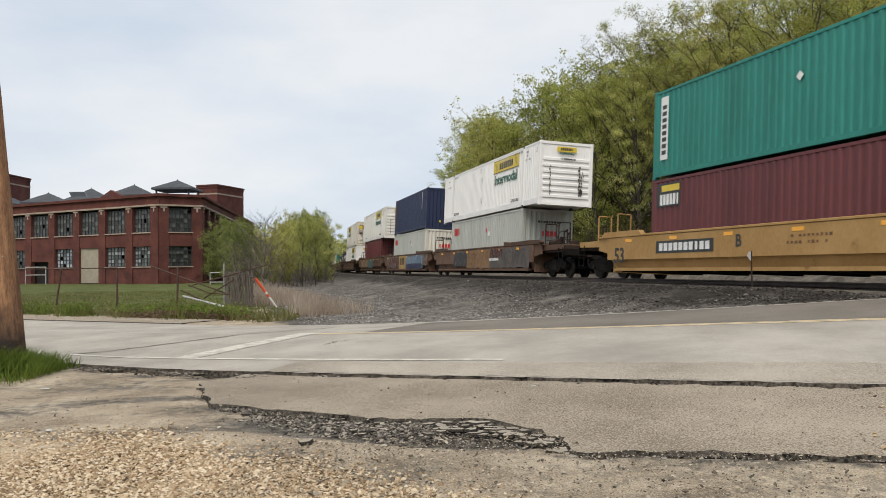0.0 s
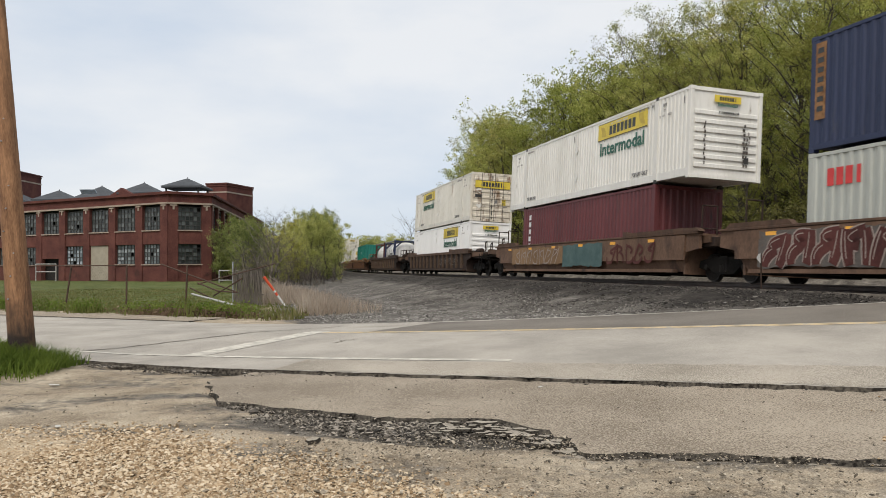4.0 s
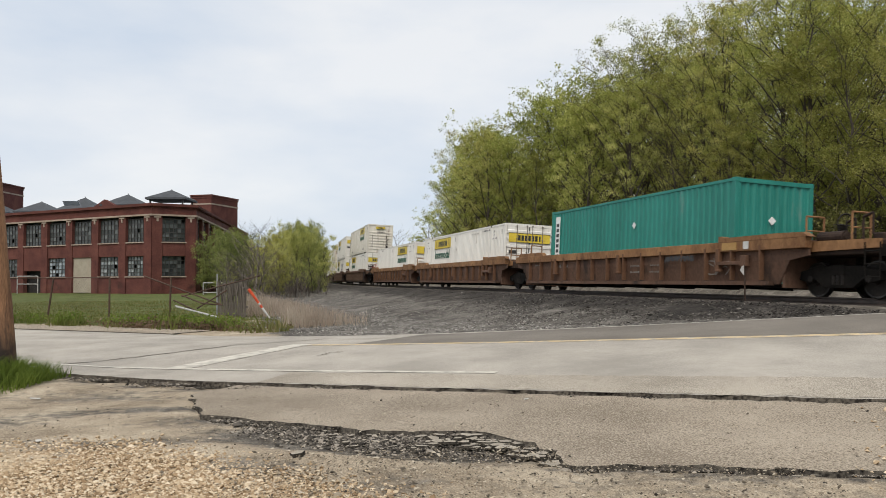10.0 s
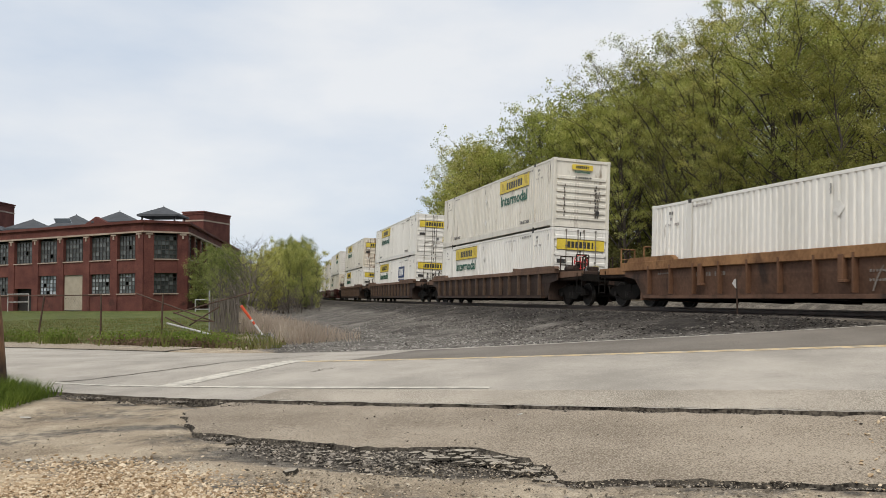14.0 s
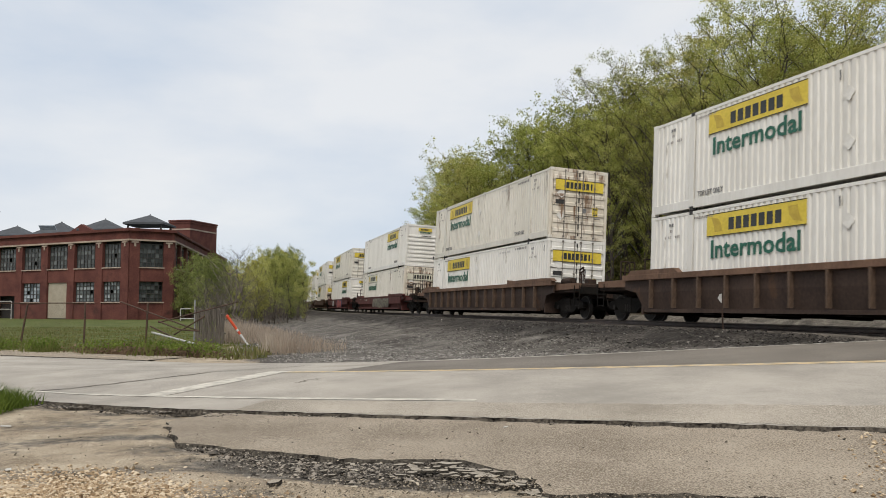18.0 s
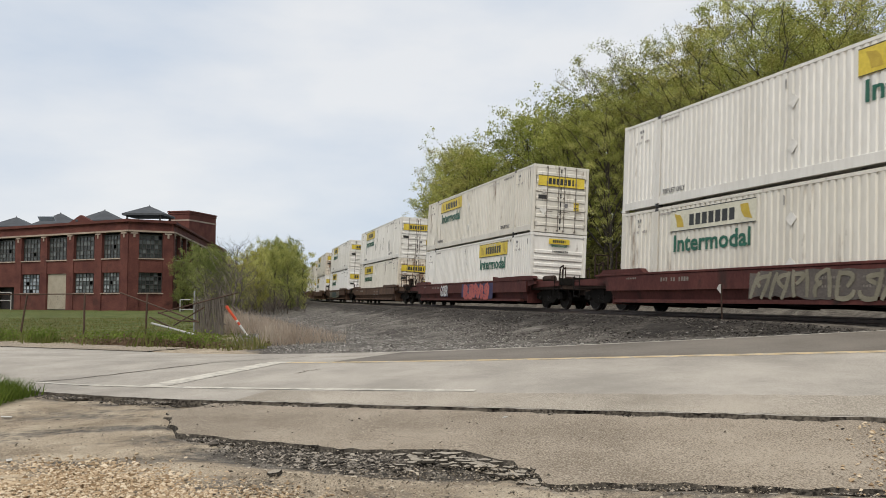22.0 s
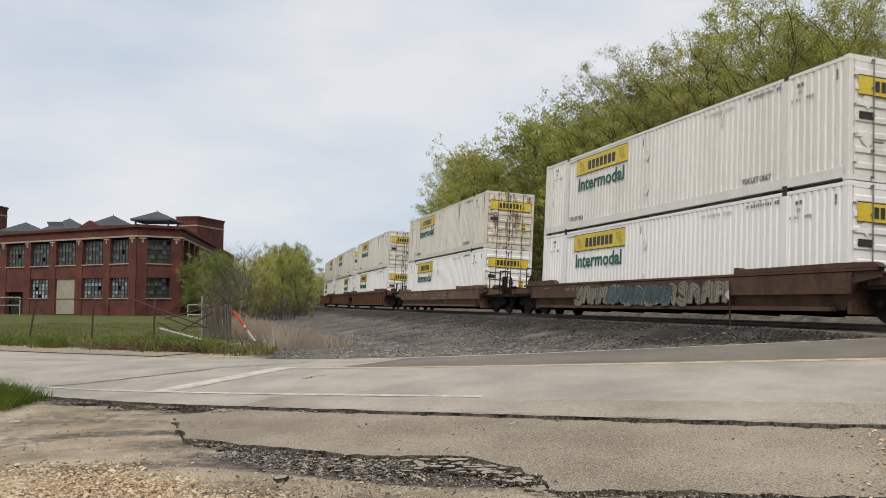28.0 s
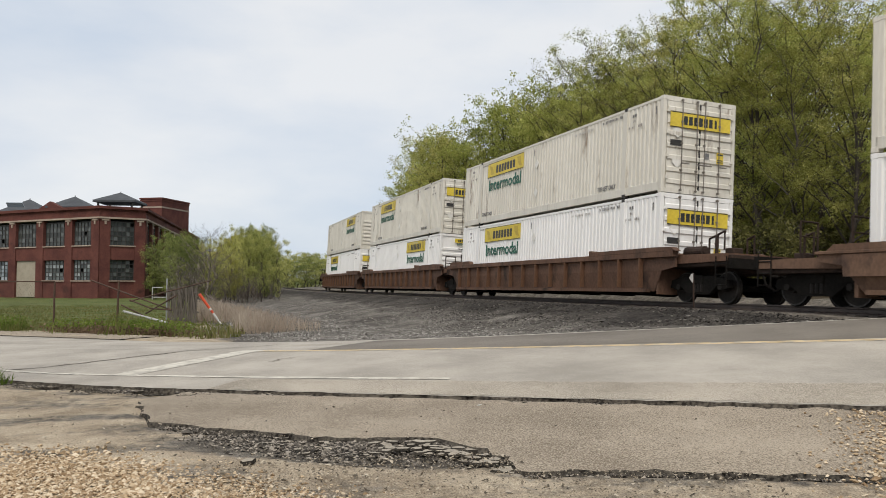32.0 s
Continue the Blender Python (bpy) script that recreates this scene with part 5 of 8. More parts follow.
def container(label, length, coat, end_coat=None, high=2.896, end="door", lift=True, group="containers"):
    """A steel container: corrugated sides and roof, rails, posts, castings, and doors or a front wall at its leading end."""
    end_coat = end_coat or coat
    c = thing("container", label, "container", group)
    h, w = length / 2, WIDE / 2
    sill_z = 0.14 if length > 14 else 0.02

    def core(bm):
        box(bm, 0, 0, high / 2 + 0.03, length - 0.16, WIDE - 0.15, high - 0.16)
    part("body", cached(("body", length, high), core, coat), None, c)

    def wall(bm):
        if length > 14:
            corrugated(bm, -h + 0.16, h - 0.16, 0.16 + sill_z, high - 0.11, -w + 0.006, 0.034, 0.225, (0.46, 0.60, 0.88))
        else:
            corrugated(bm, -h + 0.16, h - 0.16, 0.16 + sill_z, high - 0.11, -w + 0.006, 0.034)
    for turn in (0, 180):
        ob = part("side_panel", cached(("side_panel", length, high), wall, coat), None, c)
        ob.matrix_basis = pose(0, 0, 0, 0, 0, turn)

    def roof(bm):
        corrugated(bm, -h + 0.1, h - 0.1, -w + 0.06, w - 0.06, -high + 0.012, 0.02)
        bmesh.ops.rotate(bm, verts=bm.verts, cent=(0, 0, 0), matrix=Matrix.Rotation(radians(-90), 3, "X"))
    part("roof", cached(("roof", length, high), roof, coat), None, c)

    def rail(zc, t):
        def build(bm):
            box(bm, 0, 0, 0, length - 0.2, 0.06, t)
            chamfered(bm, 0.008)
        return build
    for y in (-w + 0.03, w - 0.03):
        part("top_rail", cached(("top_rail", length), rail(0, 0.09), coat), None, c).matrix_basis = pose(0, y, high - 0.065)
        part("bottom_rail", cached(("bottom_rail", length), rail(0, 0.12 + sill_z), coat), None, c).matrix_basis = pose(0, y, 0.125 + sill_z / 2)

    def post(bm):
        box(bm, 0, 0, high / 2, 0.17, 0.13, high - 0.22)
        chamfered(bm, 0.01)

    def casting(bm):
        box(bm, 0, 0, 0, 0.18, 0.165, 0.12)
        chamfered(bm, 0.008)
    spots = [-h + 0.085, h - 0.085]
    for x in spots:
        for y in (-w + 0.065, w - 0.065):
            part("corner_post", cached(("corner_post", high), post, end_coat if x > 0 else coat), None, c).matrix_basis = pose(x, y, 0)
    for x in spots + ([-6.05, 6.05] if length > 14 and lift else []):
        for y in (-w + 0.078, w - 0.078):
            for z in (0.06, high - 0.06):
                part("casting", cached(("casting",), casting, M_gap if abs(x) < h - 1 else coat), None, c).matrix_basis = pose(x, y, z)
    if length > 14 and lift:
        def lift_post(bm):
            box(bm, 0, 0, high / 2, 0.22, 0.03, high - 0.24)
        for x in (-6.05, 6.05):
            for y in (-w - 0.004, w + 0.004):
                part("lift_post", cached(("lift_post", high), lift_post, coat), None, c).matrix_basis = pose(x, y, 0)
    if end == "door":
        def leaf(bm):
            half = (high - 0.30) / 2
            line = [(-0.025, half), (-0.025, -half), (0.025, -half)]
            for k in range(7):
                z = -high / 2 + 0.34 + k * (high - 0.66) / 6.2
                line += [(0.025, z - 0.085), (0.06, z - 0.055), (0.06, z + 0.055), (0.025, z + 0.085)]
            slab(bm, line + [(0.025, half)], -0.565, 0.565)

        def rods(bm):
            bar(bm, (0, 0, -high / 2 + 0.06), (0, 0, high / 2 - 0.06), 0.016, None, 8)
            for z in (-high / 2 + 0.10, high / 2 - 0.10, -0.75, 0.05, 0.7):
                box(bm, -0.02, 0, z, 0.05, 0.07, 0.05)
            box(bm, 0.02, 0.12, -0.55, 0.02, 0.28, 0.035)

        def hinge(bm):
            box(bm, 0, 0, 0, 0.06, 0.10, 0.08)
        for sgn in (-1, 1):
            d = part("door", cached(("door", high), leaf, end_coat), None, c)
            d.matrix_basis = pose(h - 0.03, sgn * 0.578, high / 2)
            for k, y in enumerate((0.16, -0.37) if sgn > 0 else (-0.16, 0.37)):
                part("locking_rod", cached(("locking_rod", high), rods, M_rod), None, d, "vertical locking rod").matrix_basis = pose(0.102, y - 0.07 * sgn, 0)
            for z in (-1.0, -0.35, 0.35, 1.0):
                part("hinge", cached(("hinge",), hinge, end_coat), None, d).matrix_basis = pose(0.05, sgn * 0.56, z)

        def sill(bm):
            box(bm, 0, 0, 0, 0.12, WIDE - 0.3, 0.14)
        for z in (0.08, high - 0.07):
            part("door_beam", cached(("door_beam",), sill, end_coat), None, c).matrix_basis = pose(h - 0.06, 0, z)

        def seal(bm):
            box(bm, 0, 0, 0, 0.03, 0.05, high - 0.3)
        part("door_seal", cached(("door_seal", high), seal, M_gap), None, c).matrix_basis = pose(h, 0, high / 2)
    elif end == "front":
        def plain(bm):
            box(bm, 0, 0, high / 2, 0.06, WIDE - 0.24, high - 0.22)

        def ridge(bm):
            box(bm, 0.02, 0, 0, 0.07, WIDE - 0.36, 0.15)
            chamfered(bm, 0.02)
        fw = part("front_wall", cached(("front_wall", high), plain, end_coat), None, c)
        fw.matrix_basis = pose(h - 0.08, 0, 0)
        for k in range(7):
            part("ridge", cached(("ridge",), ridge, end_coat), None, fw).matrix_basis = pose(0.025, 0, 0.42 + k * (high - 0.95) / 7.0)

        def beam(bm):
            box(bm, 0, 0, 0, 0.1, WIDE - 0.28, 0.12)
        for z in (0.08, high - 0.07):
            part("end_beam", cached(("end_beam",), beam, end_coat), None, c).matrix_basis = pose(h - 0.06, 0, z)
    else:
        def endwall(bm):
            corrugated(bm, -w + 0.12, w - 0.12, 0.14, high - 0.1, 0, 0.045, 0.25)
            bmesh.ops.rotate(bm, verts=bm.verts, cent=(0, 0, 0), matrix=Matrix.Rotation(radians(90), 3, "Z"))
        part("end_wall", cached(("end_wall", high), endwall, end_coat), None, c).matrix_basis = pose(h - 0.02, 0, 0)

        def beam2(bm):
            box(bm, 0, 0, 0, 0.1, WIDE - 0.28, 0.12)
        for z in (0.08, high - 0.07):
            part("end_beam", cached(("end_beam2",), beam2, end_coat), None, c).matrix_basis = pose(h - 0.05, 0, z)
    return c


def intermodal(label, coat, end="door", end_coat=None, extras=(), sign=None, word=None):
    """A white 53-foot domestic container: yellow panel with dark bars and the word below it near its front end."""
    c = container(label, 16.154, coat, end_coat, end=end)
    sign, word = sign or M_sign, word or M_green
    w, h = WIDE / 2 + 0.006, 8.077
    sx = -3.42 if end == "door" else 3.55
    seed = 3
    for side, y in (("near", -w), ("far", w)):
        flat(c, "sign_panel", sx, y, 2.38, 3.75, 0.64, sign, side, "yellow company panel")
        for dz in (-0.305, 0.305):
            flat(c, "sign_border", sx, y * 1.003, 2.38 + dz, 3.75, 0.022, M_ink, side)
        ob = part("lettering", lettering("Intermodal", 0.86, word), None, c, "green lettering Intermodal")
        ob.matrix_basis = upright(sx, y * 1.003, 1.68, side) @ Matrix.Diagonal((0.90, 0.80, 1, 1))
    y = -w
    block_word(c, "sign_bar", sx + 0.05, y * 1.004, 2.36, 2.06, 0.33, 7, M_ink, "near", "dark bar on the yellow panel", seed)

    def wedge(bm):
        slab(bm, ((-0.20, -0.20), (0.12, -0.20), (0.06, 0.02), (-0.06, 0.16), (-0.36, 0.22), (-0.26, 0.02)), -0.002, 0.002)
    for dx, turn in ((-1.32, 0), (1.38, 180)):
        part("sign_motif", cached(("sign_motif",), wedge, M_motif), None, c, "ochre wedge beside the bars").matrix_basis = pose(sx + dx, y * 1.0045, 2.38, 0, turn, 0)
    for x in (-5.2, 5.0):
        ob = part("small_lettering", lettering("TOP LIFT ONLY", 0.20, M_stencil), None, c, "small stencilled lettering")
        ob.matrix_basis = upright(x, y * 1.002, 0.44, "near") @ Matrix.Diagonal((0.8, 1, 1, 1))
    stencil(c, 5.25, y * 1.002, 2.66, 1.25, 0.10, 14, M_stencil, "near", 2)
    stencil(c, 3.35, y * 1.002, 2.60, 1.35, 0.09, 14, M_faint, "near", 3)
    stencil(c, -5.45, y * 1.002, 2.66, 0.9, 0.08, 12, M_faded, "near", 4)
    for x in (-7.0, 6.55):
        stencil(c, x, y * 1.002, 2.56, 0.26, 0.10, 2, M_stencil, "near", 5)
        stencil(c, x, y * 1.002, 2.38, 0.14, 0.10, 2, M_faded, "near", 6)
        stencil(c, x + 0.1, y * 1.002, 2.20, 0.85, 0.09, 10, M_faded, "near", 7)
    for z in (2.02, 0.9):
        placard(c, -0.3, y * 1.002, z, 0.25, "near")
    flat(c, "dash_mark", -0.55, y * 1.002, 2.50, 0.035, 0.24, M_stencil, "near", "thin dark dash")
    flat(c, "dash_mark", 7.72, y * 1.002, 2.50, 0.05, 0.24, M_stencil, "near", "thin dark dash")
    e = h + 0.045
    if end == "door":
        flat(c, "end_sign", h + 0.037, 0, 2.20, 2.15, 0.46, sign, "end", "yellow company panel across both doors")
        block_word(c, "end_bar", h + 0.043, 0.0, 2.20, 1.25, 0.26, 7, M_ink, "end", "", 4)
        for dz in (-0.2, 0.2):
            flat(c, "sign_border", h + 0.041, 0, 2.20 + dz * 1.1, 2.15, 0.016, M_ink, "end")
        flat(c, "data_plate", e, 0.72, 1.18, 0.24, 0.34, M_sign, "end", "small yellow caution plate")
        for z in (1.29, 1.12, 1.06):
            flat(c, "plate_bar", e + 0.006, 0.72, z, 0.19, 0.05 if z > 1.2 else 0.03, M_ink, "end")
        flat(c, "data_plate", e, 0.25, 1.20, 0.15, 0.18, M_stencil, "end")
        flat(c, "vent_plate", e, -0.85, 1.50, 0.42, 0.17, M_gap, "end")
        for z in (1.85, 0.95):
            placard(c, e - 0.02, -0.80, z, 0.27, "end")
    else:
        flat(c, "end_sign", h + 0.03, 0.0, 2.55, 0.95, 0.22, sign, "end", "small yellow company panel")
        block_word(c, "end_bar", h + 0.036, 0.0, 2.55, 0.62, 0.12, 7, M_ink, "end", "", 4)
        block_word(c, "number_bar", h + 0.03, 0.05, 2.12, 0.75, 0.07, 9, M_ink, "end", "", 6)
        ob = part("lettering", lettering("Intermodal", 0.16, word), None, c)
        ob.matrix_basis = upright(h + 0.03, 0.0, 2.36, "end")
        flat(c, "data_plate", h + 0.03, 0.72, 0.66, 0.16, 0.20, M_gap, "end")
    for kind in extras:
        if kind == "streaks":
            rnd = random.Random(9)
            for k in range(7):
                flat(c, "stain", rnd.uniform(-7, 6), -w * 1.001, rnd.uniform(1.0, 1.7), 0.10, rnd.uniform(0.5, 1.1), M_grime, "near", "long dark scrape")
        if kind == "rust_end":
            rnd = random.Random(len(label))
            for k in range(7):
                yy, ztop, tall, wd = rnd.choice((-0.72, -0.5, -0.28, 0.26, 0.48, 0.74)) + rnd.gauss(0, 0.05), rnd.choice((1.95, 1.5, 2.6)) - rnd.uniform(0, 0.15), rnd.uniform(0.25, 0.7), rnd.uniform(0.02, 0.055)
                bm = bmesh.new()
                slab(bm, ((yy - wd, ztop), (yy - wd * 0.7, ztop - tall * 0.5), (yy - wd * 0.2, ztop - tall), (yy + wd * 0.25, ztop - tall * 0.9), (yy + wd * 0.6, ztop - tall * 0.4), (yy + wd, ztop)), -0.002, 0.002)
                ob = part("rust_streak", bm, M_rust_soft, c, "brown rust streak down the door")
                ob.matrix_basis = pose(h + 0.034 + 0.0008 * k, 0, 0, 0, 0, 90)
        if kind == "blackened":
            for y, z, tall, wd in ((-0.78, 1.25, 1.5, 0.06), (0.64, 1.25, 1.5, 0.10), (0.74, 1.05, 1.1, 0.08), (0.82, 1.5, 0.5, 0.04)):
                for k in range(int(tall / 0.14)):
                    flat(c, "stain", h + 0.019, y + 0.02 * math.sin(k * 2.2), z - tall / 2 + 0.14 * k, wd * (0.6 + 0.4 * math.sin(k * 1.7) ** 2), 0.10, M_soot, "end", "black soot streak")
        if kind == "blue_panel":
            flat(c, "advert_panel", 3.6, -w * 1.001, 1.85, 2.1, 0.82, M_blue, "near", "dark blue company panel")
            block_word(c, "advert_bar", 3.6, -w * 1.006, 1.85, 1.4, 0.5, 5, M_plate, "near", "white bars on the blue panel", 8)
            flat(c, "stencil_bar", 3.6, -w * 1.002, 1.28, 2.0, 0.10, M_blue, "near")
        if kind == "broad_sign":
            flat(c, "end_sign", h + 0.045, 0.0, 2.30, 2.2, 0.52, sign, "end", "broad yellow company panel on the front wall")
            block_word(c, "end_bar", h + 0.051, 0.0, 2.30, 1.25, 0.28, 7, M_ink, "end", "", 4)
        if kind == "red_patch":
            flat(c, "data_plate", e + 0.004, -0.85, 0.72, 0.42, 0.24, M_red, "end", "red placard")
    return c


M_rust_soft = surface("rust_stain", (0.12, 0.065, 0.035), (0.30, 0.20, 0.125), 4, 0.9, 0.1, 22, grainy=1.2)
M_grime = surface("grey_scrape", (0.17, 0.165, 0.155), (0.33, 0.32, 0.30), 2, 0.9, 0.0)


# ---- train: well cars ----
def rusty(name, c1, c2, rust=(0.10, 0.045, 0.022), amount=0.35):
    return surface(name, c1, c2, 0.8, 0.75, 0.2, 16, spots=rust, amount=amount, spot_scale=1.1, stretch=(1, 1, 0.6), shine=0.25)


R_brown = rusty("well_dark_brown", (0.028, 0.018, 0.014), (0.066, 0.042, 0.031), (0.10, 0.052, 0.028), 0.26)
R_rust = rusty("well_rust", (0.070, 0.038, 0.025), (0.150, 0.083, 0.053), (0.042, 0.027, 0.020), 0.40)
R_orange = rusty("well_orange_chord", (0.13, 0.062, 0.027), (0.31, 0.168, 0.076), (0.085, 0.04, 0.02), 0.36)
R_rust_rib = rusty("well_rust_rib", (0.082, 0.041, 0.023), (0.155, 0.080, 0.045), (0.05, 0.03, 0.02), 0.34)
# paler than the side plates: worn edges, plus the light they catch, as colour
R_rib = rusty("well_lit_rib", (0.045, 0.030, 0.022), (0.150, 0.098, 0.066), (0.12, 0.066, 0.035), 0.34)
R_tan = rusty("well_yellow", (0.305, 0.178, 0.062), (0.405, 0.25, 0.10), (0.16, 0.085, 0.035), 0.15)
R_smooth = rusty("well_smooth_brown", (0.056, 0.032, 0.021), (0.118, 0.068, 0.043), (0.04, 0.024, 0.017), 0.36)
R_maroon = rusty("well_maroon", (0.052, 0.015, 0.013), (0.105, 0.034, 0.028), (0.036, 0.018, 0.014), 0.3)
R_black = surface("underframe_black", (0.004, 0.0035, 0.003), (0.014, 0.012, 0.010), 3, 0.85, 0.3, 20, shine=0.12)
R_sooty = surface("sooty_brown_steel", (0.016, 0.011, 0.009), (0.05, 0.032, 0.024), 2, 0.85, 0.3, 18, shine=0.2)
R_wheel = surface("wheel_steel", (0.008, 0.007, 0.006), (0.024, 0.02, 0.017), 4, 0.75, 0.1, 20, shine=0.2)
R_tread = surface("worn_tread", (0.02, 0.018, 0.016), (0.07, 0.065, 0.06), 4, 0.45, 0.02, 20, metal=0.6)
M_amber = surface("amber_reflector", (0.75, 0.33, 0.02), (0.85, 0.42, 0.04), 3, 0.3, 0.0)


rolling = []


def truck(car, x):
    """A two-axle truck: bolster with side frames, springs, axles and wheels."""
    def bolster(bm):
        box(bm, 0, 0, 0.62, 0.42, 2.2, 0.26)
        box(bm, 0, 0, 0.86, 0.5, 0.7, 0.24)
        chamfered(bm, 0.02)
    t = part("truck", cached(("truck",), bolster, R_black), None, car, "black two-axle truck")
    t.matrix_basis = pose(x, 0, 0)

    def frame_side(bm):
        slab(bm, ((-1.25, 0.40), (-1.20, 0.60), (-0.62, 0.72), (0.62, 0.72), (1.20, 0.60), (1.25, 0.40), (0.98, 0.34), (0.80, 0.46), (0.45, 0.22), (-0.45, 0.22), (-0.80, 0.46), (-0.98, 0.34)), -0.07, 0.07)
    for y in (-1.0, 1.0):
        f = part("side_frame", cached(("side_frame",), frame_side, R_black), None, t)
        f.matrix_basis = pose(0, y, 0)

    if "wheelset" not in cache:
        bm = bmesh.new()
        bar(bm, (0, -1.08, 0), (0, 1.08, 0), 0.085, None, 10)
        for y in (-0.76, 0.76):
            disc(bm, (0, y * 0.95, 0), (0, 1, 0), 0.455, 0.03, 28)
            disc(bm, (0, y, 0), (0, 1, 0), 0.13, 0.30, 14)
            disc(bm, (0, y, 0), (0, 1, 0), 0.385, 0.145, 24)
            for k in range(4):
                a = math.pi * k / 2
                disc(bm, (0.27 * math.cos(a), y, 0.27 * math.sin(a)), (0, 1, 0), 0.03, 0.155, 8)
        cut = len(bm.faces)
        for y in (-0.76, 0.76):
            disc(bm, (0, y, 0), (0, 1, 0), 0.42, 0.125, 28)
        bm.faces.ensure_lookup_table()
        for f in bm.faces[cut:]:
            f.material_index = 1
        me = data_of("wheelset", bm, R_wheel)
        me.materials.append(R_tread)
        cache["wheelset"] = me
    for ax in (-0.89, 0.89):
        ws = part("wheelset", cache["wheelset"], None, t, "axle with two worn steel wheels")
        ws.matrix_basis = pose(ax, 0, 0.42)
        rolling.append((ws, ax))

    def spring(bm):
        for k in (-0.14, 0, 0.14):
            bar(bm, (k, 0, 0.28), (k, 0, 0.52), 0.055, None, 8)
    for y in (-0.97, 0.97):
        part("spring", cached(("spring",), spring, R_wheel), None, t).matrix_basis = pose(0, y * 1.08, 0)
    return t


def well_car(label, style, side_mat, chord_mat, front="single", rear="single", brake=True, marks=(), deep=False, well=8.2):
    """One unit of a well car. front and rear: 'single' (a truck of its own and a coupler) or 'joint' (shares a truck with its neighbour)."""
    car = thing("well_car", label, "freight car", "train of well cars")
    top = 1.34 if style == "ribbed" else 1.40 if deep else 1.11
    bot = 0.27
    y_out = 1.50
    ends = []
    for sgn, kind in ((1, front), (-1, rear)):
        ends.append((sgn, kind, 3.05 if kind == "single" else 1.35))
    ex1, ex0 = well + ends[0][2], -(well + ends[1][2])

    def side(bm):
        lean = 0.34 if style == "smooth" else 0.16
        slab(bm, ((-well - 1.0, 0.96), (-well - 0.35, 0.86), (-well + 0.1, bot), (well - 0.1, bot), (well + 0.35, 0.86), (well + 1.0, 0.96), (well + 0.95, top), (-well - 0.95, top)), -0.05 if style == "smooth" else 0.0, 0.05)
        for v in bm.verts:
            v.co.y += lean * max(0.0, 0.80 - v.co.z)
        if style == "smooth":
            slab(bm, ((-well - 0.25, 0.62), (well + 0.25, 0.62), (well + 0.3, top - 0.02), (-well - 0.3, top - 0.02)), -0.10, -0.05)

    def chord(bm):
        tall = 0.07 if style == "smooth" else 0.27 if chord_mat is R_orange else 0.17
        box(bm, 0, 0, top + 0.06 - tall / 2, 2 * well + 2.0, 0.20, tall)
        chamfered(bm, 0.012)

    def raised(bm):
        x = 5.85 if chord_mat is R_orange else 4.6
        slab(bm, ((x, top + 0.06), (9.3, top + 0.06), (9.1, top + 0.17), (8.2, top + 0.19), (x + 0.25, top + 0.17), (x + 0.15, top + 0.22), (x, top + 0.22)), -0.11, 0.10)

    def raised_rear(bm):
        slab(bm, ((-8.9, top + 0.06), (-6.2, top + 0.06), (-6.4, top + 0.2), (-8.7, top + 0.2)), -0.10, 0.10)

    def low_chord(bm):
        box(bm, 0, 0, bot + 0.02, 2 * well - 0.6, 0.16, 0.10)

    def rib(bm):
        slab(bm, ((-0.036, bot + 0.10), (0.036, bot + 0.10), (0.052, top - 0.09), (-0.052, top - 0.09)), -0.085, 0.06)

    def key(n):
        return (n, style, deep, front, rear)
    for sgn in (-1, 1):
        s = part("side_sill", cached(key("side_sill"), side, side_mat), None, car)
        s.matrix_basis = pose(0, sgn * y_out, 0) @ Matrix.Diagonal((1, -sgn, 1, 1))
        part("top_chord", cached(key("top_chord"), chord, chord_mat), None, car).matrix_basis = pose(0, sgn * (y_out + 0.02), 0)
        part("raised_chord", cached(key("raised_chord") + (chord_mat is R_orange,), raised, chord_mat), None, car).matrix_basis = pose(0, sgn * (y_out + 0.012), 0)
        part("raised_chord", cached(key("raised_chord_rear"), raised_rear, chord_mat), None, car).matrix_basis = pose(0, sgn * (y_out + 0.012), 0)
        part("bottom_chord", cached(key("bottom_chord"), low_chord, side_mat), None, car).matrix_basis = pose(0, sgn * (y_out + 0.01), 0)
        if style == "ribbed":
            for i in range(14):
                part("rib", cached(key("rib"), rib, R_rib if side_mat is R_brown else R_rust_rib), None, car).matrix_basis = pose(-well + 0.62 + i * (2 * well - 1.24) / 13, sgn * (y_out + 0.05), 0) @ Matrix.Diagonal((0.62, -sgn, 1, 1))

    def bracket(bm):
        box(bm, 0, 0, -0.12, 0.15, 0.14, 0.56)
        box(bm, 0.03, 0, -0.43, 0.20, 0.15, 0.07)
        chamfered(bm, 0.01)

    def rack(bm):
        box(bm, 0, 0, 0, 1.25, 0.12, 0.10)
        box(bm, 0.52, 0, 0.05, 0.22, 0.15, 0.30)
        chamfered(bm, 0.01)
    if chord_mat is R_orange:
        for bx in (-4.9, 0.25, 5.85):
            part("bracket", cached(("bracket",), bracket, R_rust_rib), None, car).matrix_basis = pose(bx, -y_out - 0.09, top - 0.28)
        part("step_rack", cached(("step_rack",), rack, side_mat), None, car, "horizontal step rack below the chord").matrix_basis = pose(6.45, -y_out - 0.10, top - 0.52)

    def floor(bm):
        box(bm, 0, 0, bot - 0.02, 0.5, 2 * y_out - 0.1, 0.10)
    for i in range(7):
        part("floor_beam", cached(("floor_beam",), floor, R_black), None, car).matrix_basis = pose(-well + 0.8 + i * (2 * well - 1.6) / 6, 0, 0)
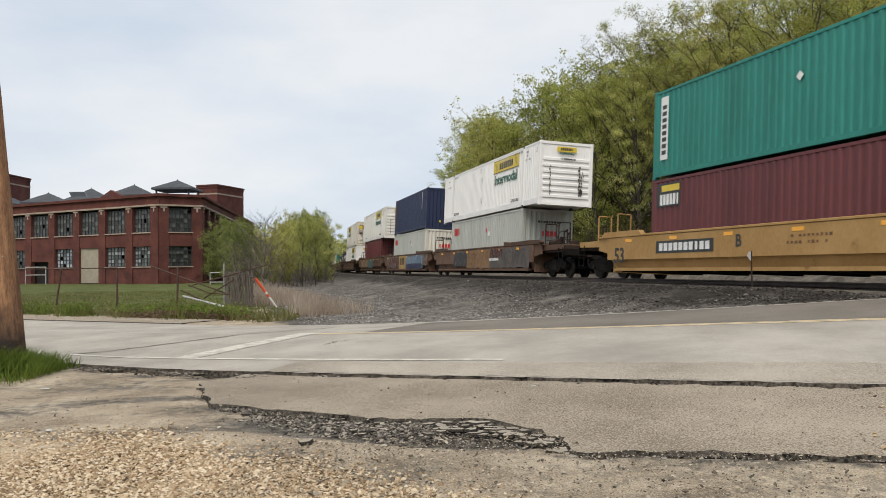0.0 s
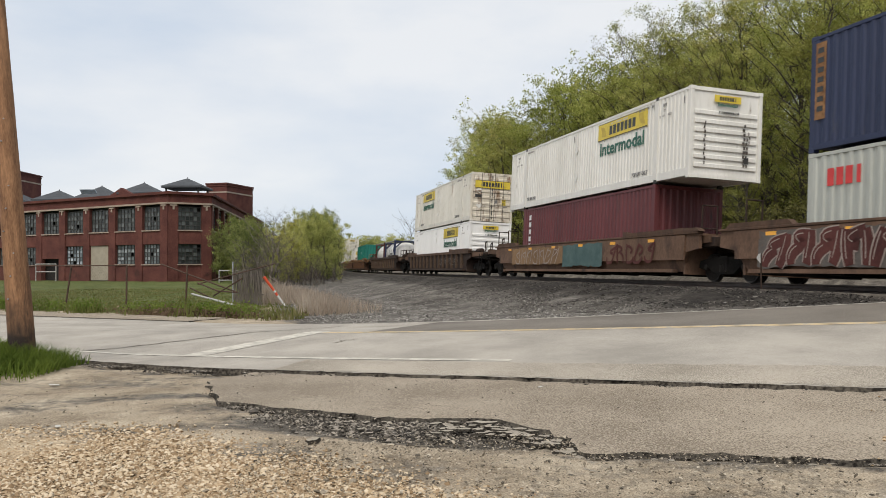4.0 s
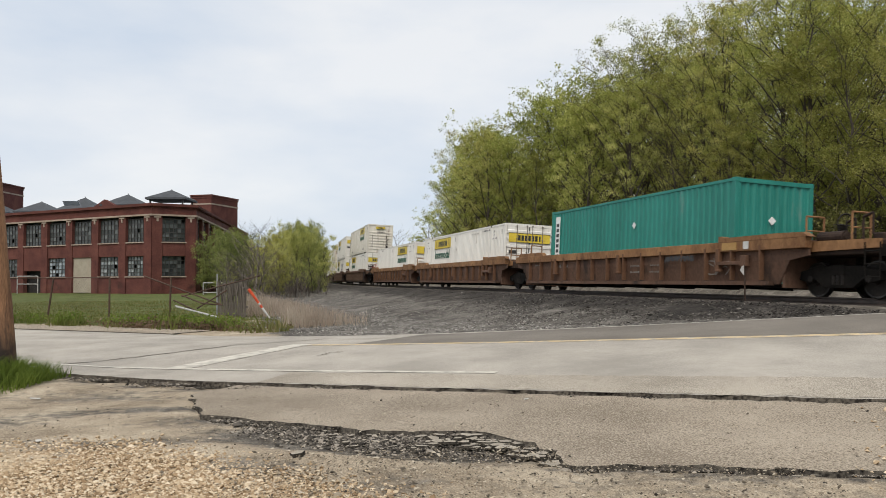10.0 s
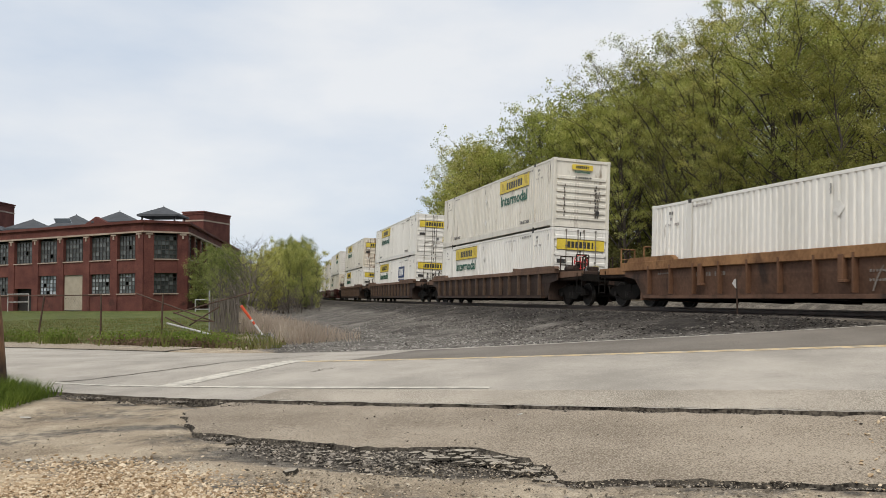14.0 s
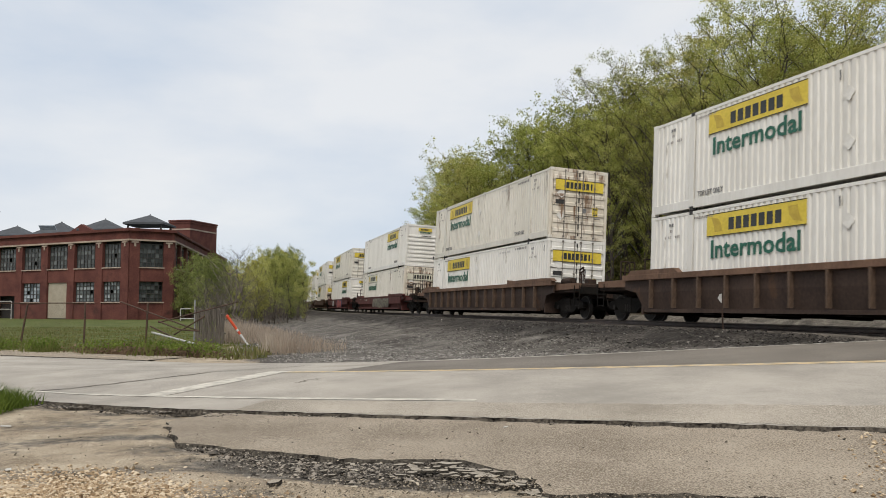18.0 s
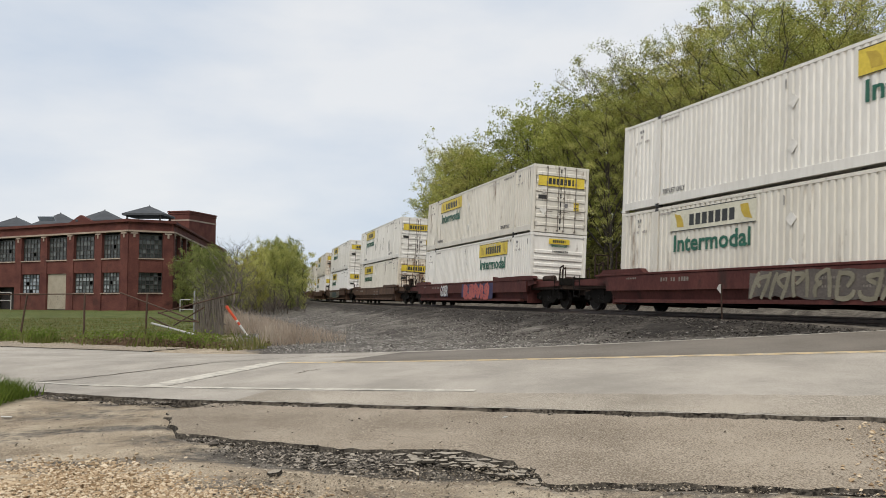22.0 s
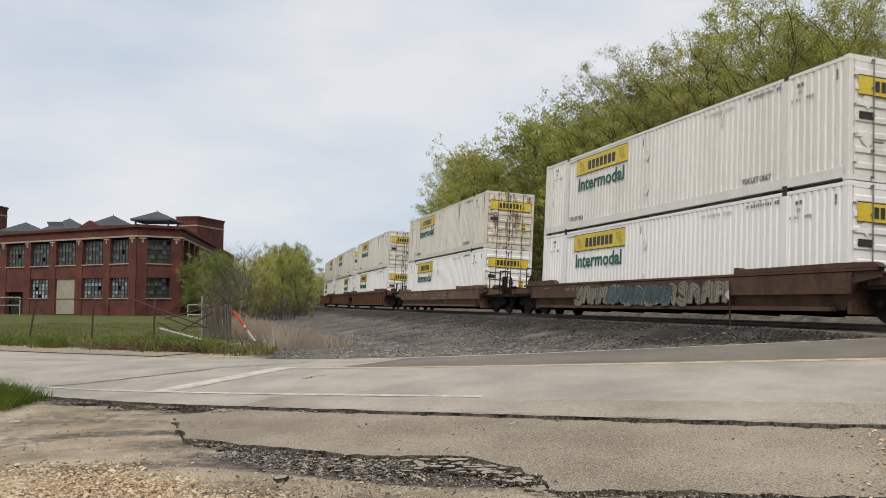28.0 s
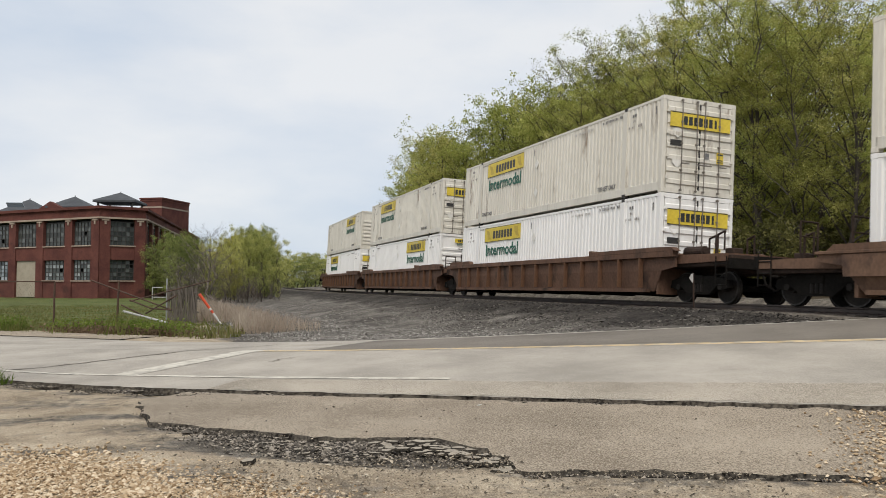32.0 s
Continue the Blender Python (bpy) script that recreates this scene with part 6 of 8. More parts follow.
    for sgn, kind, reach in ends:
        x = sgn * (well + reach / 2)

        def deck(bm, reach=reach):
            box(bm, 0, 0, top - 0.24, reach + 0.1, 2 * y_out - 0.42, 0.28)
            box(bm, 0, 0, top - 0.42, reach + 0.2, 0.7, 0.28)
            chamfered(bm, 0.012)

        def plate(bm, reach=reach):
            box(bm, 0, 0, top - 0.08, reach + 0.06, 2 * y_out - 0.5, 0.035)

        def bulkhead(bm):
            box(bm, 0, 0, (top + 0.27) / 2, 0.10, 2 * y_out - 0.15, top - 0.11)
        part("end_deck", cached(("end_deck", reach, top), deck, R_sooty), None, car).matrix_basis = pose(x, 0, 0)
        part("deck_plate", cached(("deck_plate", reach, top), plate, side_mat), None, car).matrix_basis = pose(x, 0, 0)
        part("bulkhead", cached(("bulkhead", top), bulkhead, side_mat), None, car).matrix_basis = pose(sgn * (well + 0.06), 0, 0)

        def fascia(bm, reach=reach):
            slab(bm, ((-reach / 2 + 0.5, top - 0.30), (reach / 2 - 0.1, top - 0.26), (reach / 2 - 0.1, top - 0.06), (-reach / 2 + 0.5, top - 0.04)), -0.03, 0.03)
        for sy in (-1, 1):
            part("end_fascia", cached(("end_fascia", reach, top), fascia, R_worn if side_mat is R_brown else chord_mat), None, car).matrix_basis = pose(x, sy * (y_out - 0.16), 0) @ Matrix.Diagonal((sgn, 1, 1, 1))

        reach_up = 2.3 if deep else 1.95

        def rail_bars(bm):
            for y in (-1.12, -0.6):
                bar(bm, (0, y, 1.15), (0, y, reach_up), 0.026)
            bar(bm, (0, -1.12, reach_up), (0, -0.6, reach_up), 0.026)
            bar(bm, (0, -1.12, 1.6), (0, -0.6, 1.6), 0.02)
        if brake or sgn < 0 or kind == "joint":
            part("handrail", cached(("handrail", deep), rail_bars, chord_mat if chord_mat in (R_orange, R_tan) else R_sooty), None, car).matrix_basis = pose(sgn * (well + 0.45), 0, 0)
        if kind == "single" and (brake or sgn < 0):
            part("handrail", cached(("handrail", deep), rail_bars, chord_mat if chord_mat in (R_orange, R_tan) else R_sooty), None, car).matrix_basis = pose(sgn * (well + 1.9), 0, 0)
        if kind == "single":
            def reservoir(bm):
                bar(bm, (-0.4, 0, 0), (0.4, 0, 0), 0.14, None, 14)
                bar(bm, (-0.45, 0, 0), (0.45, 0, 0), 0.09, None, 14)
            part("air_reservoir", cached(("air_reservoir",), reservoir, R_sooty), None, car, "round air tank on the end deck").matrix_basis = pose(sgn * (well + 1.15), -0.95 if sgn > 0 else 0.9, top + 0.07)

            def pipe(bm):
                bar(bm, (0, 0, top - 0.1), (0, 0, top + 0.62), 0.03, None, 6)
                bar(bm, (0, 0, top + 0.62), (0.28, 0, top + 0.70), 0.03, None, 6)
                bar(bm, (0.28, 0, top + 0.70), (0.28, 0, top + 0.2), 0.025, None, 6)
            for px, py in ((0.75, -0.2), (1.5, 0.5), (2.0, -0.9)):
                part("brake_pipe", cached(("brake_pipe", top), pipe, R_sooty), None, car, "bent brake pipe on the end deck").matrix_basis = pose(sgn * (well + px), py, -0.12)

            def box_gear(bm):
                box(bm, 0, 0, top + 0.04, 0.34, 0.34, 0.2)
                chamfered(bm, 0.03)
            part("valve_box", cached(("valve_box", top), box_gear, R_sooty), None, car).matrix_basis = pose(sgn * (well + 2.3), -0.6, 0)

        def ladder(bm):
            for k in range(3):
                bar(bm, (0, 0, 0.45 + 0.28 * k), (0.42, 0, 0.45 + 0.28 * k), 0.016)
            for q in (0, 0.42):
                bar(bm, (q, 0, 0.40), (q, 0, 1.2), 0.018)
        if kind == "single":
            truck(car, sgn * (well + 1.45))
            part("ladder", cached(("ladder",), ladder, R_black), None, car).matrix_basis = pose(sgn * (well + 2.75) - 0.2, -y_out + 0.12, 0)

            def coupler(bm):
                box(bm, 0.35, 0, 0.86, 0.9, 0.26, 0.24)
                box(bm, 0.78, 0.02, 0.86, 0.26, 0.38, 0.34)
                chamfered(bm, 0.03)
            ob = part("coupler", cached(("coupler",), coupler, R_wheel), None, car)
            ob.matrix_basis = pose(sgn * (well + reach - 0.15), 0, 0, 0, 0, 0 if sgn > 0 else 180)

            def beam(bm):
                box(bm, 0, 0, 1.02, 0.14, 2 * y_out - 0.3, 0.26)
            part("end_sill", cached(("end_sill",), beam, R_black), None, car).matrix_basis = pose(sgn * (well + reach), 0, 0)
        elif sgn > 0:
            truck(car, well + 1.55)
        if brake and sgn > 0:
            def wheel_stand(bm):
                box(bm, 0, 0, 1.45, 0.12, 0.22, 0.6)
                chamfered(bm, 0.02)

            def handwheel(bm):
                for i in range(16):
                    a, b = 2 * math.pi * i / 16, 2 * math.pi * (i + 1) / 16
                    bar(bm, (0, 0.28 * math.cos(a), 0.28 * math.sin(a)), (0, 0.28 * math.cos(b), 0.28 * math.sin(b)), 0.018, None, 4)
                for i in range(4):
                    a = math.pi * i / 2
                    bar(bm, (0, 0, 0), (0, 0.28 * math.cos(a), 0.28 * math.sin(a)), 0.014, None, 4)
            b = part("brake_stand", cached(("brake_stand",), wheel_stand, R_black), None, car)
            b.matrix_basis = pose(well + 1.0, -0.55, 0)
            part("brake_wheel", cached(("brake_wheel",), handwheel, M_red if "red brake" in label else R_wheel), None, b, "round hand brake wheel").matrix_basis = pose(0.12, 0, 1.72)

        def hose(bm):
            pts = [Vector((0, -0.3, 0.8)), Vector((0.2, -0.35, 0.5)), Vector((0.5, -0.3, 0.35)), Vector((0.75, -0.25, 0.5))]
            for a, b in zip(pts, pts[1:]):
                bar(bm, a, b, 0.03, None, 5)
        if kind == "single":
            part("air_hose", cached(("air_hose",), hose, R_black), None, car).matrix_basis = pose(sgn * (well + reach), 0, 0, 0, 0, 0 if sgn > 0 else 180)
    y = -y_out - (0.105 if style == "smooth" else 0.012)
    rnd = random.Random(len(label) * 7)
    for kind in marks:
        if kind == "53":
            ob = part("lettering", lettering("53", 0.62, M_faded), None, car, "pale figures 53")
            ob.matrix_basis = upright(-6.9, y, 0.86, "near")
        if kind == "53b":
            ob = part("lettering", lettering("53", 0.72, M_ink), None, car, "black figures 53")
            ob.matrix_basis = upright(-7.6, y, 0.74, "near")
        if kind == "number":
            flat(car, "number_board", -3.75, y, top - 0.42, 3.0, 0.38, M_ink, "near", "black number board")
            block_word(car, "number_bar", -3.75, y - 0.006, top - 0.42, 2.7, 0.24, 10, M_plate, "near", "white bars on the board", 12)
            ob = part("lettering", lettering("B", 0.46, M_ink), None, car, "black letter B")
            ob.matrix_basis = upright(-1.15, y, top - 0.36, "near")
            stencil(car, 1.4, y, top - 0.30, 1.7, 0.08, 12, M_rust, "near", 31)
            stencil(car, 1.4, y, top - 0.46, 1.7, 0.08, 12, M_rust, "near", 32)
        if kind == "stencil":
            stencil(car, -4.6, y, 0.93, 1.4, 0.13, 11, G_chalk, "near", 13)
            for k in range(4):
                stencil(car, 1.2 + (k % 2) * 1.3, y, 0.64 + 0.2 * (k // 2), 0.75, 0.06, 9, G_chalk, "near", 14 + k % 2)
            stencil(car, -6.9, y, 1.0, 0.6, 0.06, 6, G_chalk, "near", 16)
        if kind == "reflectors":
            for i in range(6):
                flat(car, "reflector", -7.0 + i * 2.7, y, top - 0.14, 0.40, 0.10, M_amber, "near", "amber reflector strip")
    return car


def scrawl(car, x0, x1, z0, z1, mats, seed, y=-1.612, tall=False, stroke=0.09):
    """Sprayed graffiti that cannot be read: rows of fat leaning strokes and bows with a rim behind them and a thin line over them."""
    rnd = random.Random(seed)
    if y < -1.6 and not tall:
        z0, z1 = 0.34 + (z0 - 0.4) * 0.75, 0.36 + (z1 - 0.4) * 0.75
    size = z1 - z0
    n = max(2, int((x1 - x0) / (0.70 * size + 0.10)))
    step = (x1 - x0) / n
    shapes = {"fill": bmesh.new(), "rim": bmesh.new(), "line": bmesh.new()}

    def ribbon_of(bm, pts, width, depth, swell=0.3):
        prev, m = None, len(pts)
        for i, p in enumerate(pts):
            d = (pts[min(i + 1, m - 1)] - pts[max(i - 1, 0)]).normalized()
            f = i / (m - 1)
            side = Vector((-d.y, d.x)) * width * (1 - swell + swell * math.sin(math.pi * (0.12 + 0.8 * f)) * 1.2)
            pair = [bm.verts.new((p.x + e * side.x, depth, min(z1 + 0.03, max(z0 - 0.03, p.y + e * side.y)))) for e in (-1, 1)]
            if prev:
                bm.faces.new((prev[0], prev[1], pair[1], pair[0]))
            prev = pair

    def bow(a, b, c):
        return [(a * (1 - t) ** 2 + b * (2 * t * (1 - t)) + c * t * t) for t in (k / 8 for k in range(9))]
    for i in range(n):
        cx, cz = x0 + (i + 0.5) * step, (z0 + z1) / 2 + rnd.uniform(-0.05, 0.05) * size
        lean, flip = rnd.uniform(-0.05, 0.30), rnd.choice((-1, 1))

        def at(u, v):
            return Vector((cx + step * (0.5 * u * flip + lean * v), cz + size * 0.42 * v))
        strokes = [bow(at(-0.6, -1), at(-0.75, 0), at(-0.55, 1)), bow(at(-0.55, rnd.uniform(0.6, 1)), at(1.2, rnd.uniform(0.1, 0.9)), at(rnd.uniform(-0.5, 0.2), rnd.uniform(-0.2, 0.1)))]
        kind = rnd.random()
        if kind < 0.4:
            strokes.append(bow(at(0.0, 0.05), at(0.9, -0.2), at(0.6, -1)))
        elif kind < 0.7:
            strokes.append(bow(at(-0.6, -0.9), at(0.6, -1.1), at(0.75, -0.35)))
        else:
            strokes.append(bow(at(0.65, 1), at(0.75, 0), at(0.55, -1)))
        off = 0.0022 * i
        wide = stroke if stroke < 0.09 else min(0.14 * size + 0.02, 0.22 * step)
        for k, pts in enumerate(strokes):
            ribbon_of(shapes["fill"], pts, wide, y - 0.0012 - off - 0.0001 * k)
            if stroke >= 0.09:
                ribbon_of(shapes["rim"], pts, wide + 0.04, y - off - 0.0001 * k)
                ribbon_of(shapes["line"], [p + Vector((-wide * 0.45, wide * 0.35)) for p in pts[1:-1]], 0.014, y - 0.0018 - off, 0.1)
    looks = {"fill": mats[0], "rim": mats[min(1, len(mats) - 1)], "line": mats[-1]}
    for k, bm in shapes.items():
        if len(bm.faces):
            tagged(part("graffiti", bm, looks[k], car, "sprayed graffiti"), kind="stuff")
        else:
            bm.free()


def patch(car, x0, x1, z0, z1, mat, seed, y=-1.6065):
    """A painted-over area with an uneven edge."""
    rnd = random.Random(seed)
    bm = bmesh.new()
    n = int((x1 - x0) / 0.25) + 2
    lo = [bm.verts.new((x0 + (x1 - x0) * i / n, y, z0 + rnd.uniform(0, 0.10))) for i in range(n + 1)]
    hi = [bm.verts.new((x0 + (x1 - x0) * i / n + rnd.uniform(-0.08, 0.08), y, z1 - rnd.uniform(0, 0.07))) for i in range(n + 1)]
    for i in range(n):
        bm.faces.new((lo[i], lo[i + 1], hi[i + 1], hi[i]))
    return part("painted_patch", bm, mat, car, "uneven painted-over patch")


def tank_container(label, frame_mat, shell_mat, banded=False):
    """A 20-foot tank container: open frame of beams, a bulged shell with bands, a walkway on top."""
    c = thing("tank_container", label, "tank container", "tank containers")
    L, H, W = 6.058, 2.591, 2.438
    bm = bmesh.new()
    n, seg = 12, 32
    prof = [(-2.75, 0.35), (-2.70, 0.75), (-2.55, 1.0), (-2.3, 1.12), (2.3, 1.12), (2.55, 1.0), (2.70, 0.75), (2.75, 0.35)]
    rings = [[bm.verts.new((x, r * math.cos(2 * math.pi * i / seg), 1.38 + r * math.sin(2 * math.pi * i / seg))) for i in range(seg)] for x, r in prof]
    for a, b in zip(rings, rings[1:]):
        for i in range(seg):
            bm.faces.new((a[i], a[(i + 1) % seg], b[(i + 1) % seg], b[i]))
    bm.faces.new(rings[0][::-1])
    bm.faces.new(rings[-1])
    tank = part("tank", bm, shell_mat, c, "white bulged tank shell")
    tank.data.shade_smooth()
    for x in (-1.7, -0.55, 0.55, 1.7) if banded else (2.2,):
        bm = bmesh.new()
        disc(bm, (x, 0, 1.38), (1, 0, 0), 1.126, 0.035, 32)
        part("band", bm, M_stencil if banded else M_faded, tank)
    for x in (-L / 2 + 0.08, L / 2 - 0.08):
        for y in (-W / 2 + 0.08, W / 2 - 0.08):
            bm = bmesh.new()
            box(bm, x, y, H / 2, 0.16, 0.16, H)
            part("frame_post", chamfered(bm, 0.015), frame_mat, c)
        for z in (0.08, H - 0.08):
            bm = bmesh.new()
            box(bm, x, 0, z, 0.14, W - 0.3, 0.14)
            part("frame_beam", bm, frame_mat, c)
        for y0, z0, y1, z1 in ((-1.15, 0.75, -0.5, 0.1), (1.15, 0.75, 0.5, 0.1), (-1.15, 1.85, -0.5, 2.5), (1.15, 1.85, 0.5, 2.5)):
            bm = bmesh.new()
            bar(bm, (x, y0, z0), (x, y1, z1), 0.06)
            part("frame_brace", bm, frame_mat, c)
    for y in (-W / 2 + 0.06, W / 2 - 0.06):
        bm = bmesh.new()
        box(bm, 0, y, 0.1, L - 0.3, 0.1, 0.14)
        part("frame_rail", bm, frame_mat, c)
        bm = bmesh.new()
        bar(bm, (-L / 2 + 0.1, y, H - 0.08), (L / 2 - 0.1, y, H - 0.08), 0.065, None, 10)
        part("top_pipe", bm, M_pipe_grey, c, "thick pale grey pipe along the top")
        for sx in (-1, 1) if banded else (-1,):
            bm = bmesh.new()
            bar(bm, (sx * (L / 2 - 0.15), y, H - 0.15), (sx * (L / 2 - 0.75), y, H - 1.0), 0.045 if banded else 0.025)
            part("frame_brace", bm, frame_mat, c)
    bm = bmesh.new()
    box(bm, 0, -0.25, H - 0.02, 5.1, 0.5, 0.03)
    part("walkway", bm, M_pipe_grey, c, "grating walkway on top")
    if banded:
        bm = bmesh.new()
        prev = None
        for k in range(25):
            a = 2 * math.pi * k / 24
            pair = [bm.verts.new((-0.35 + r * math.cos(a) * 0.85, -1.132, 1.42 + r * math.sin(a))) for r in (0.30, 0.40)]
            if prev:
                bm.faces.new((prev[0], prev[1], pair[1], pair[0]))
            prev = pair
        part("tank_mark", bm, G_bluegrey, c, "blue-grey ring on the tank")
        block_word(c, "tank_bar", 0.85, -1.134, 1.38, 1.35, 0.16, 8, M_stencil, "near", "dark bars beside the ring", 17)
        block_word(c, "tank_bar", 2.72, 0.1, 1.75, 0.8, 0.14, 5, M_stencil, "end", "dark bars on the tank's end", 18)
    marks = ((1.9, 1.72, 0.45), (1.9, 1.60, 0.5), (1.9, 1.48, 0.4)) if banded else ((-1.7, 1.75, 0.8), (-1.7, 1.55, 0.7), (-1.7, 1.42, 0.7), (1.3, 1.72, 0.5), (1.3, 1.4, 0.4))
    for k, (x, z, wd) in enumerate(marks):
        stencil(c, x, -1.132, z, wd, 0.07, 9, M_faded, "near", 20 + k)
    return c


M_pipe_grey = surface("weathered_grey_pipe", (0.16, 0.15, 0.13), (0.36, 0.345, 0.31), 4, 0.8, 0.2, 20)
P_tank = paint("streaked_tank_white", (0.50, 0.49, 0.47), (0.70, 0.69, 0.67), (0.25, 0.23, 0.20), 0.42)


# ---- train: the consist, front to rear. At is the place of each car's middle at the start ----
moving = []


def ride(ob, at, x=0.0, z=0.0):
    moving.append((ob, at, x, z))


def advance(t):
    """How far the train has gone after t seconds; it slows down a little on the way."""
    u = t / 32.0
    return 398.1467 * u + 6.5471 * u ** 2 + 59.9309 * u ** 3 - 202.1661 * u ** 4 + 110.3391 * u ** 5


def load(at, lower, upper=None, z=0.30, x_low=0.0, x_up=0.0):
    ride(lower, at, x_low, z)
    if upper is not None:
        ride(upper, at, x_up, z + 2.896 + 0.012)


G_navy = surface("graffiti_navy", (0.02, 0.02, 0.06), (0.05, 0.04, 0.10), 2, 0.7, 0.0)
G_pink = surface("graffiti_pink", (0.30, 0.062, 0.054), (0.44, 0.115, 0.092), 2, 0.7, 0.0)
G_blue = surface("graffiti_blue", (0.06, 0.11, 0.17), (0.15, 0.225, 0.30), 2, 0.7, 0.0)
G_pale = surface("graffiti_pale", (0.42, 0.42, 0.40), (0.6, 0.6, 0.57), 2, 0.7, 0.0)
G_dark = surface("graffiti_dark", (0.02, 0.02, 0.022), (0.05, 0.048, 0.05), 2, 0.7, 0.0)
G_grey = surface("graffiti_grey", (0.05, 0.042, 0.036), (0.125, 0.105, 0.09), 1.2, 0.7, 0.05, 20, spots=(0.15, 0.075, 0.04), amount=0.3)
G_bluegrey = surface("graffiti_bluegrey", (0.10, 0.125, 0.14), (0.19, 0.22, 0.235), 1.2, 0.7, 0.05, 20)
G_washed = surface("graffiti_pinkish", (0.22, 0.17, 0.145), (0.34, 0.28, 0.24), 2, 0.7, 0.0)
G_chalk = surface("chalk_marks", (0.13, 0.112, 0.095), (0.23, 0.205, 0.178), 3, 0.8, 0.0)
R_yellow = rusty("well_yellow_patch", (0.30, 0.185, 0.06), (0.40, 0.26, 0.09), (0.2, 0.1, 0.04), 0.2)
R_tanbrown = rusty("well_tan_patch", (0.17, 0.10, 0.05), (0.27, 0.165, 0.085), (0.12, 0.06, 0.03), 0.3)
R_worn = rusty("well_worn_brown", (0.092, 0.053, 0.034), (0.175, 0.104, 0.068), (0.055, 0.034, 0.026), 0.36)
G_teal = surface("graffiti_teal", (0.03, 0.07, 0.07), (0.08, 0.13, 0.12), 2, 0.7, 0.0)
G_thin = surface("graffiti_mustard", (0.24, 0.21, 0.05), (0.36, 0.32, 0.08), 2, 0.7, 0.0)
G_olive = surface("graffiti_olive", (0.14, 0.125, 0.085), (0.235, 0.215, 0.155), 2, 0.7, 0.0)


def build_train():
    # yellow car with teal over maroon
    a = 8.21
    car = well_car("yellow smooth-sided well car with a black number board", "smooth", R_tan, R_tan, "joint", "single", True, ("number", "53b", "reflectors"), deep=True)
    ride(car, a)
    lo = container("maroon 40-foot corrugated container with a small black and white panel", 12.192, P_maroon, lift=False, end="wall")
    flat(lo, "sign_panel", -5.1, -1.302, 2.35, 1.35, 0.75, M_ink, "near", "black company panel")
    flat(lo, "sign_bar", -5.0, -1.308, 2.56, 1.0, 0.20, M_sign, "near")
    block_word(lo, "sign_bar", -5.05, -1.308, 2.2, 1.1, 0.34, 6, M_plate, "near", "white bars", 21)
    up = container("teal 40-foot corrugated container with a white vertical name strip", 12.192, P_teal, lift=False, end="wall")
    teal_marks(up)
    load(a, lo, up, z=0.32)

    a = -15.64
    car = well_car("brown smooth-sided well car covered in graffiti", "smooth", R_worn, R_smooth, "single", "joint", True, ("reflectors",), deep=True)
    patch(car, -4.4, -1.6, 0.45, 1.33, G_grey, 61)
    patch(car, -1.6, 2.4, 0.32, 1.36, R_tanbrown, 62)
    patch(car, 2.4, 8.0, 0.32, 1.36, G_grey, 63)
    scrawl(car, -4.2, -1.5, 0.45, 1.33, (G_dark,), 1, tall=True)
    scrawl(car, -1.2, 2.3, 0.40, 1.34, (R_maroon,), 2, tall=True, stroke=0.015)
    scrawl(car, 2.5, 4.4, 0.90, 1.34, (R_maroon, G_pale), 3, tall=True, stroke=0.05)
    scrawl(car, 4.2, 7.8, 0.40, 1.34, (G_dark,), 4, tall=True, stroke=0.02)
    block_word(car, "number_bar", 3.1, -1.624, 0.80, 1.5, 0.12, 9, M_plate, "near", "white stencilled bar", 14)
    ride(car, a)
    lo = grey_box()
    up = intermodal("white 53-foot container overhanging a grey one, ribbed front wall", P_clean, "front", extras=("blackened",))
    load(a, lo, up)

    a = -34.95
    car = well_car("brown and yellow smooth-sided well car with blue graffiti", "smooth", R_worn, R_smooth, "joint", "joint", False, ("reflectors",), deep=True)
    patch(car, -7.5, -1.8, 0.34, 1.34, G_grey, 69)
    scrawl(car, -7.2, -1.9, 0.36, 1.34, (R_maroon, G_washed), 14, tall=True)
    flat(car, "yellow_patch", -0.45, -1.607, 0.86, 2.6, 1.0, R_yellow, "near", "yellow painted panel")
    block_word(car, "sign_bar", -0.45, -1.614, 0.94, 1.8, 0.52, 3, R_smooth, "near", "brown bars on the yellow panel", 31)
    patch(car, 0.9, 7.0, 0.32, 1.34, G_bluegrey, 64)
    scrawl(car, 1.0, 6.9, 0.36, 1.34, (G_blue, G_dark, G_pale), 5, tall=True, stroke=0.15)
    scrawl(car, 1.3, 6.7, 0.32, 0.78, (G_navy,), 15, y=-1.646, tall=True, stroke=0.06)
    scrawl(car, 6.9, 8.3, 0.5, 1.3, (G_washed,), 6, tall=True, stroke=0.03)
    ride(car, a)
    lo = grey_box(cream_end=True)
    up = container("navy blue 40-foot corrugated container with an orange name strip", 12.192, P_navy, lift=False, end="wall")
    flat(up, "name_strip", -5.75, -1.302, 1.75, 0.34, 1.9, R_orange, "near", "orange vertical name strip")
    for k in range(7):
        flat(up, "name_bar", -5.75, -1.308, 2.5 - k * 0.24, 0.20, 0.13, M_ink, "near")
    for y, z in ((0.3, 2.0), (-0.3, 0.55)):
        flat(up, "label", 6.12, y, z, 0.13, 0.16, M_sign, "end", "small yellow label")
    flat(up, "number_bar", 6.12, 0.85, 1.9, 0.07, 1.5, M_plate, "end")
    flat(up, "number_bar", 4.6, -1.303, 2.1, 0.07, 1.2, M_plate, "near")
    load(a, lo, up)

    a = -54.33
    car = well_car("brown smooth-sided well car with faded graffiti", "smooth", R_worn, R_smooth, "joint", "single", False, ("reflectors",), deep=True)
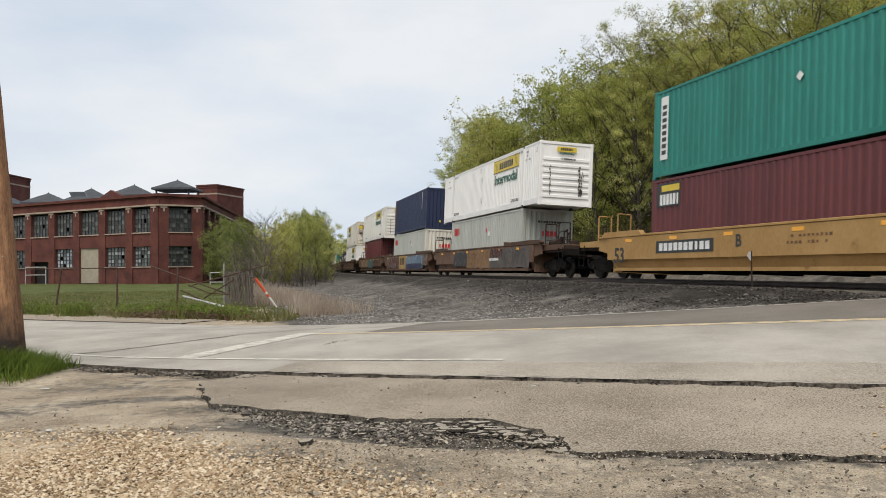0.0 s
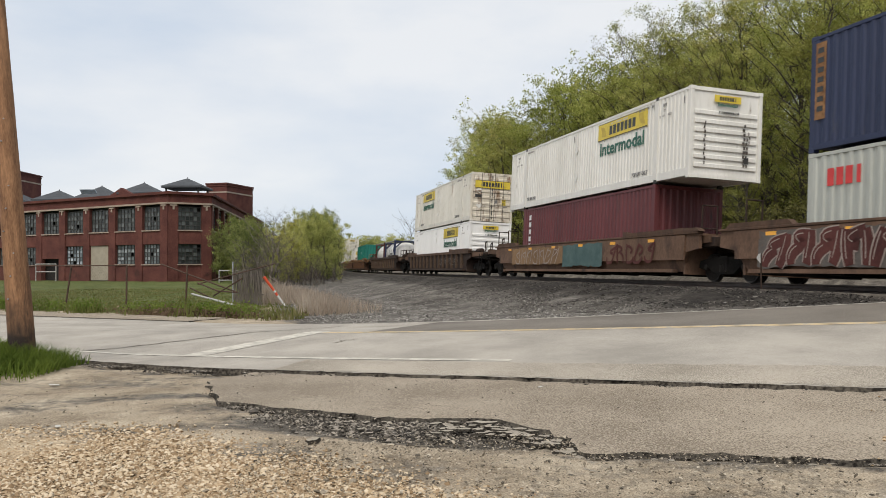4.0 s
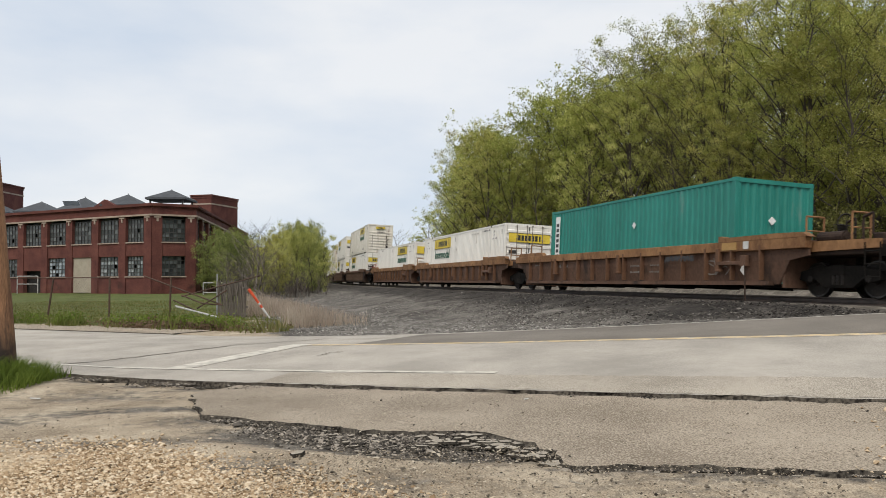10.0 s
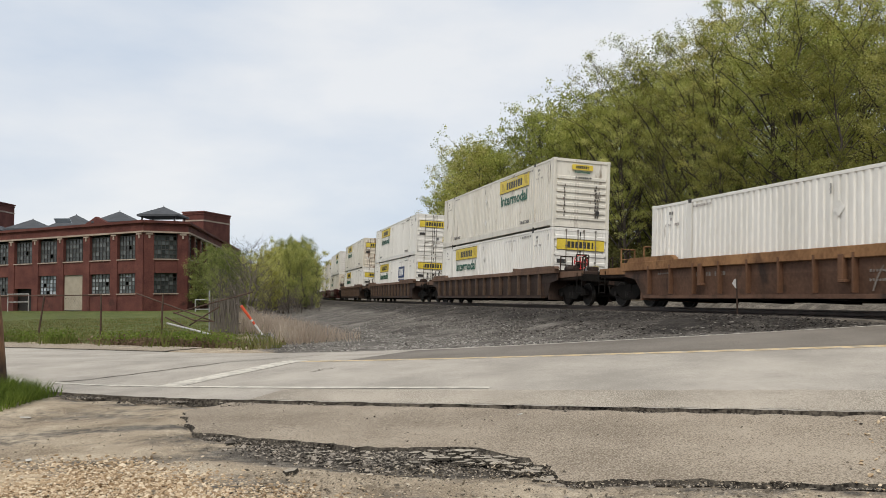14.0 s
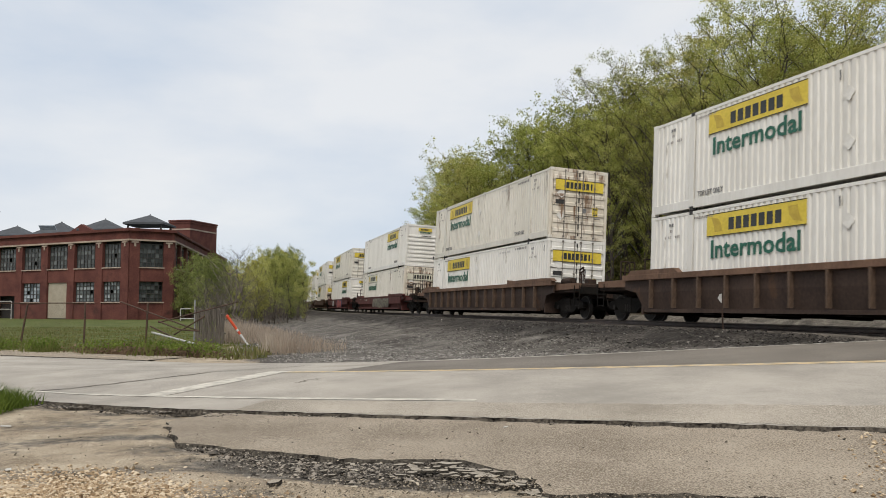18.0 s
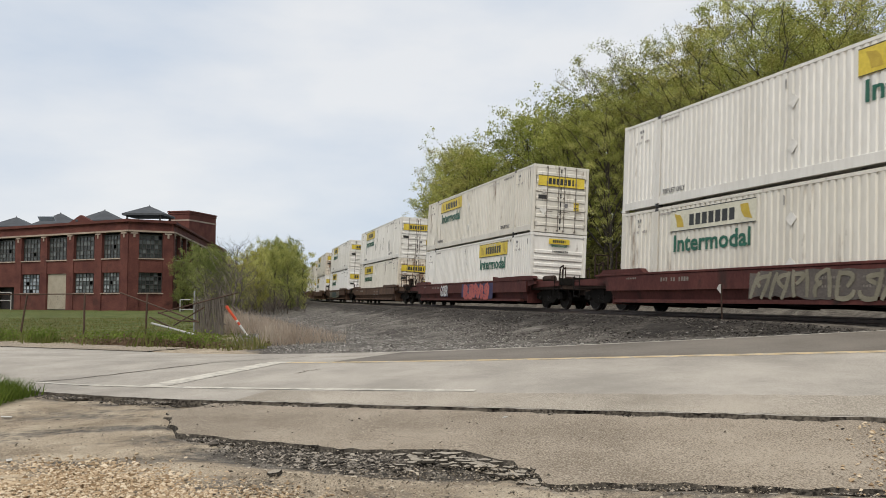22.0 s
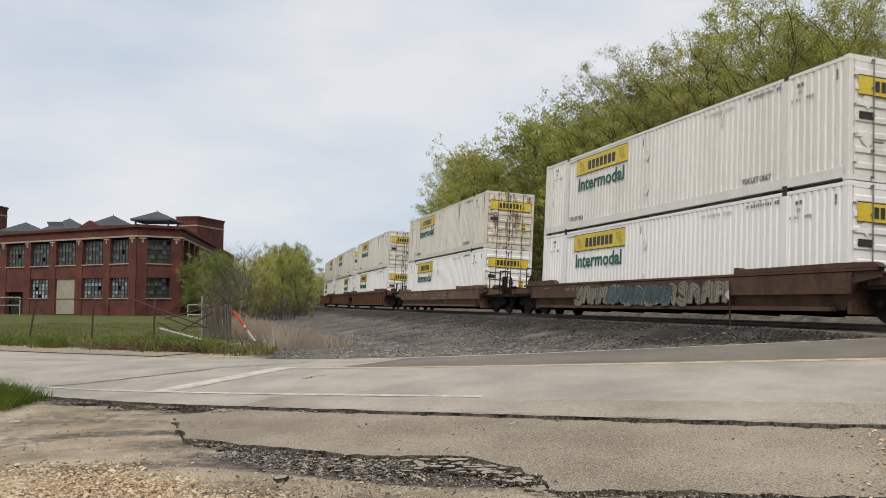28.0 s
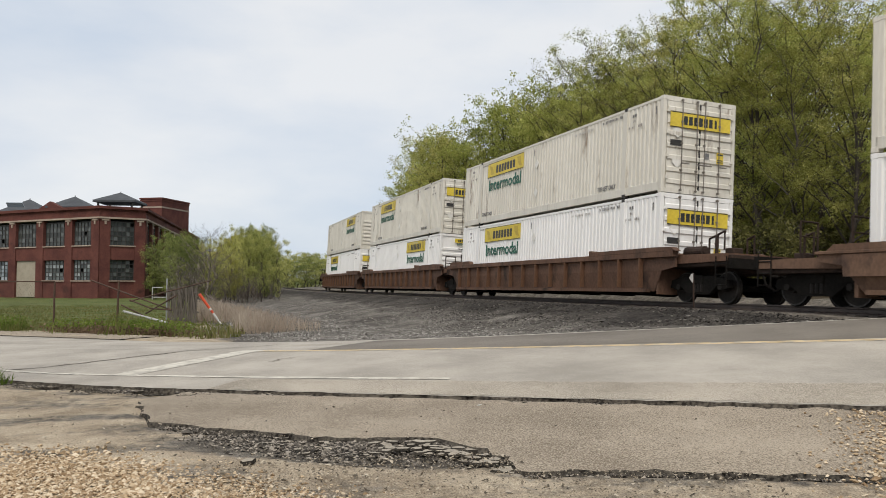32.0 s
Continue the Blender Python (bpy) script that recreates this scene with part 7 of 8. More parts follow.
    patch(car, -6.6, -0.6, 0.5, 1.32, R_tanbrown, 65)
    patch(car, -0.6, 3.0, 0.4, 1.34, G_teal, 66)
    scrawl(car, -6.2, -1.0, 0.5, 1.3, (G_washed,), 7, tall=True, stroke=0.03)
    scrawl(car, 3.4, 6.8, 0.5, 1.3, (R_maroon,), 8, tall=True, stroke=0.05)
    ride(car, a)
    lo = container("maroon 40-foot corrugated container with white bars down its end", 12.192, P_maroon, lift=False, end="wall")
    for k in range(6):
        flat(lo, "name_bar", -5.2, -1.302, 2.45 - 0.33 * k, 0.24, 0.22, M_plate, "near", "white name bar")
    up = intermodal("white 53-foot container with a sooty ribbed front wall", P_white, "front", extras=("blackened",))
    load(a, lo, up)

    a = -77.64
    car = well_car("dark brown ribbed well car", "ribbed", R_brown, R_smooth, brake=False, marks=())
    scrawl(car, 1.4, 6.6, 0.55, 1.10, (G_chalk,), 9, y=-1.508, stroke=0.018)
    ride(car, a)
    load(a, intermodal("white 53-foot container in the well, blank front end", P_clean, "front"), intermodal("yellowed 53-foot container with rusty doors", P_old, "door", P_door, ()))

    a = -101.1
    car = well_car("dark brown ribbed well car with white figures", "ribbed", R_brown, R_brown, marks=("53", "stencil"))
    scrawl(car, -1.9, -0.7, 0.86, 1.08, (G_thin,), 10, y=-1.508, stroke=0.025)
    scrawl(car, -0.3, 0.9, 0.36, 1.12, (G_thin,), 11, y=-1.508, stroke=0.04)
    ride(car, a)
    ride(tank_container("white tank container in a dark red frame", R_maroon, P_white), a, -4.6, 0.36)
    ride(tank_container("streaked white banded tank container in a navy blue frame", P_navy, P_tank, True), a, 2.2, 0.36)

    a = -124.61
    car = well_car("rusty ribbed well car with an orange top chord", "ribbed", R_rust, R_orange, "single", "joint", True, ("stencil",))
    scrawl(car, 3.2, 4.75, 1.17, 1.37, (G_dark,), 14, y=-1.626, stroke=0.035)
    scrawl(car, 5.0, 6.4, 0.45, 1.0, (G_chalk,), 15, y=-1.508, stroke=0.018)
    flat(car, "worn_board", 6.35, -1.638, 1.27, 0.62, 0.20, R_tan, "near", "worn tan number board")
    flat(car, "label_plate", 7.05, -1.638, 1.28, 0.22, 0.20, G_pale, "near", "small pale plate")
    ride(car, a)
    teal = container("single teal 40-foot container in the well", 12.192, P_teal, lift=False, end="wall")
    teal_marks(teal)
    load(a, teal, z=0.34)

    a = -144.42
    ride(well_car("rusty ribbed middle well unit with an orange top chord", "ribbed", R_rust, R_orange, "joint", "joint", False), a)
    load(a, intermodal("single white 53-foot container, doors leading", P_white, "door"))

    a = -163.89
    car = well_car("rusty ribbed well unit with faint scrawls", "ribbed", R_rust, R_orange, "joint", "single", False, ("stencil",))
    scrawl(car, 1.0, 2.4, 0.36, 1.0, (G_chalk,), 12, y=-1.508, stroke=0.018)
    ride(car, a)
    load(a, intermodal("single white 53-foot container, front wall leading", P_white, "front", extras=("broad_sign",)), x_low=0.15)

    doubles = (
        (-187.53, "dark brown ribbed well car with a red brake wheel", "ribbed", R_brown, R_worn, ("front", P_cream, ("blackened",)), ("door", P_white, ()), "single", "single"),
        (-210.87, "dark brown ribbed well car", "ribbed", R_brown, R_worn, ("door", P_white, ()), ("door", P_white, ("blue_panel",)), "single", "single"),
        (-234.51, "dark brown ribbed well car with a rusty end", "ribbed", R_brown, R_worn, ("door", P_cream, ("rust_end",)), ("door", P_white, ()), "single", "single"),
        (-258.0, "maroon smooth-sided well car with olive graffiti", "smooth", R_maroon, R_maroon, ("front", P_white, ()), ("door", P_cream, ("rust_end",)), "single", "single"),
        (-281.53, "maroon smooth-sided well car with pink graffiti", "smooth", R_maroon, R_maroon, ("door", P_cream, ()), ("front", P_white, ()), "single", "single"),
        (-305.07, "brown smooth-sided well car", "smooth", R_smooth, R_smooth, ("door", P_white, ("streaks",)), ("door", P_cream, ("rust_end",)), "single", "single"),
        (-328.41, "brown smooth-sided well car with dark graffiti", "smooth", R_smooth, R_smooth, ("door", P_white, ()), ("door", P_clean, ("red_patch",)), "single", "single"),
        (-351.82, "brown smooth-sided well car with a pale tag", "smooth", R_worn, R_worn, ("door", P_cream, ("rust_end",)), ("door", P_clean, ()), "single", "single"),
        (-375.24, "rusty ribbed well car", "ribbed", R_rust, R_rust, ("door", P_cream, ()), ("door", P_clean, ()), "single", "joint"),
        (-394.83, "rusty ribbed middle well unit", "ribbed", R_rust, R_rust, ("door", P_cream, ()), ("front", P_clean, ()), "joint", "joint"),
        (-414.4, "rusty ribbed rear well unit", "ribbed", R_rust, R_rust, ("front", P_cream, ()), ("door", P_clean, ()), "joint", "single"),
    )
    for at, label, style, side_mat, chord_mat, up, lo, front, rear in doubles:
        car = well_car(label, style, side_mat, chord_mat, front, rear, at in (-187.53, -258.0, -305.07, -351.82), ("stencil",) if style == "smooth" else ())
        if "olive" in label:
            patch(car, -1.4, 4.8, 0.34, 1.06, G_grey, 67)
            scrawl(car, -1.3, 4.7, 0.36, 1.36, (G_olive,), 40, stroke=0.055)
        if "pink" in label:
            for mt, dx, dz, dy in ((G_navy, 0.035, -0.03, -1.607), (G_pale, 0.0, 0.0, -1.612)):
                ob = part("graffiti", lettering("GOSSR", 0.95, mt), None, car, "sprayed pale tag with dark edges")
                tagged(ob, kind="stuff")
                ob.matrix_basis = upright(-3.0 + dx, dy, 0.72 + dz, "near") @ Matrix.Diagonal((0.46, 0.86, 0.3, 1))
            patch(car, 0.1, 4.6, 0.32, 1.10, G_navy, 68)
            scrawl(car, 0.4, 4.1, 0.38, 1.36, (G_pink, G_pink, G_navy), 42, stroke=0.13)
        if "dark graffiti" in label:
            scrawl(car, -4.4, 4.4, 0.4, 1.28, (G_olive, G_dark), 43, stroke=0.11)
            scrawl(car, -2.0, 1.8, 0.42, 1.22, (G_teal, G_dark), 45, y=-1.626, stroke=0.13)
        if "pale tag" in label:
            scrawl(car, -0.5, 0.7, 0.66, 0.98, (G_chalk,), 44, stroke=0.02)
        ride(car, at)

        def words(kind, coat, where):
            return {"door": "door-end leading", "front": "ribbed front wall leading"}[kind], {"container_white": "white", "container_clean_white": "bright white", "container_cream": "cream-white", "container_dirty": "grimy off-white"}[coat.name], where
        k1, c1, w1 = words(lo[0], lo[1], "in the well")
        k2, c2, w2 = words(up[0], up[1], "stacked on another")
        load(at, intermodal(f"{c1} 53-foot container {w1}, {k1}", lo[1], lo[0], P_door if "rust_end" in lo[2] else None, lo[2], M_washed if "olive" in label else None), intermodal(f"{c2} 53-foot container {w2}, {k2}", up[1], up[0], P_door if "rust_end" in up[2] else None, up[2]))


def teal_marks(c):
    flat(c, "name_strip", -5.45, -1.302, 1.62, 0.42, 2.05, M_plate, "near", "white vertical name strip")
    for k in range(8):
        flat(c, "name_bar", -5.45, -1.308, 2.3 - k * 0.21, 0.24, 0.13, M_ink, "near")
    for side, x, y, z in (("near", 0.7, -1.302, 1.9), ("end", 6.12, -0.1, 1.75)):
        ob = flat(c, "placard", x, y, z, 0.18, 0.18, M_plate, side, "white diamond placard")
        ob.matrix_basis = ob.matrix_basis @ pose(0, 0, 0, 0, 0, 45)
    flat(c, "label", 6.12, -0.25, 1.25, 0.2, 0.22, M_sign, "end", "small yellow label")


def grey_box(cream_end=False):
    c = container("light grey 40-foot corrugated container with red bars", 12.192, P_grey, P_cream if cream_end else None, lift=False, end="wall")
    block_word(c, "sign_bar", -4.9, -1.302, 2.25, 1.15, 0.42, 4, M_red, "near", "red company bars", 51)
    block_word(c, "sign_bar", 6.12, 0.1, 1.75, 0.85, 0.24, 4, M_red, "end", "red company bars", 52)
    ob = flat(c, "placard", 0.8, -1.302, 2.1, 0.2, 0.2, M_red, "near", "red diamond placard")
    ob.matrix_basis = ob.matrix_basis @ pose(0, 0, 0, 0, 0, 45)
    flat(c, "label", 1.25, -1.302, 1.9, 0.26, 0.24, M_plate, "near")
    block_word(c, "number_bar", 6.12, 0.1, 2.3, 1.2, 0.10, 9, M_gap, "end", "", 53)
    return c


build_train()


# ---- beside the road ----
def blade_mesh(name, roots, heights, lean, width, material, seed):
    """Many thin upright blades in one mesh, each bent once."""
    rng = np.random.default_rng(seed)
    n = len(roots)
    a, b = rng.uniform(0, 6.283, n), rng.uniform(0, 6.283, n)
    side = np.stack([np.cos(a), np.sin(a), np.zeros(n)], -1) * (width * rng.uniform(0.6, 1.3, n))[:, None]
    off = np.stack([np.cos(b), np.sin(b), np.zeros(n)], -1) * (heights * lean * rng.uniform(0.2, 1.4, n))[:, None]
    up = np.stack([np.zeros(n), np.zeros(n), heights], -1)
    v = np.stack([roots - side, roots + side, roots + off * 0.35 + up * 0.55 + side * 0.7, roots + off * 0.35 + up * 0.55 - side * 0.7, roots + off + up], 1)
    base = 5 * np.arange(n)
    faces = [(i, i + 1, i + 2, i + 3) for i in base] + [(i + 3, i + 2, i + 4) for i in base]
    me = bpy.data.meshes.new(name)
    me.from_pydata(v.reshape(-1, 3).tolist(), [], faces)
    me.materials.append(material)
    return me


def build_grass():
    rng = np.random.default_rng(31)
    # tuft round the pole
    n = 12000
    r, a = np.abs(rng.normal(0, 0.75, n)), rng.uniform(0, 6.283, n)
    x, y = -7.1 + 1.3 * r * np.cos(a), 12.3 + 0.8 * r * np.sin(a)
    z = land(x, y) + 0.14 * np.exp(-(((x + 7.6) / 1.4) ** 2 + ((y - 12.3) / 1.0) ** 2)) - 0.02
    h = rng.uniform(0.10, 0.40, n) * np.clip(1.25 - r * 0.45, 0.3, 1)
    keep = (x < -5.95) & (y < 13.6)
    tagged(new("grass_tuft", blade_mesh("grass_tuft", np.stack([x, y, z], -1)[keep], h[keep], 0.75, 0.009, M_tuft, 5)), "lush green grass round the foot of the pole", "grass", kind="stuff")
    # field behind the road
    n = 60000
    x, y = rng.uniform(-30, -4.5, n), 22 + 40 * rng.uniform(0, 1, n) ** 2.0
    q, (d, s) = 0.436 * x + 0.9 * y, track_gap(x, y)
    edge = np.exp(-np.maximum(0, q - 19.6) / 2.6)
    clump = np.array([0.5 + noise.noise((a * 0.9, b * 0.9, 13)) + 0.5 * noise.noise((a * 2.6, b * 2.6, 3)) for a, b in zip(x, y)])
    keep = (q > 19.6 + rng.normal(0, 0.25, n) - 0.5 * clump) & (d > 12.4) & (x > -0.62 * y) & (rng.uniform(0, 1, n) < np.clip(1.2 - edge * (1.3 - 1.5 * clump), 0.08, 1))
    x, y, edge, clump = x[keep], y[keep], edge[keep], np.clip(clump[keep], 0, 1.2)
    h = rng.uniform(0.04, 0.11, len(x)) + edge * clump ** 3 * rng.uniform(0.05, 0.70, len(x))
    tagged(new("field_grass", blade_mesh("field_grass", np.stack([x, y, land(x, y) - 0.02], -1), h, 0.5, 0.022, M_grass, 6)), "rough green grass along the fence and over the field", "grass", kind="stuff")
    # weeds and leaf litter along the kerb
    n = 2600
    x = rng.uniform(-20, -6, n)
    y = (19.7 + np.abs(rng.normal(0, 0.55, n)) - 0.436 * x) / 0.9
    d, s = track_gap(x, y)
    keep = (d > 12.3) & (np.array([noise.noise((a * 0.8, b * 0.8, 31)) for a, b in zip(x, y)]) > 0.02)
    pts = np.stack([x, y, land(x, y) + rng.uniform(0.03, 0.38, n)], -1)[keep]
    tagged(new("weeds", leaf_mesh("weeds", pts, 0.045, 0.12, 4, rng, M_tuft)), "broad-leaved weeds along the edge of the road", "weeds", kind="stuff")
    n = 520
    x = rng.normal(-8.4, 1.25, n)
    y = (19.45 + np.abs(rng.normal(0, 0.5, n)) - 0.436 * x) / 0.9
    pts = np.stack([x, y, land(x, y) + rng.uniform(0.01, 0.09, n)], -1)
    tagged(new("leaf_litter", leaf_mesh("leaf_litter", pts, 0.062, 0.13, 6, rng, M_dead)), "dry brown leaves and twigs at the roadside", "leaf litter", kind="stuff")
    # dry stalks between fence and ballast
    n = 10000
    y = 26 + 26 * rng.uniform(0, 1, n) ** 1.3
    u = rng.uniform(-0.235, -0.085, n)
    x = u * y
    d, s = track_gap(x, y)
    keep = (d > 10.6 + rng.normal(0, 1.2, n)) & (d < 16.5) & (0.436 * x + 0.9 * y > 20.3) & ((y > 33.3) | (u > -0.19))
    x, y = x[keep], y[keep]
    h = rng.uniform(0.25, 1.25, len(x)) * np.clip((track_gap(x, y)[0] - 8.5) / 4.5, 0.25, 1)
    tagged(new("dry_brush", blade_mesh("dry_brush", np.stack([x, y, land(x, y) - 0.02], -1), h, 0.55, 0.009, M_straw, 8)), "dead reddish-grey brush beside the ballast", "brush", kind="stuff")


build_grass()

M_marker = surface("marker_red", (0.62, 0.07, 0.03), (0.78, 0.12, 0.05), 4, 0.5, 0.05)
M_marker_white = surface("marker_white", (0.60, 0.58, 0.56), (0.74, 0.72, 0.70), 4, 0.5, 0.05)
M_pale_pipe = surface("pale_pipe", (0.27, 0.265, 0.25), (0.42, 0.41, 0.39), 4, 0.6, 0.1)
M_grey_metal = surface("galvanised_post", (0.22, 0.22, 0.22), (0.36, 0.36, 0.36), 4, 0.5, 0.1, 25, metal=0.4)


def build_pole():
    pole = thing("utility_pole", "leaning brown wooden utility pole in the grass", "utility pole", at=pose(-6.67, 12.5, 0.0, 0, POLE_LEAN, 0))
    bm = bmesh.new()
    rings = []
    for i in range(22):
        z = -0.3 + i * 0.5
        r = 0.205 - 0.0065 * i
        rings.append([bm.verts.new((r * math.cos(2 * math.pi * k / 20) + 0.006 * noise.noise((k, i * 0.6, 1)), r * math.sin(2 * math.pi * k / 20) + 0.006 * noise.noise((k, i * 0.6, 5)), z)) for k in range(20)])
    for a, b in zip(rings, rings[1:]):
        for k in range(20):
            bm.faces.new((a[k], a[(k + 1) % 20], b[(k + 1) % 20], b[k]))
    bm.faces.new(rings[0][::-1])
    bm.faces.new(rings[-1])
    shaft = part("shaft", bm, M_pole, pole)
    shaft.data.shade_smooth()
    for k in range(9):
        bm = bmesh.new()
        a = -1.9 + 0.35 * (k % 3)
        r = 0.2 - 0.0065 * (2 + k * 0.7)
        z = 1.1 + k * 0.35
        bar(bm, (math.cos(a) * r * 0.9, math.sin(a) * r * 0.9, z), (math.cos(a) * (r + 0.02), math.sin(a) * (r + 0.02), z), 0.012)
        part("staple", bm, M_grey_metal, pole)


POLE_LEAN = -4.8
build_pole()


def build_fence():
    """Leaning rusty posts with a top rail and slack wire mesh, broken down at its end."""
    fence = thing("fence", "rusty chain-link fence, leaning and broken down at its end", "fence")
    posts = [(-30.5, 41.5, 0.0), (-26.2, 39.6, 1.5), (-21.8, 37.9, -2), (-17.45, 36.2, 9), (-13.93, 34.35, 0), (-11.15, 33.65, 2)]
    tops = []
    for x, y, lean in posts:
        bm = bmesh.new()
        t = Vector((math.sin(radians(lean)) * 1.7, 0, 1.7))
        bar(bm, (0, 0, -0.2), t, 0.042, None, 8)
        ob = part("post", bm, M_rust_pipe, fence)
        ob.matrix_basis = pose(x, y, land_at(x, y))
        tops.append(Vector((x, y, land_at(x, y))) + t)
    for a, b in zip(tops, tops[1:-1]):
        bm = bmesh.new()
        bar(bm, a, b, 0.026, None, 6)
        part("top_rail", bm, M_rust_pipe, fence)
        # diamond wire mesh
        bm = bmesh.new()
        L = (b - a).length
        n = int(L / 0.16)
        for i in range(n):
            for sgn in (1, -1):
                f0, f1 = i / n, (i + sgn * 9) / n
                p = a.lerp(b, f0)
                q = a.lerp(b, min(1, max(0, f1)))
                cut = abs(min(1, max(0, f1)) - f0) / abs(f1 - f0)
                q = q + Vector((0, 0, -1.5 * cut))
                side = Vector((0, 0, 0.0035))
                v = [bm.verts.new(c) for c in (p - side, p + side, q + side, q - side)]
                bm.faces.new(v)
        part("wire_mesh", bm, M_rust_pipe, fence, "thin rusty wire mesh")
    end = Vector((-11.2, 33.6, 0))
    loose = (((-12.3, 33.9, 1.75), (-8.85, 33.2, 0.55)), ((-8.85, 33.2, 0.55), (-9.6, 33.0, 0.62)), ((-9.6, 33.0, 0.62), (-10.6, 33.5, 0.95)), ((-10.6, 33.5, 0.9), (-7.35, 33.6, 1.75)), ((-10.9, 33.4, 0.75), (-9.7, 33.2, 0.2)), ((-9.9, 33.3, 0.4), (-8.6, 33.0, 1.15)))
    for a, b in loose:
        bm = bmesh.new()
        bar(bm, a, b, 0.03, None, 6)
        part("bent_pipe", bm, M_rust_pipe, fence, "bent rusty pipe")
    pale = thing("fallen_rail", "pale fallen pipe leaning in the grass", "pipe")
    bm = bmesh.new()
    bar(bm, (-10.75, 33.2, 0.50), (-8.55, 31.6, 0.10), 0.045, None, 8)
    part("pipe", bm, M_pale_pipe, pale)
    screen = thing("slat_fence", "weathered grey slat fence with crooked boards", "fence")
    rnd = random.Random(8)
    a, b = Vector((-9.9, 36.6, 0)), Vector((-7.9, 33.4, 0))
    for i in range(64):
        c = a.lerp(b, i / 63)
        bm = bmesh.new()
        box(bm, 0, 0, 0.72, rnd.uniform(0.035, 0.07), 0.02, 1.6 + rnd.uniform(-0.35, 0.1))
        ob = part("slat", chamfered(bm, 0.004), M_grey_wood, screen)
        ob.matrix_basis = pose(c.x, c.y, land_at(c.x, c.y), rnd.gauss(0, 4), rnd.gauss(0, 5), -58 + rnd.gauss(0, 8))
    for z in (0.45, 1.25):
        bm = bmesh.new()
        bar(bm, a + Vector((0.05, 0.03, z)), b + Vector((0.05, 0.03, z)), 0.035)
        part("cross_rail", bm, M_grey_wood, screen)
    bm = bmesh.new()
    bar(bm, (-10.0, 36.7, -0.1), (-10.0, 36.7, 1.85), 0.035, None, 8)
    part("post", bm, M_grey_metal, screen, "pale metal post")
    gate = thing("pipe_gate", "pale pipe gate before the factory door", "gate")
    for x0, z0, x1, z1 in ((-25.5, 0, -25.5, 1.3), (-23.2, 0, -23.2, 1.3), (-25.5, 1.3, -23.2, 1.3), (-25.5, 0.25, -23.2, 0.25)):
        bm = bmesh.new()
        bar(bm, (x0, 88, z0), (x1, 88, z1), 0.06, None, 6)
        part("bar", bm, M_pale_pipe, gate)
    gate2 = thing("hand_rail", "pale hand rail by the factory entrance", "railing")
    for x0, z0, x1, z1 in ((-53.5, 0, -53.5, 2.2), (-50.9, 0, -50.9, 2.2), (-53.5, 2.2, -50.9, 2.2), (-53.5, 1.2, -50.9, 1.2)):
        bm = bmesh.new()
        bar(bm, (x0, 103, z0), (x1, 103, z1), 0.07, None, 6)
        part("bar", bm, M_pale_pipe, gate2)


build_fence()


def build_marker():
    m = thing("marker_post", "leaning red and white plastic marker post", "marker post")
    a, b = Vector((-6.78, 32.6, 0.05)), Vector((-7.52, 32.2, 1.2))
    for f0, f1, mt in ((-0.05, 0.35, M_marker_white), (0.35, 0.45, M_marker), (0.45, 0.52, M_marker_white), (0.52, 1.0, M_marker)):
        bm = bmesh.new()
        bar(bm, a.lerp(b, f0), a.lerp(b, f1), 0.038 + 0.022 * f0, 0.038 + 0.022 * f1, 10)
        part("band", bm, mt, m)
    # small sign post beside the rail
    s = thing("track_sign", "thin dark post beside the rail with a small pale plate", "sign")
    p, d = on_track(SIGN_S)
    n = Vector((d.y, -d.x))
    c = Vector((p.x + n.x * 2.1, p.y + n.y * 2.1, 0))
    z = land_at(c.x, c.y)
    bm = bmesh.new()
    bar(bm, (c.x, c.y, z - 0.2), (c.x, c.y, z + 0.90), 0.022, None, 6)
    part("post", bm, R_sooty, s)
    bm = bmesh.new()
    slab(bm, ((-0.10, 0.0), (-0.02, -0.12), (0.0, -0.12), (0.0, 0.12), (-0.05, 0.10)), -0.006, 0.006)
    part("plate", chamfered(bm, 0.003), M_pale_pipe, s, "small pale plate bent to one side").matrix_basis = pose(c.x - 0.02, c.y - 0.03, z + 0.78, 0, 0, -22)


SIGN_S = 8.3
build_marker()


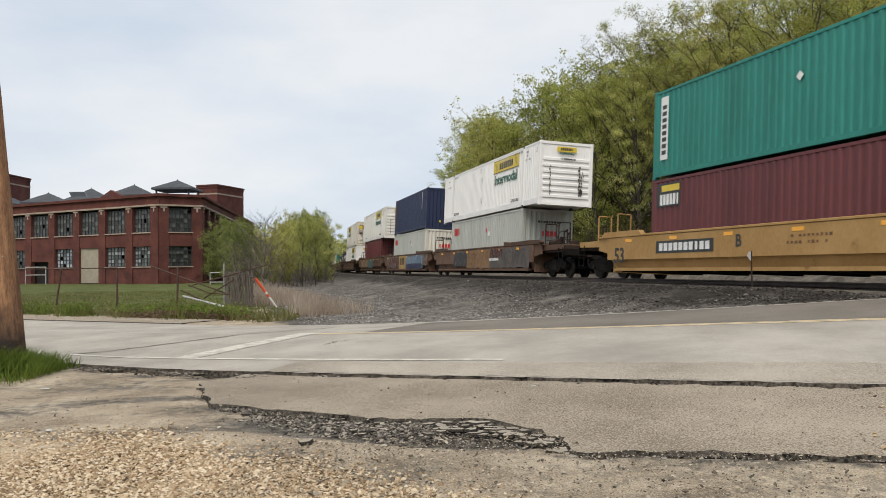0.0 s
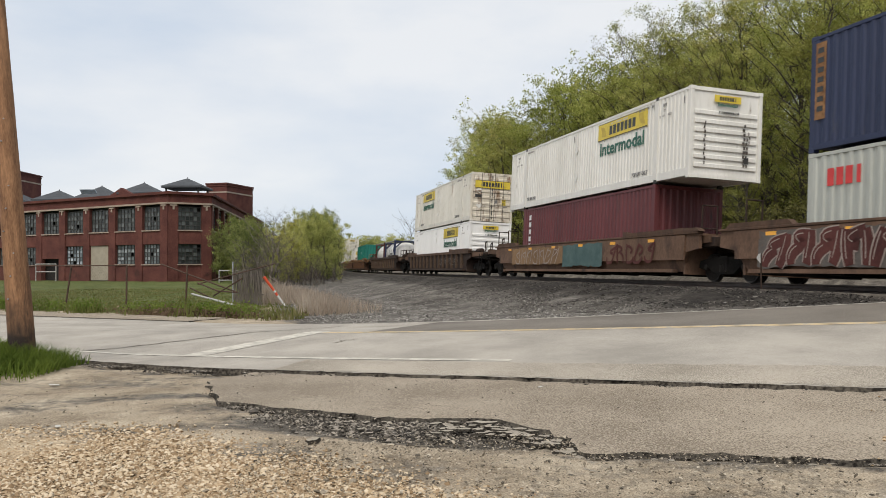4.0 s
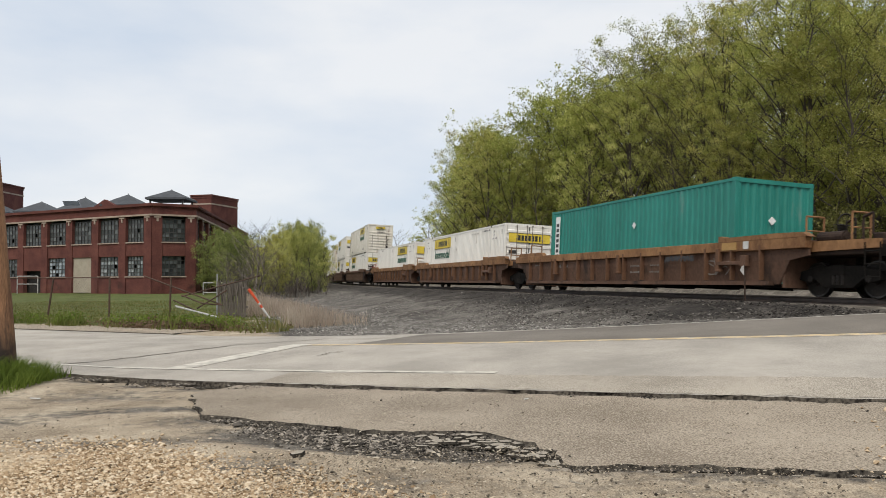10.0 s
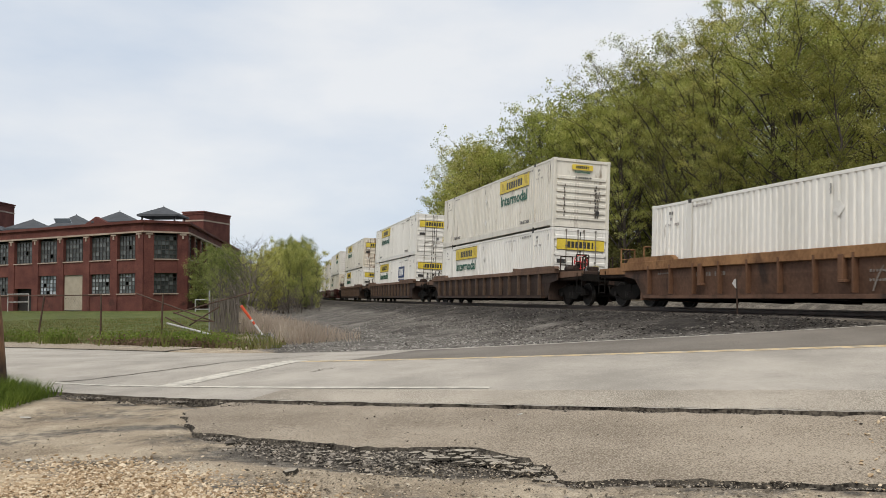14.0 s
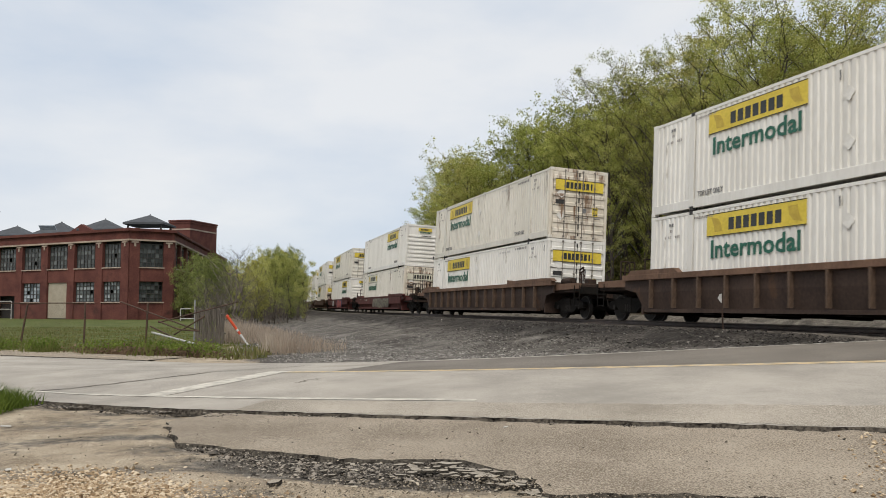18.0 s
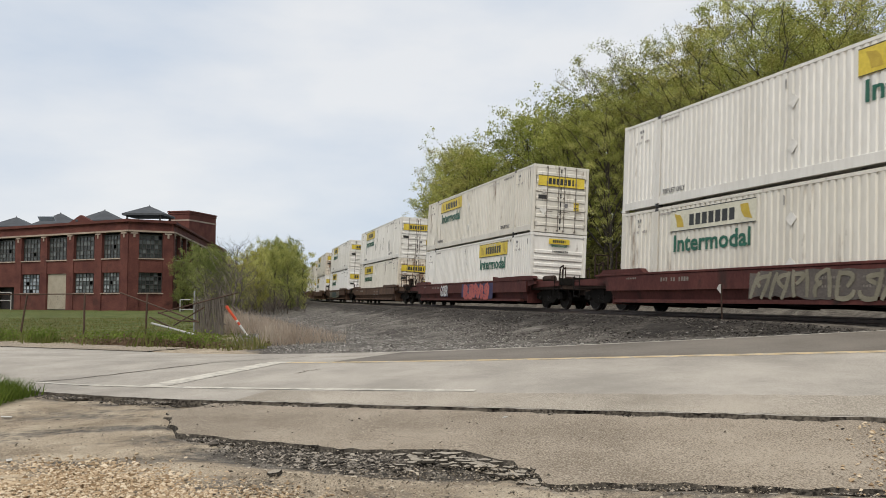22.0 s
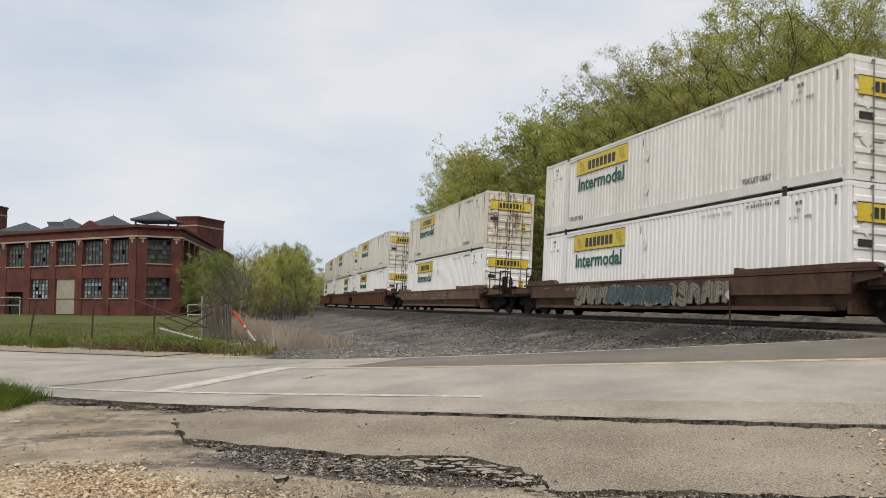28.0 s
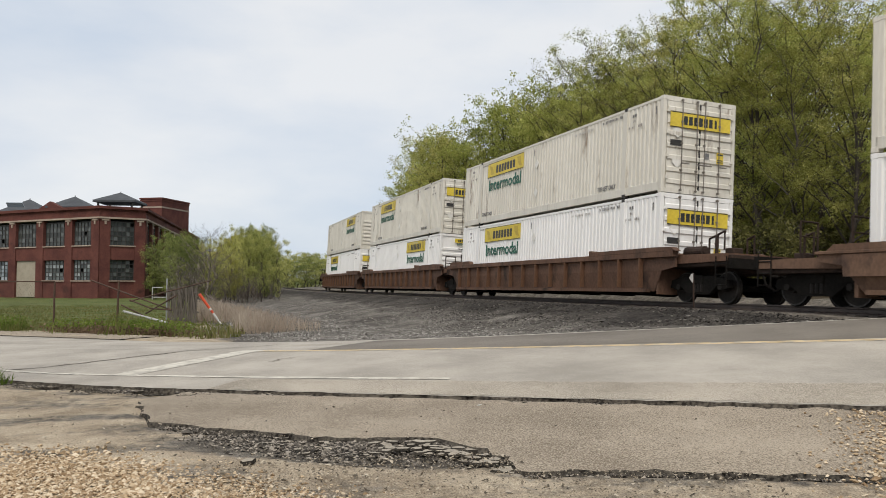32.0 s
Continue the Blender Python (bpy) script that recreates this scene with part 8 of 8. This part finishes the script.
def build_bits():
    """Litter and loose stones on the lot."""
    rnd = random.Random(12)
    for x, y, w, mt, lab in ((-3.9, 7.95, 0.12, M_plate_paper, "crumpled white paper scrap on the lot"), (-5.4, 10.9, 0.10, M_plate_paper, "pale flat stone at the edge of the grass"), (1.05, 9.55, 0.09, M_plate_paper, "white scrap beside the road edge")):
        t = thing("litter", lab, "litter", at=pose(x, y, land_at(x, y) - 0.02, rnd.uniform(-8, 8), 5, rnd.uniform(0, 180)))
        bm = bmesh.new()
        box(bm, 0, 0, 0, w * 1.3, w * 0.45, 0.015)
        part("scrap", chamfered(bm, 0.006), mt, t)
    rng = np.random.default_rng(3)
    n = 9000
    x, y = rng.uniform(-7, 7, n), rng.uniform(5, 12.5, n)
    x, y = np.concatenate([x, rng.uniform(-1.6, 2.8, 7000)]), np.concatenate([y, 4.9 + 2.3 * rng.uniform(0, 1, 7000) ** 0.8])
    q = 0.436 * x + 0.9 * y
    rim = np.interp(x, [e[0] for e in APRON], [e[1] for e in APRON])
    keep = (q < 9.3) & ((y < rim) | (np.arange(len(x)) % 3 == 0) & (np.arange(len(x)) < 9000))
    x, y = x[keep], y[keep]
    sz = rng.lognormal(math.log(0.0062), 0.5, len(x))
    tagged(new("loose_stones", pebble_mesh("loose_stones", np.stack([x, y, land(x, y) - 0.015], -1), sz, M_grit_mix, 14)), "small loose stones scattered over the lot", "gravel", kind="stuff")


M_grit_mix = island_varied("grit_mix", (0.04, 0.034, 0.028), (0.20, 0.165, 0.12), (0.48, 0.42, 0.33))
M_plate_paper = surface("paper_scrap", (0.40, 0.385, 0.355), (0.55, 0.53, 0.49), 6, 0.8, 0.1)
build_bits()


# ---- what moves ----
def motions():
    for ob, at, x, z in moving:
        walk(ob, [(t, car_pose(at + advance(t), x, 0.0, z)) for t in range(0, 33)])
    # wheels turn while their car is in the open
    for ws, ax in rolling:
        at = next(a for ob, a, x, z in moving if ob == ws.parent.parent)
        seen = [i / 30.0 for i in range(0, 961) if -36 < at + advance(i / 30.0) < 17]
        if not seen:
            continue
        turns = [0.0] * (seen[0] > 0) + [(advance(t) - advance(seen[0])) / 0.42 for t in seen]
        times = [0.0] * (seen[0] > 0) + seen
        if times[-1] < 32:
            times.append(32.0)
            turns.append(turns[-1])
        walk(ws, [(t, Matrix.Translation((ax, 0, 0.42)) @ Matrix.Rotation(a, 4, "Y")) for t, a in zip(times, turns)])


motions()
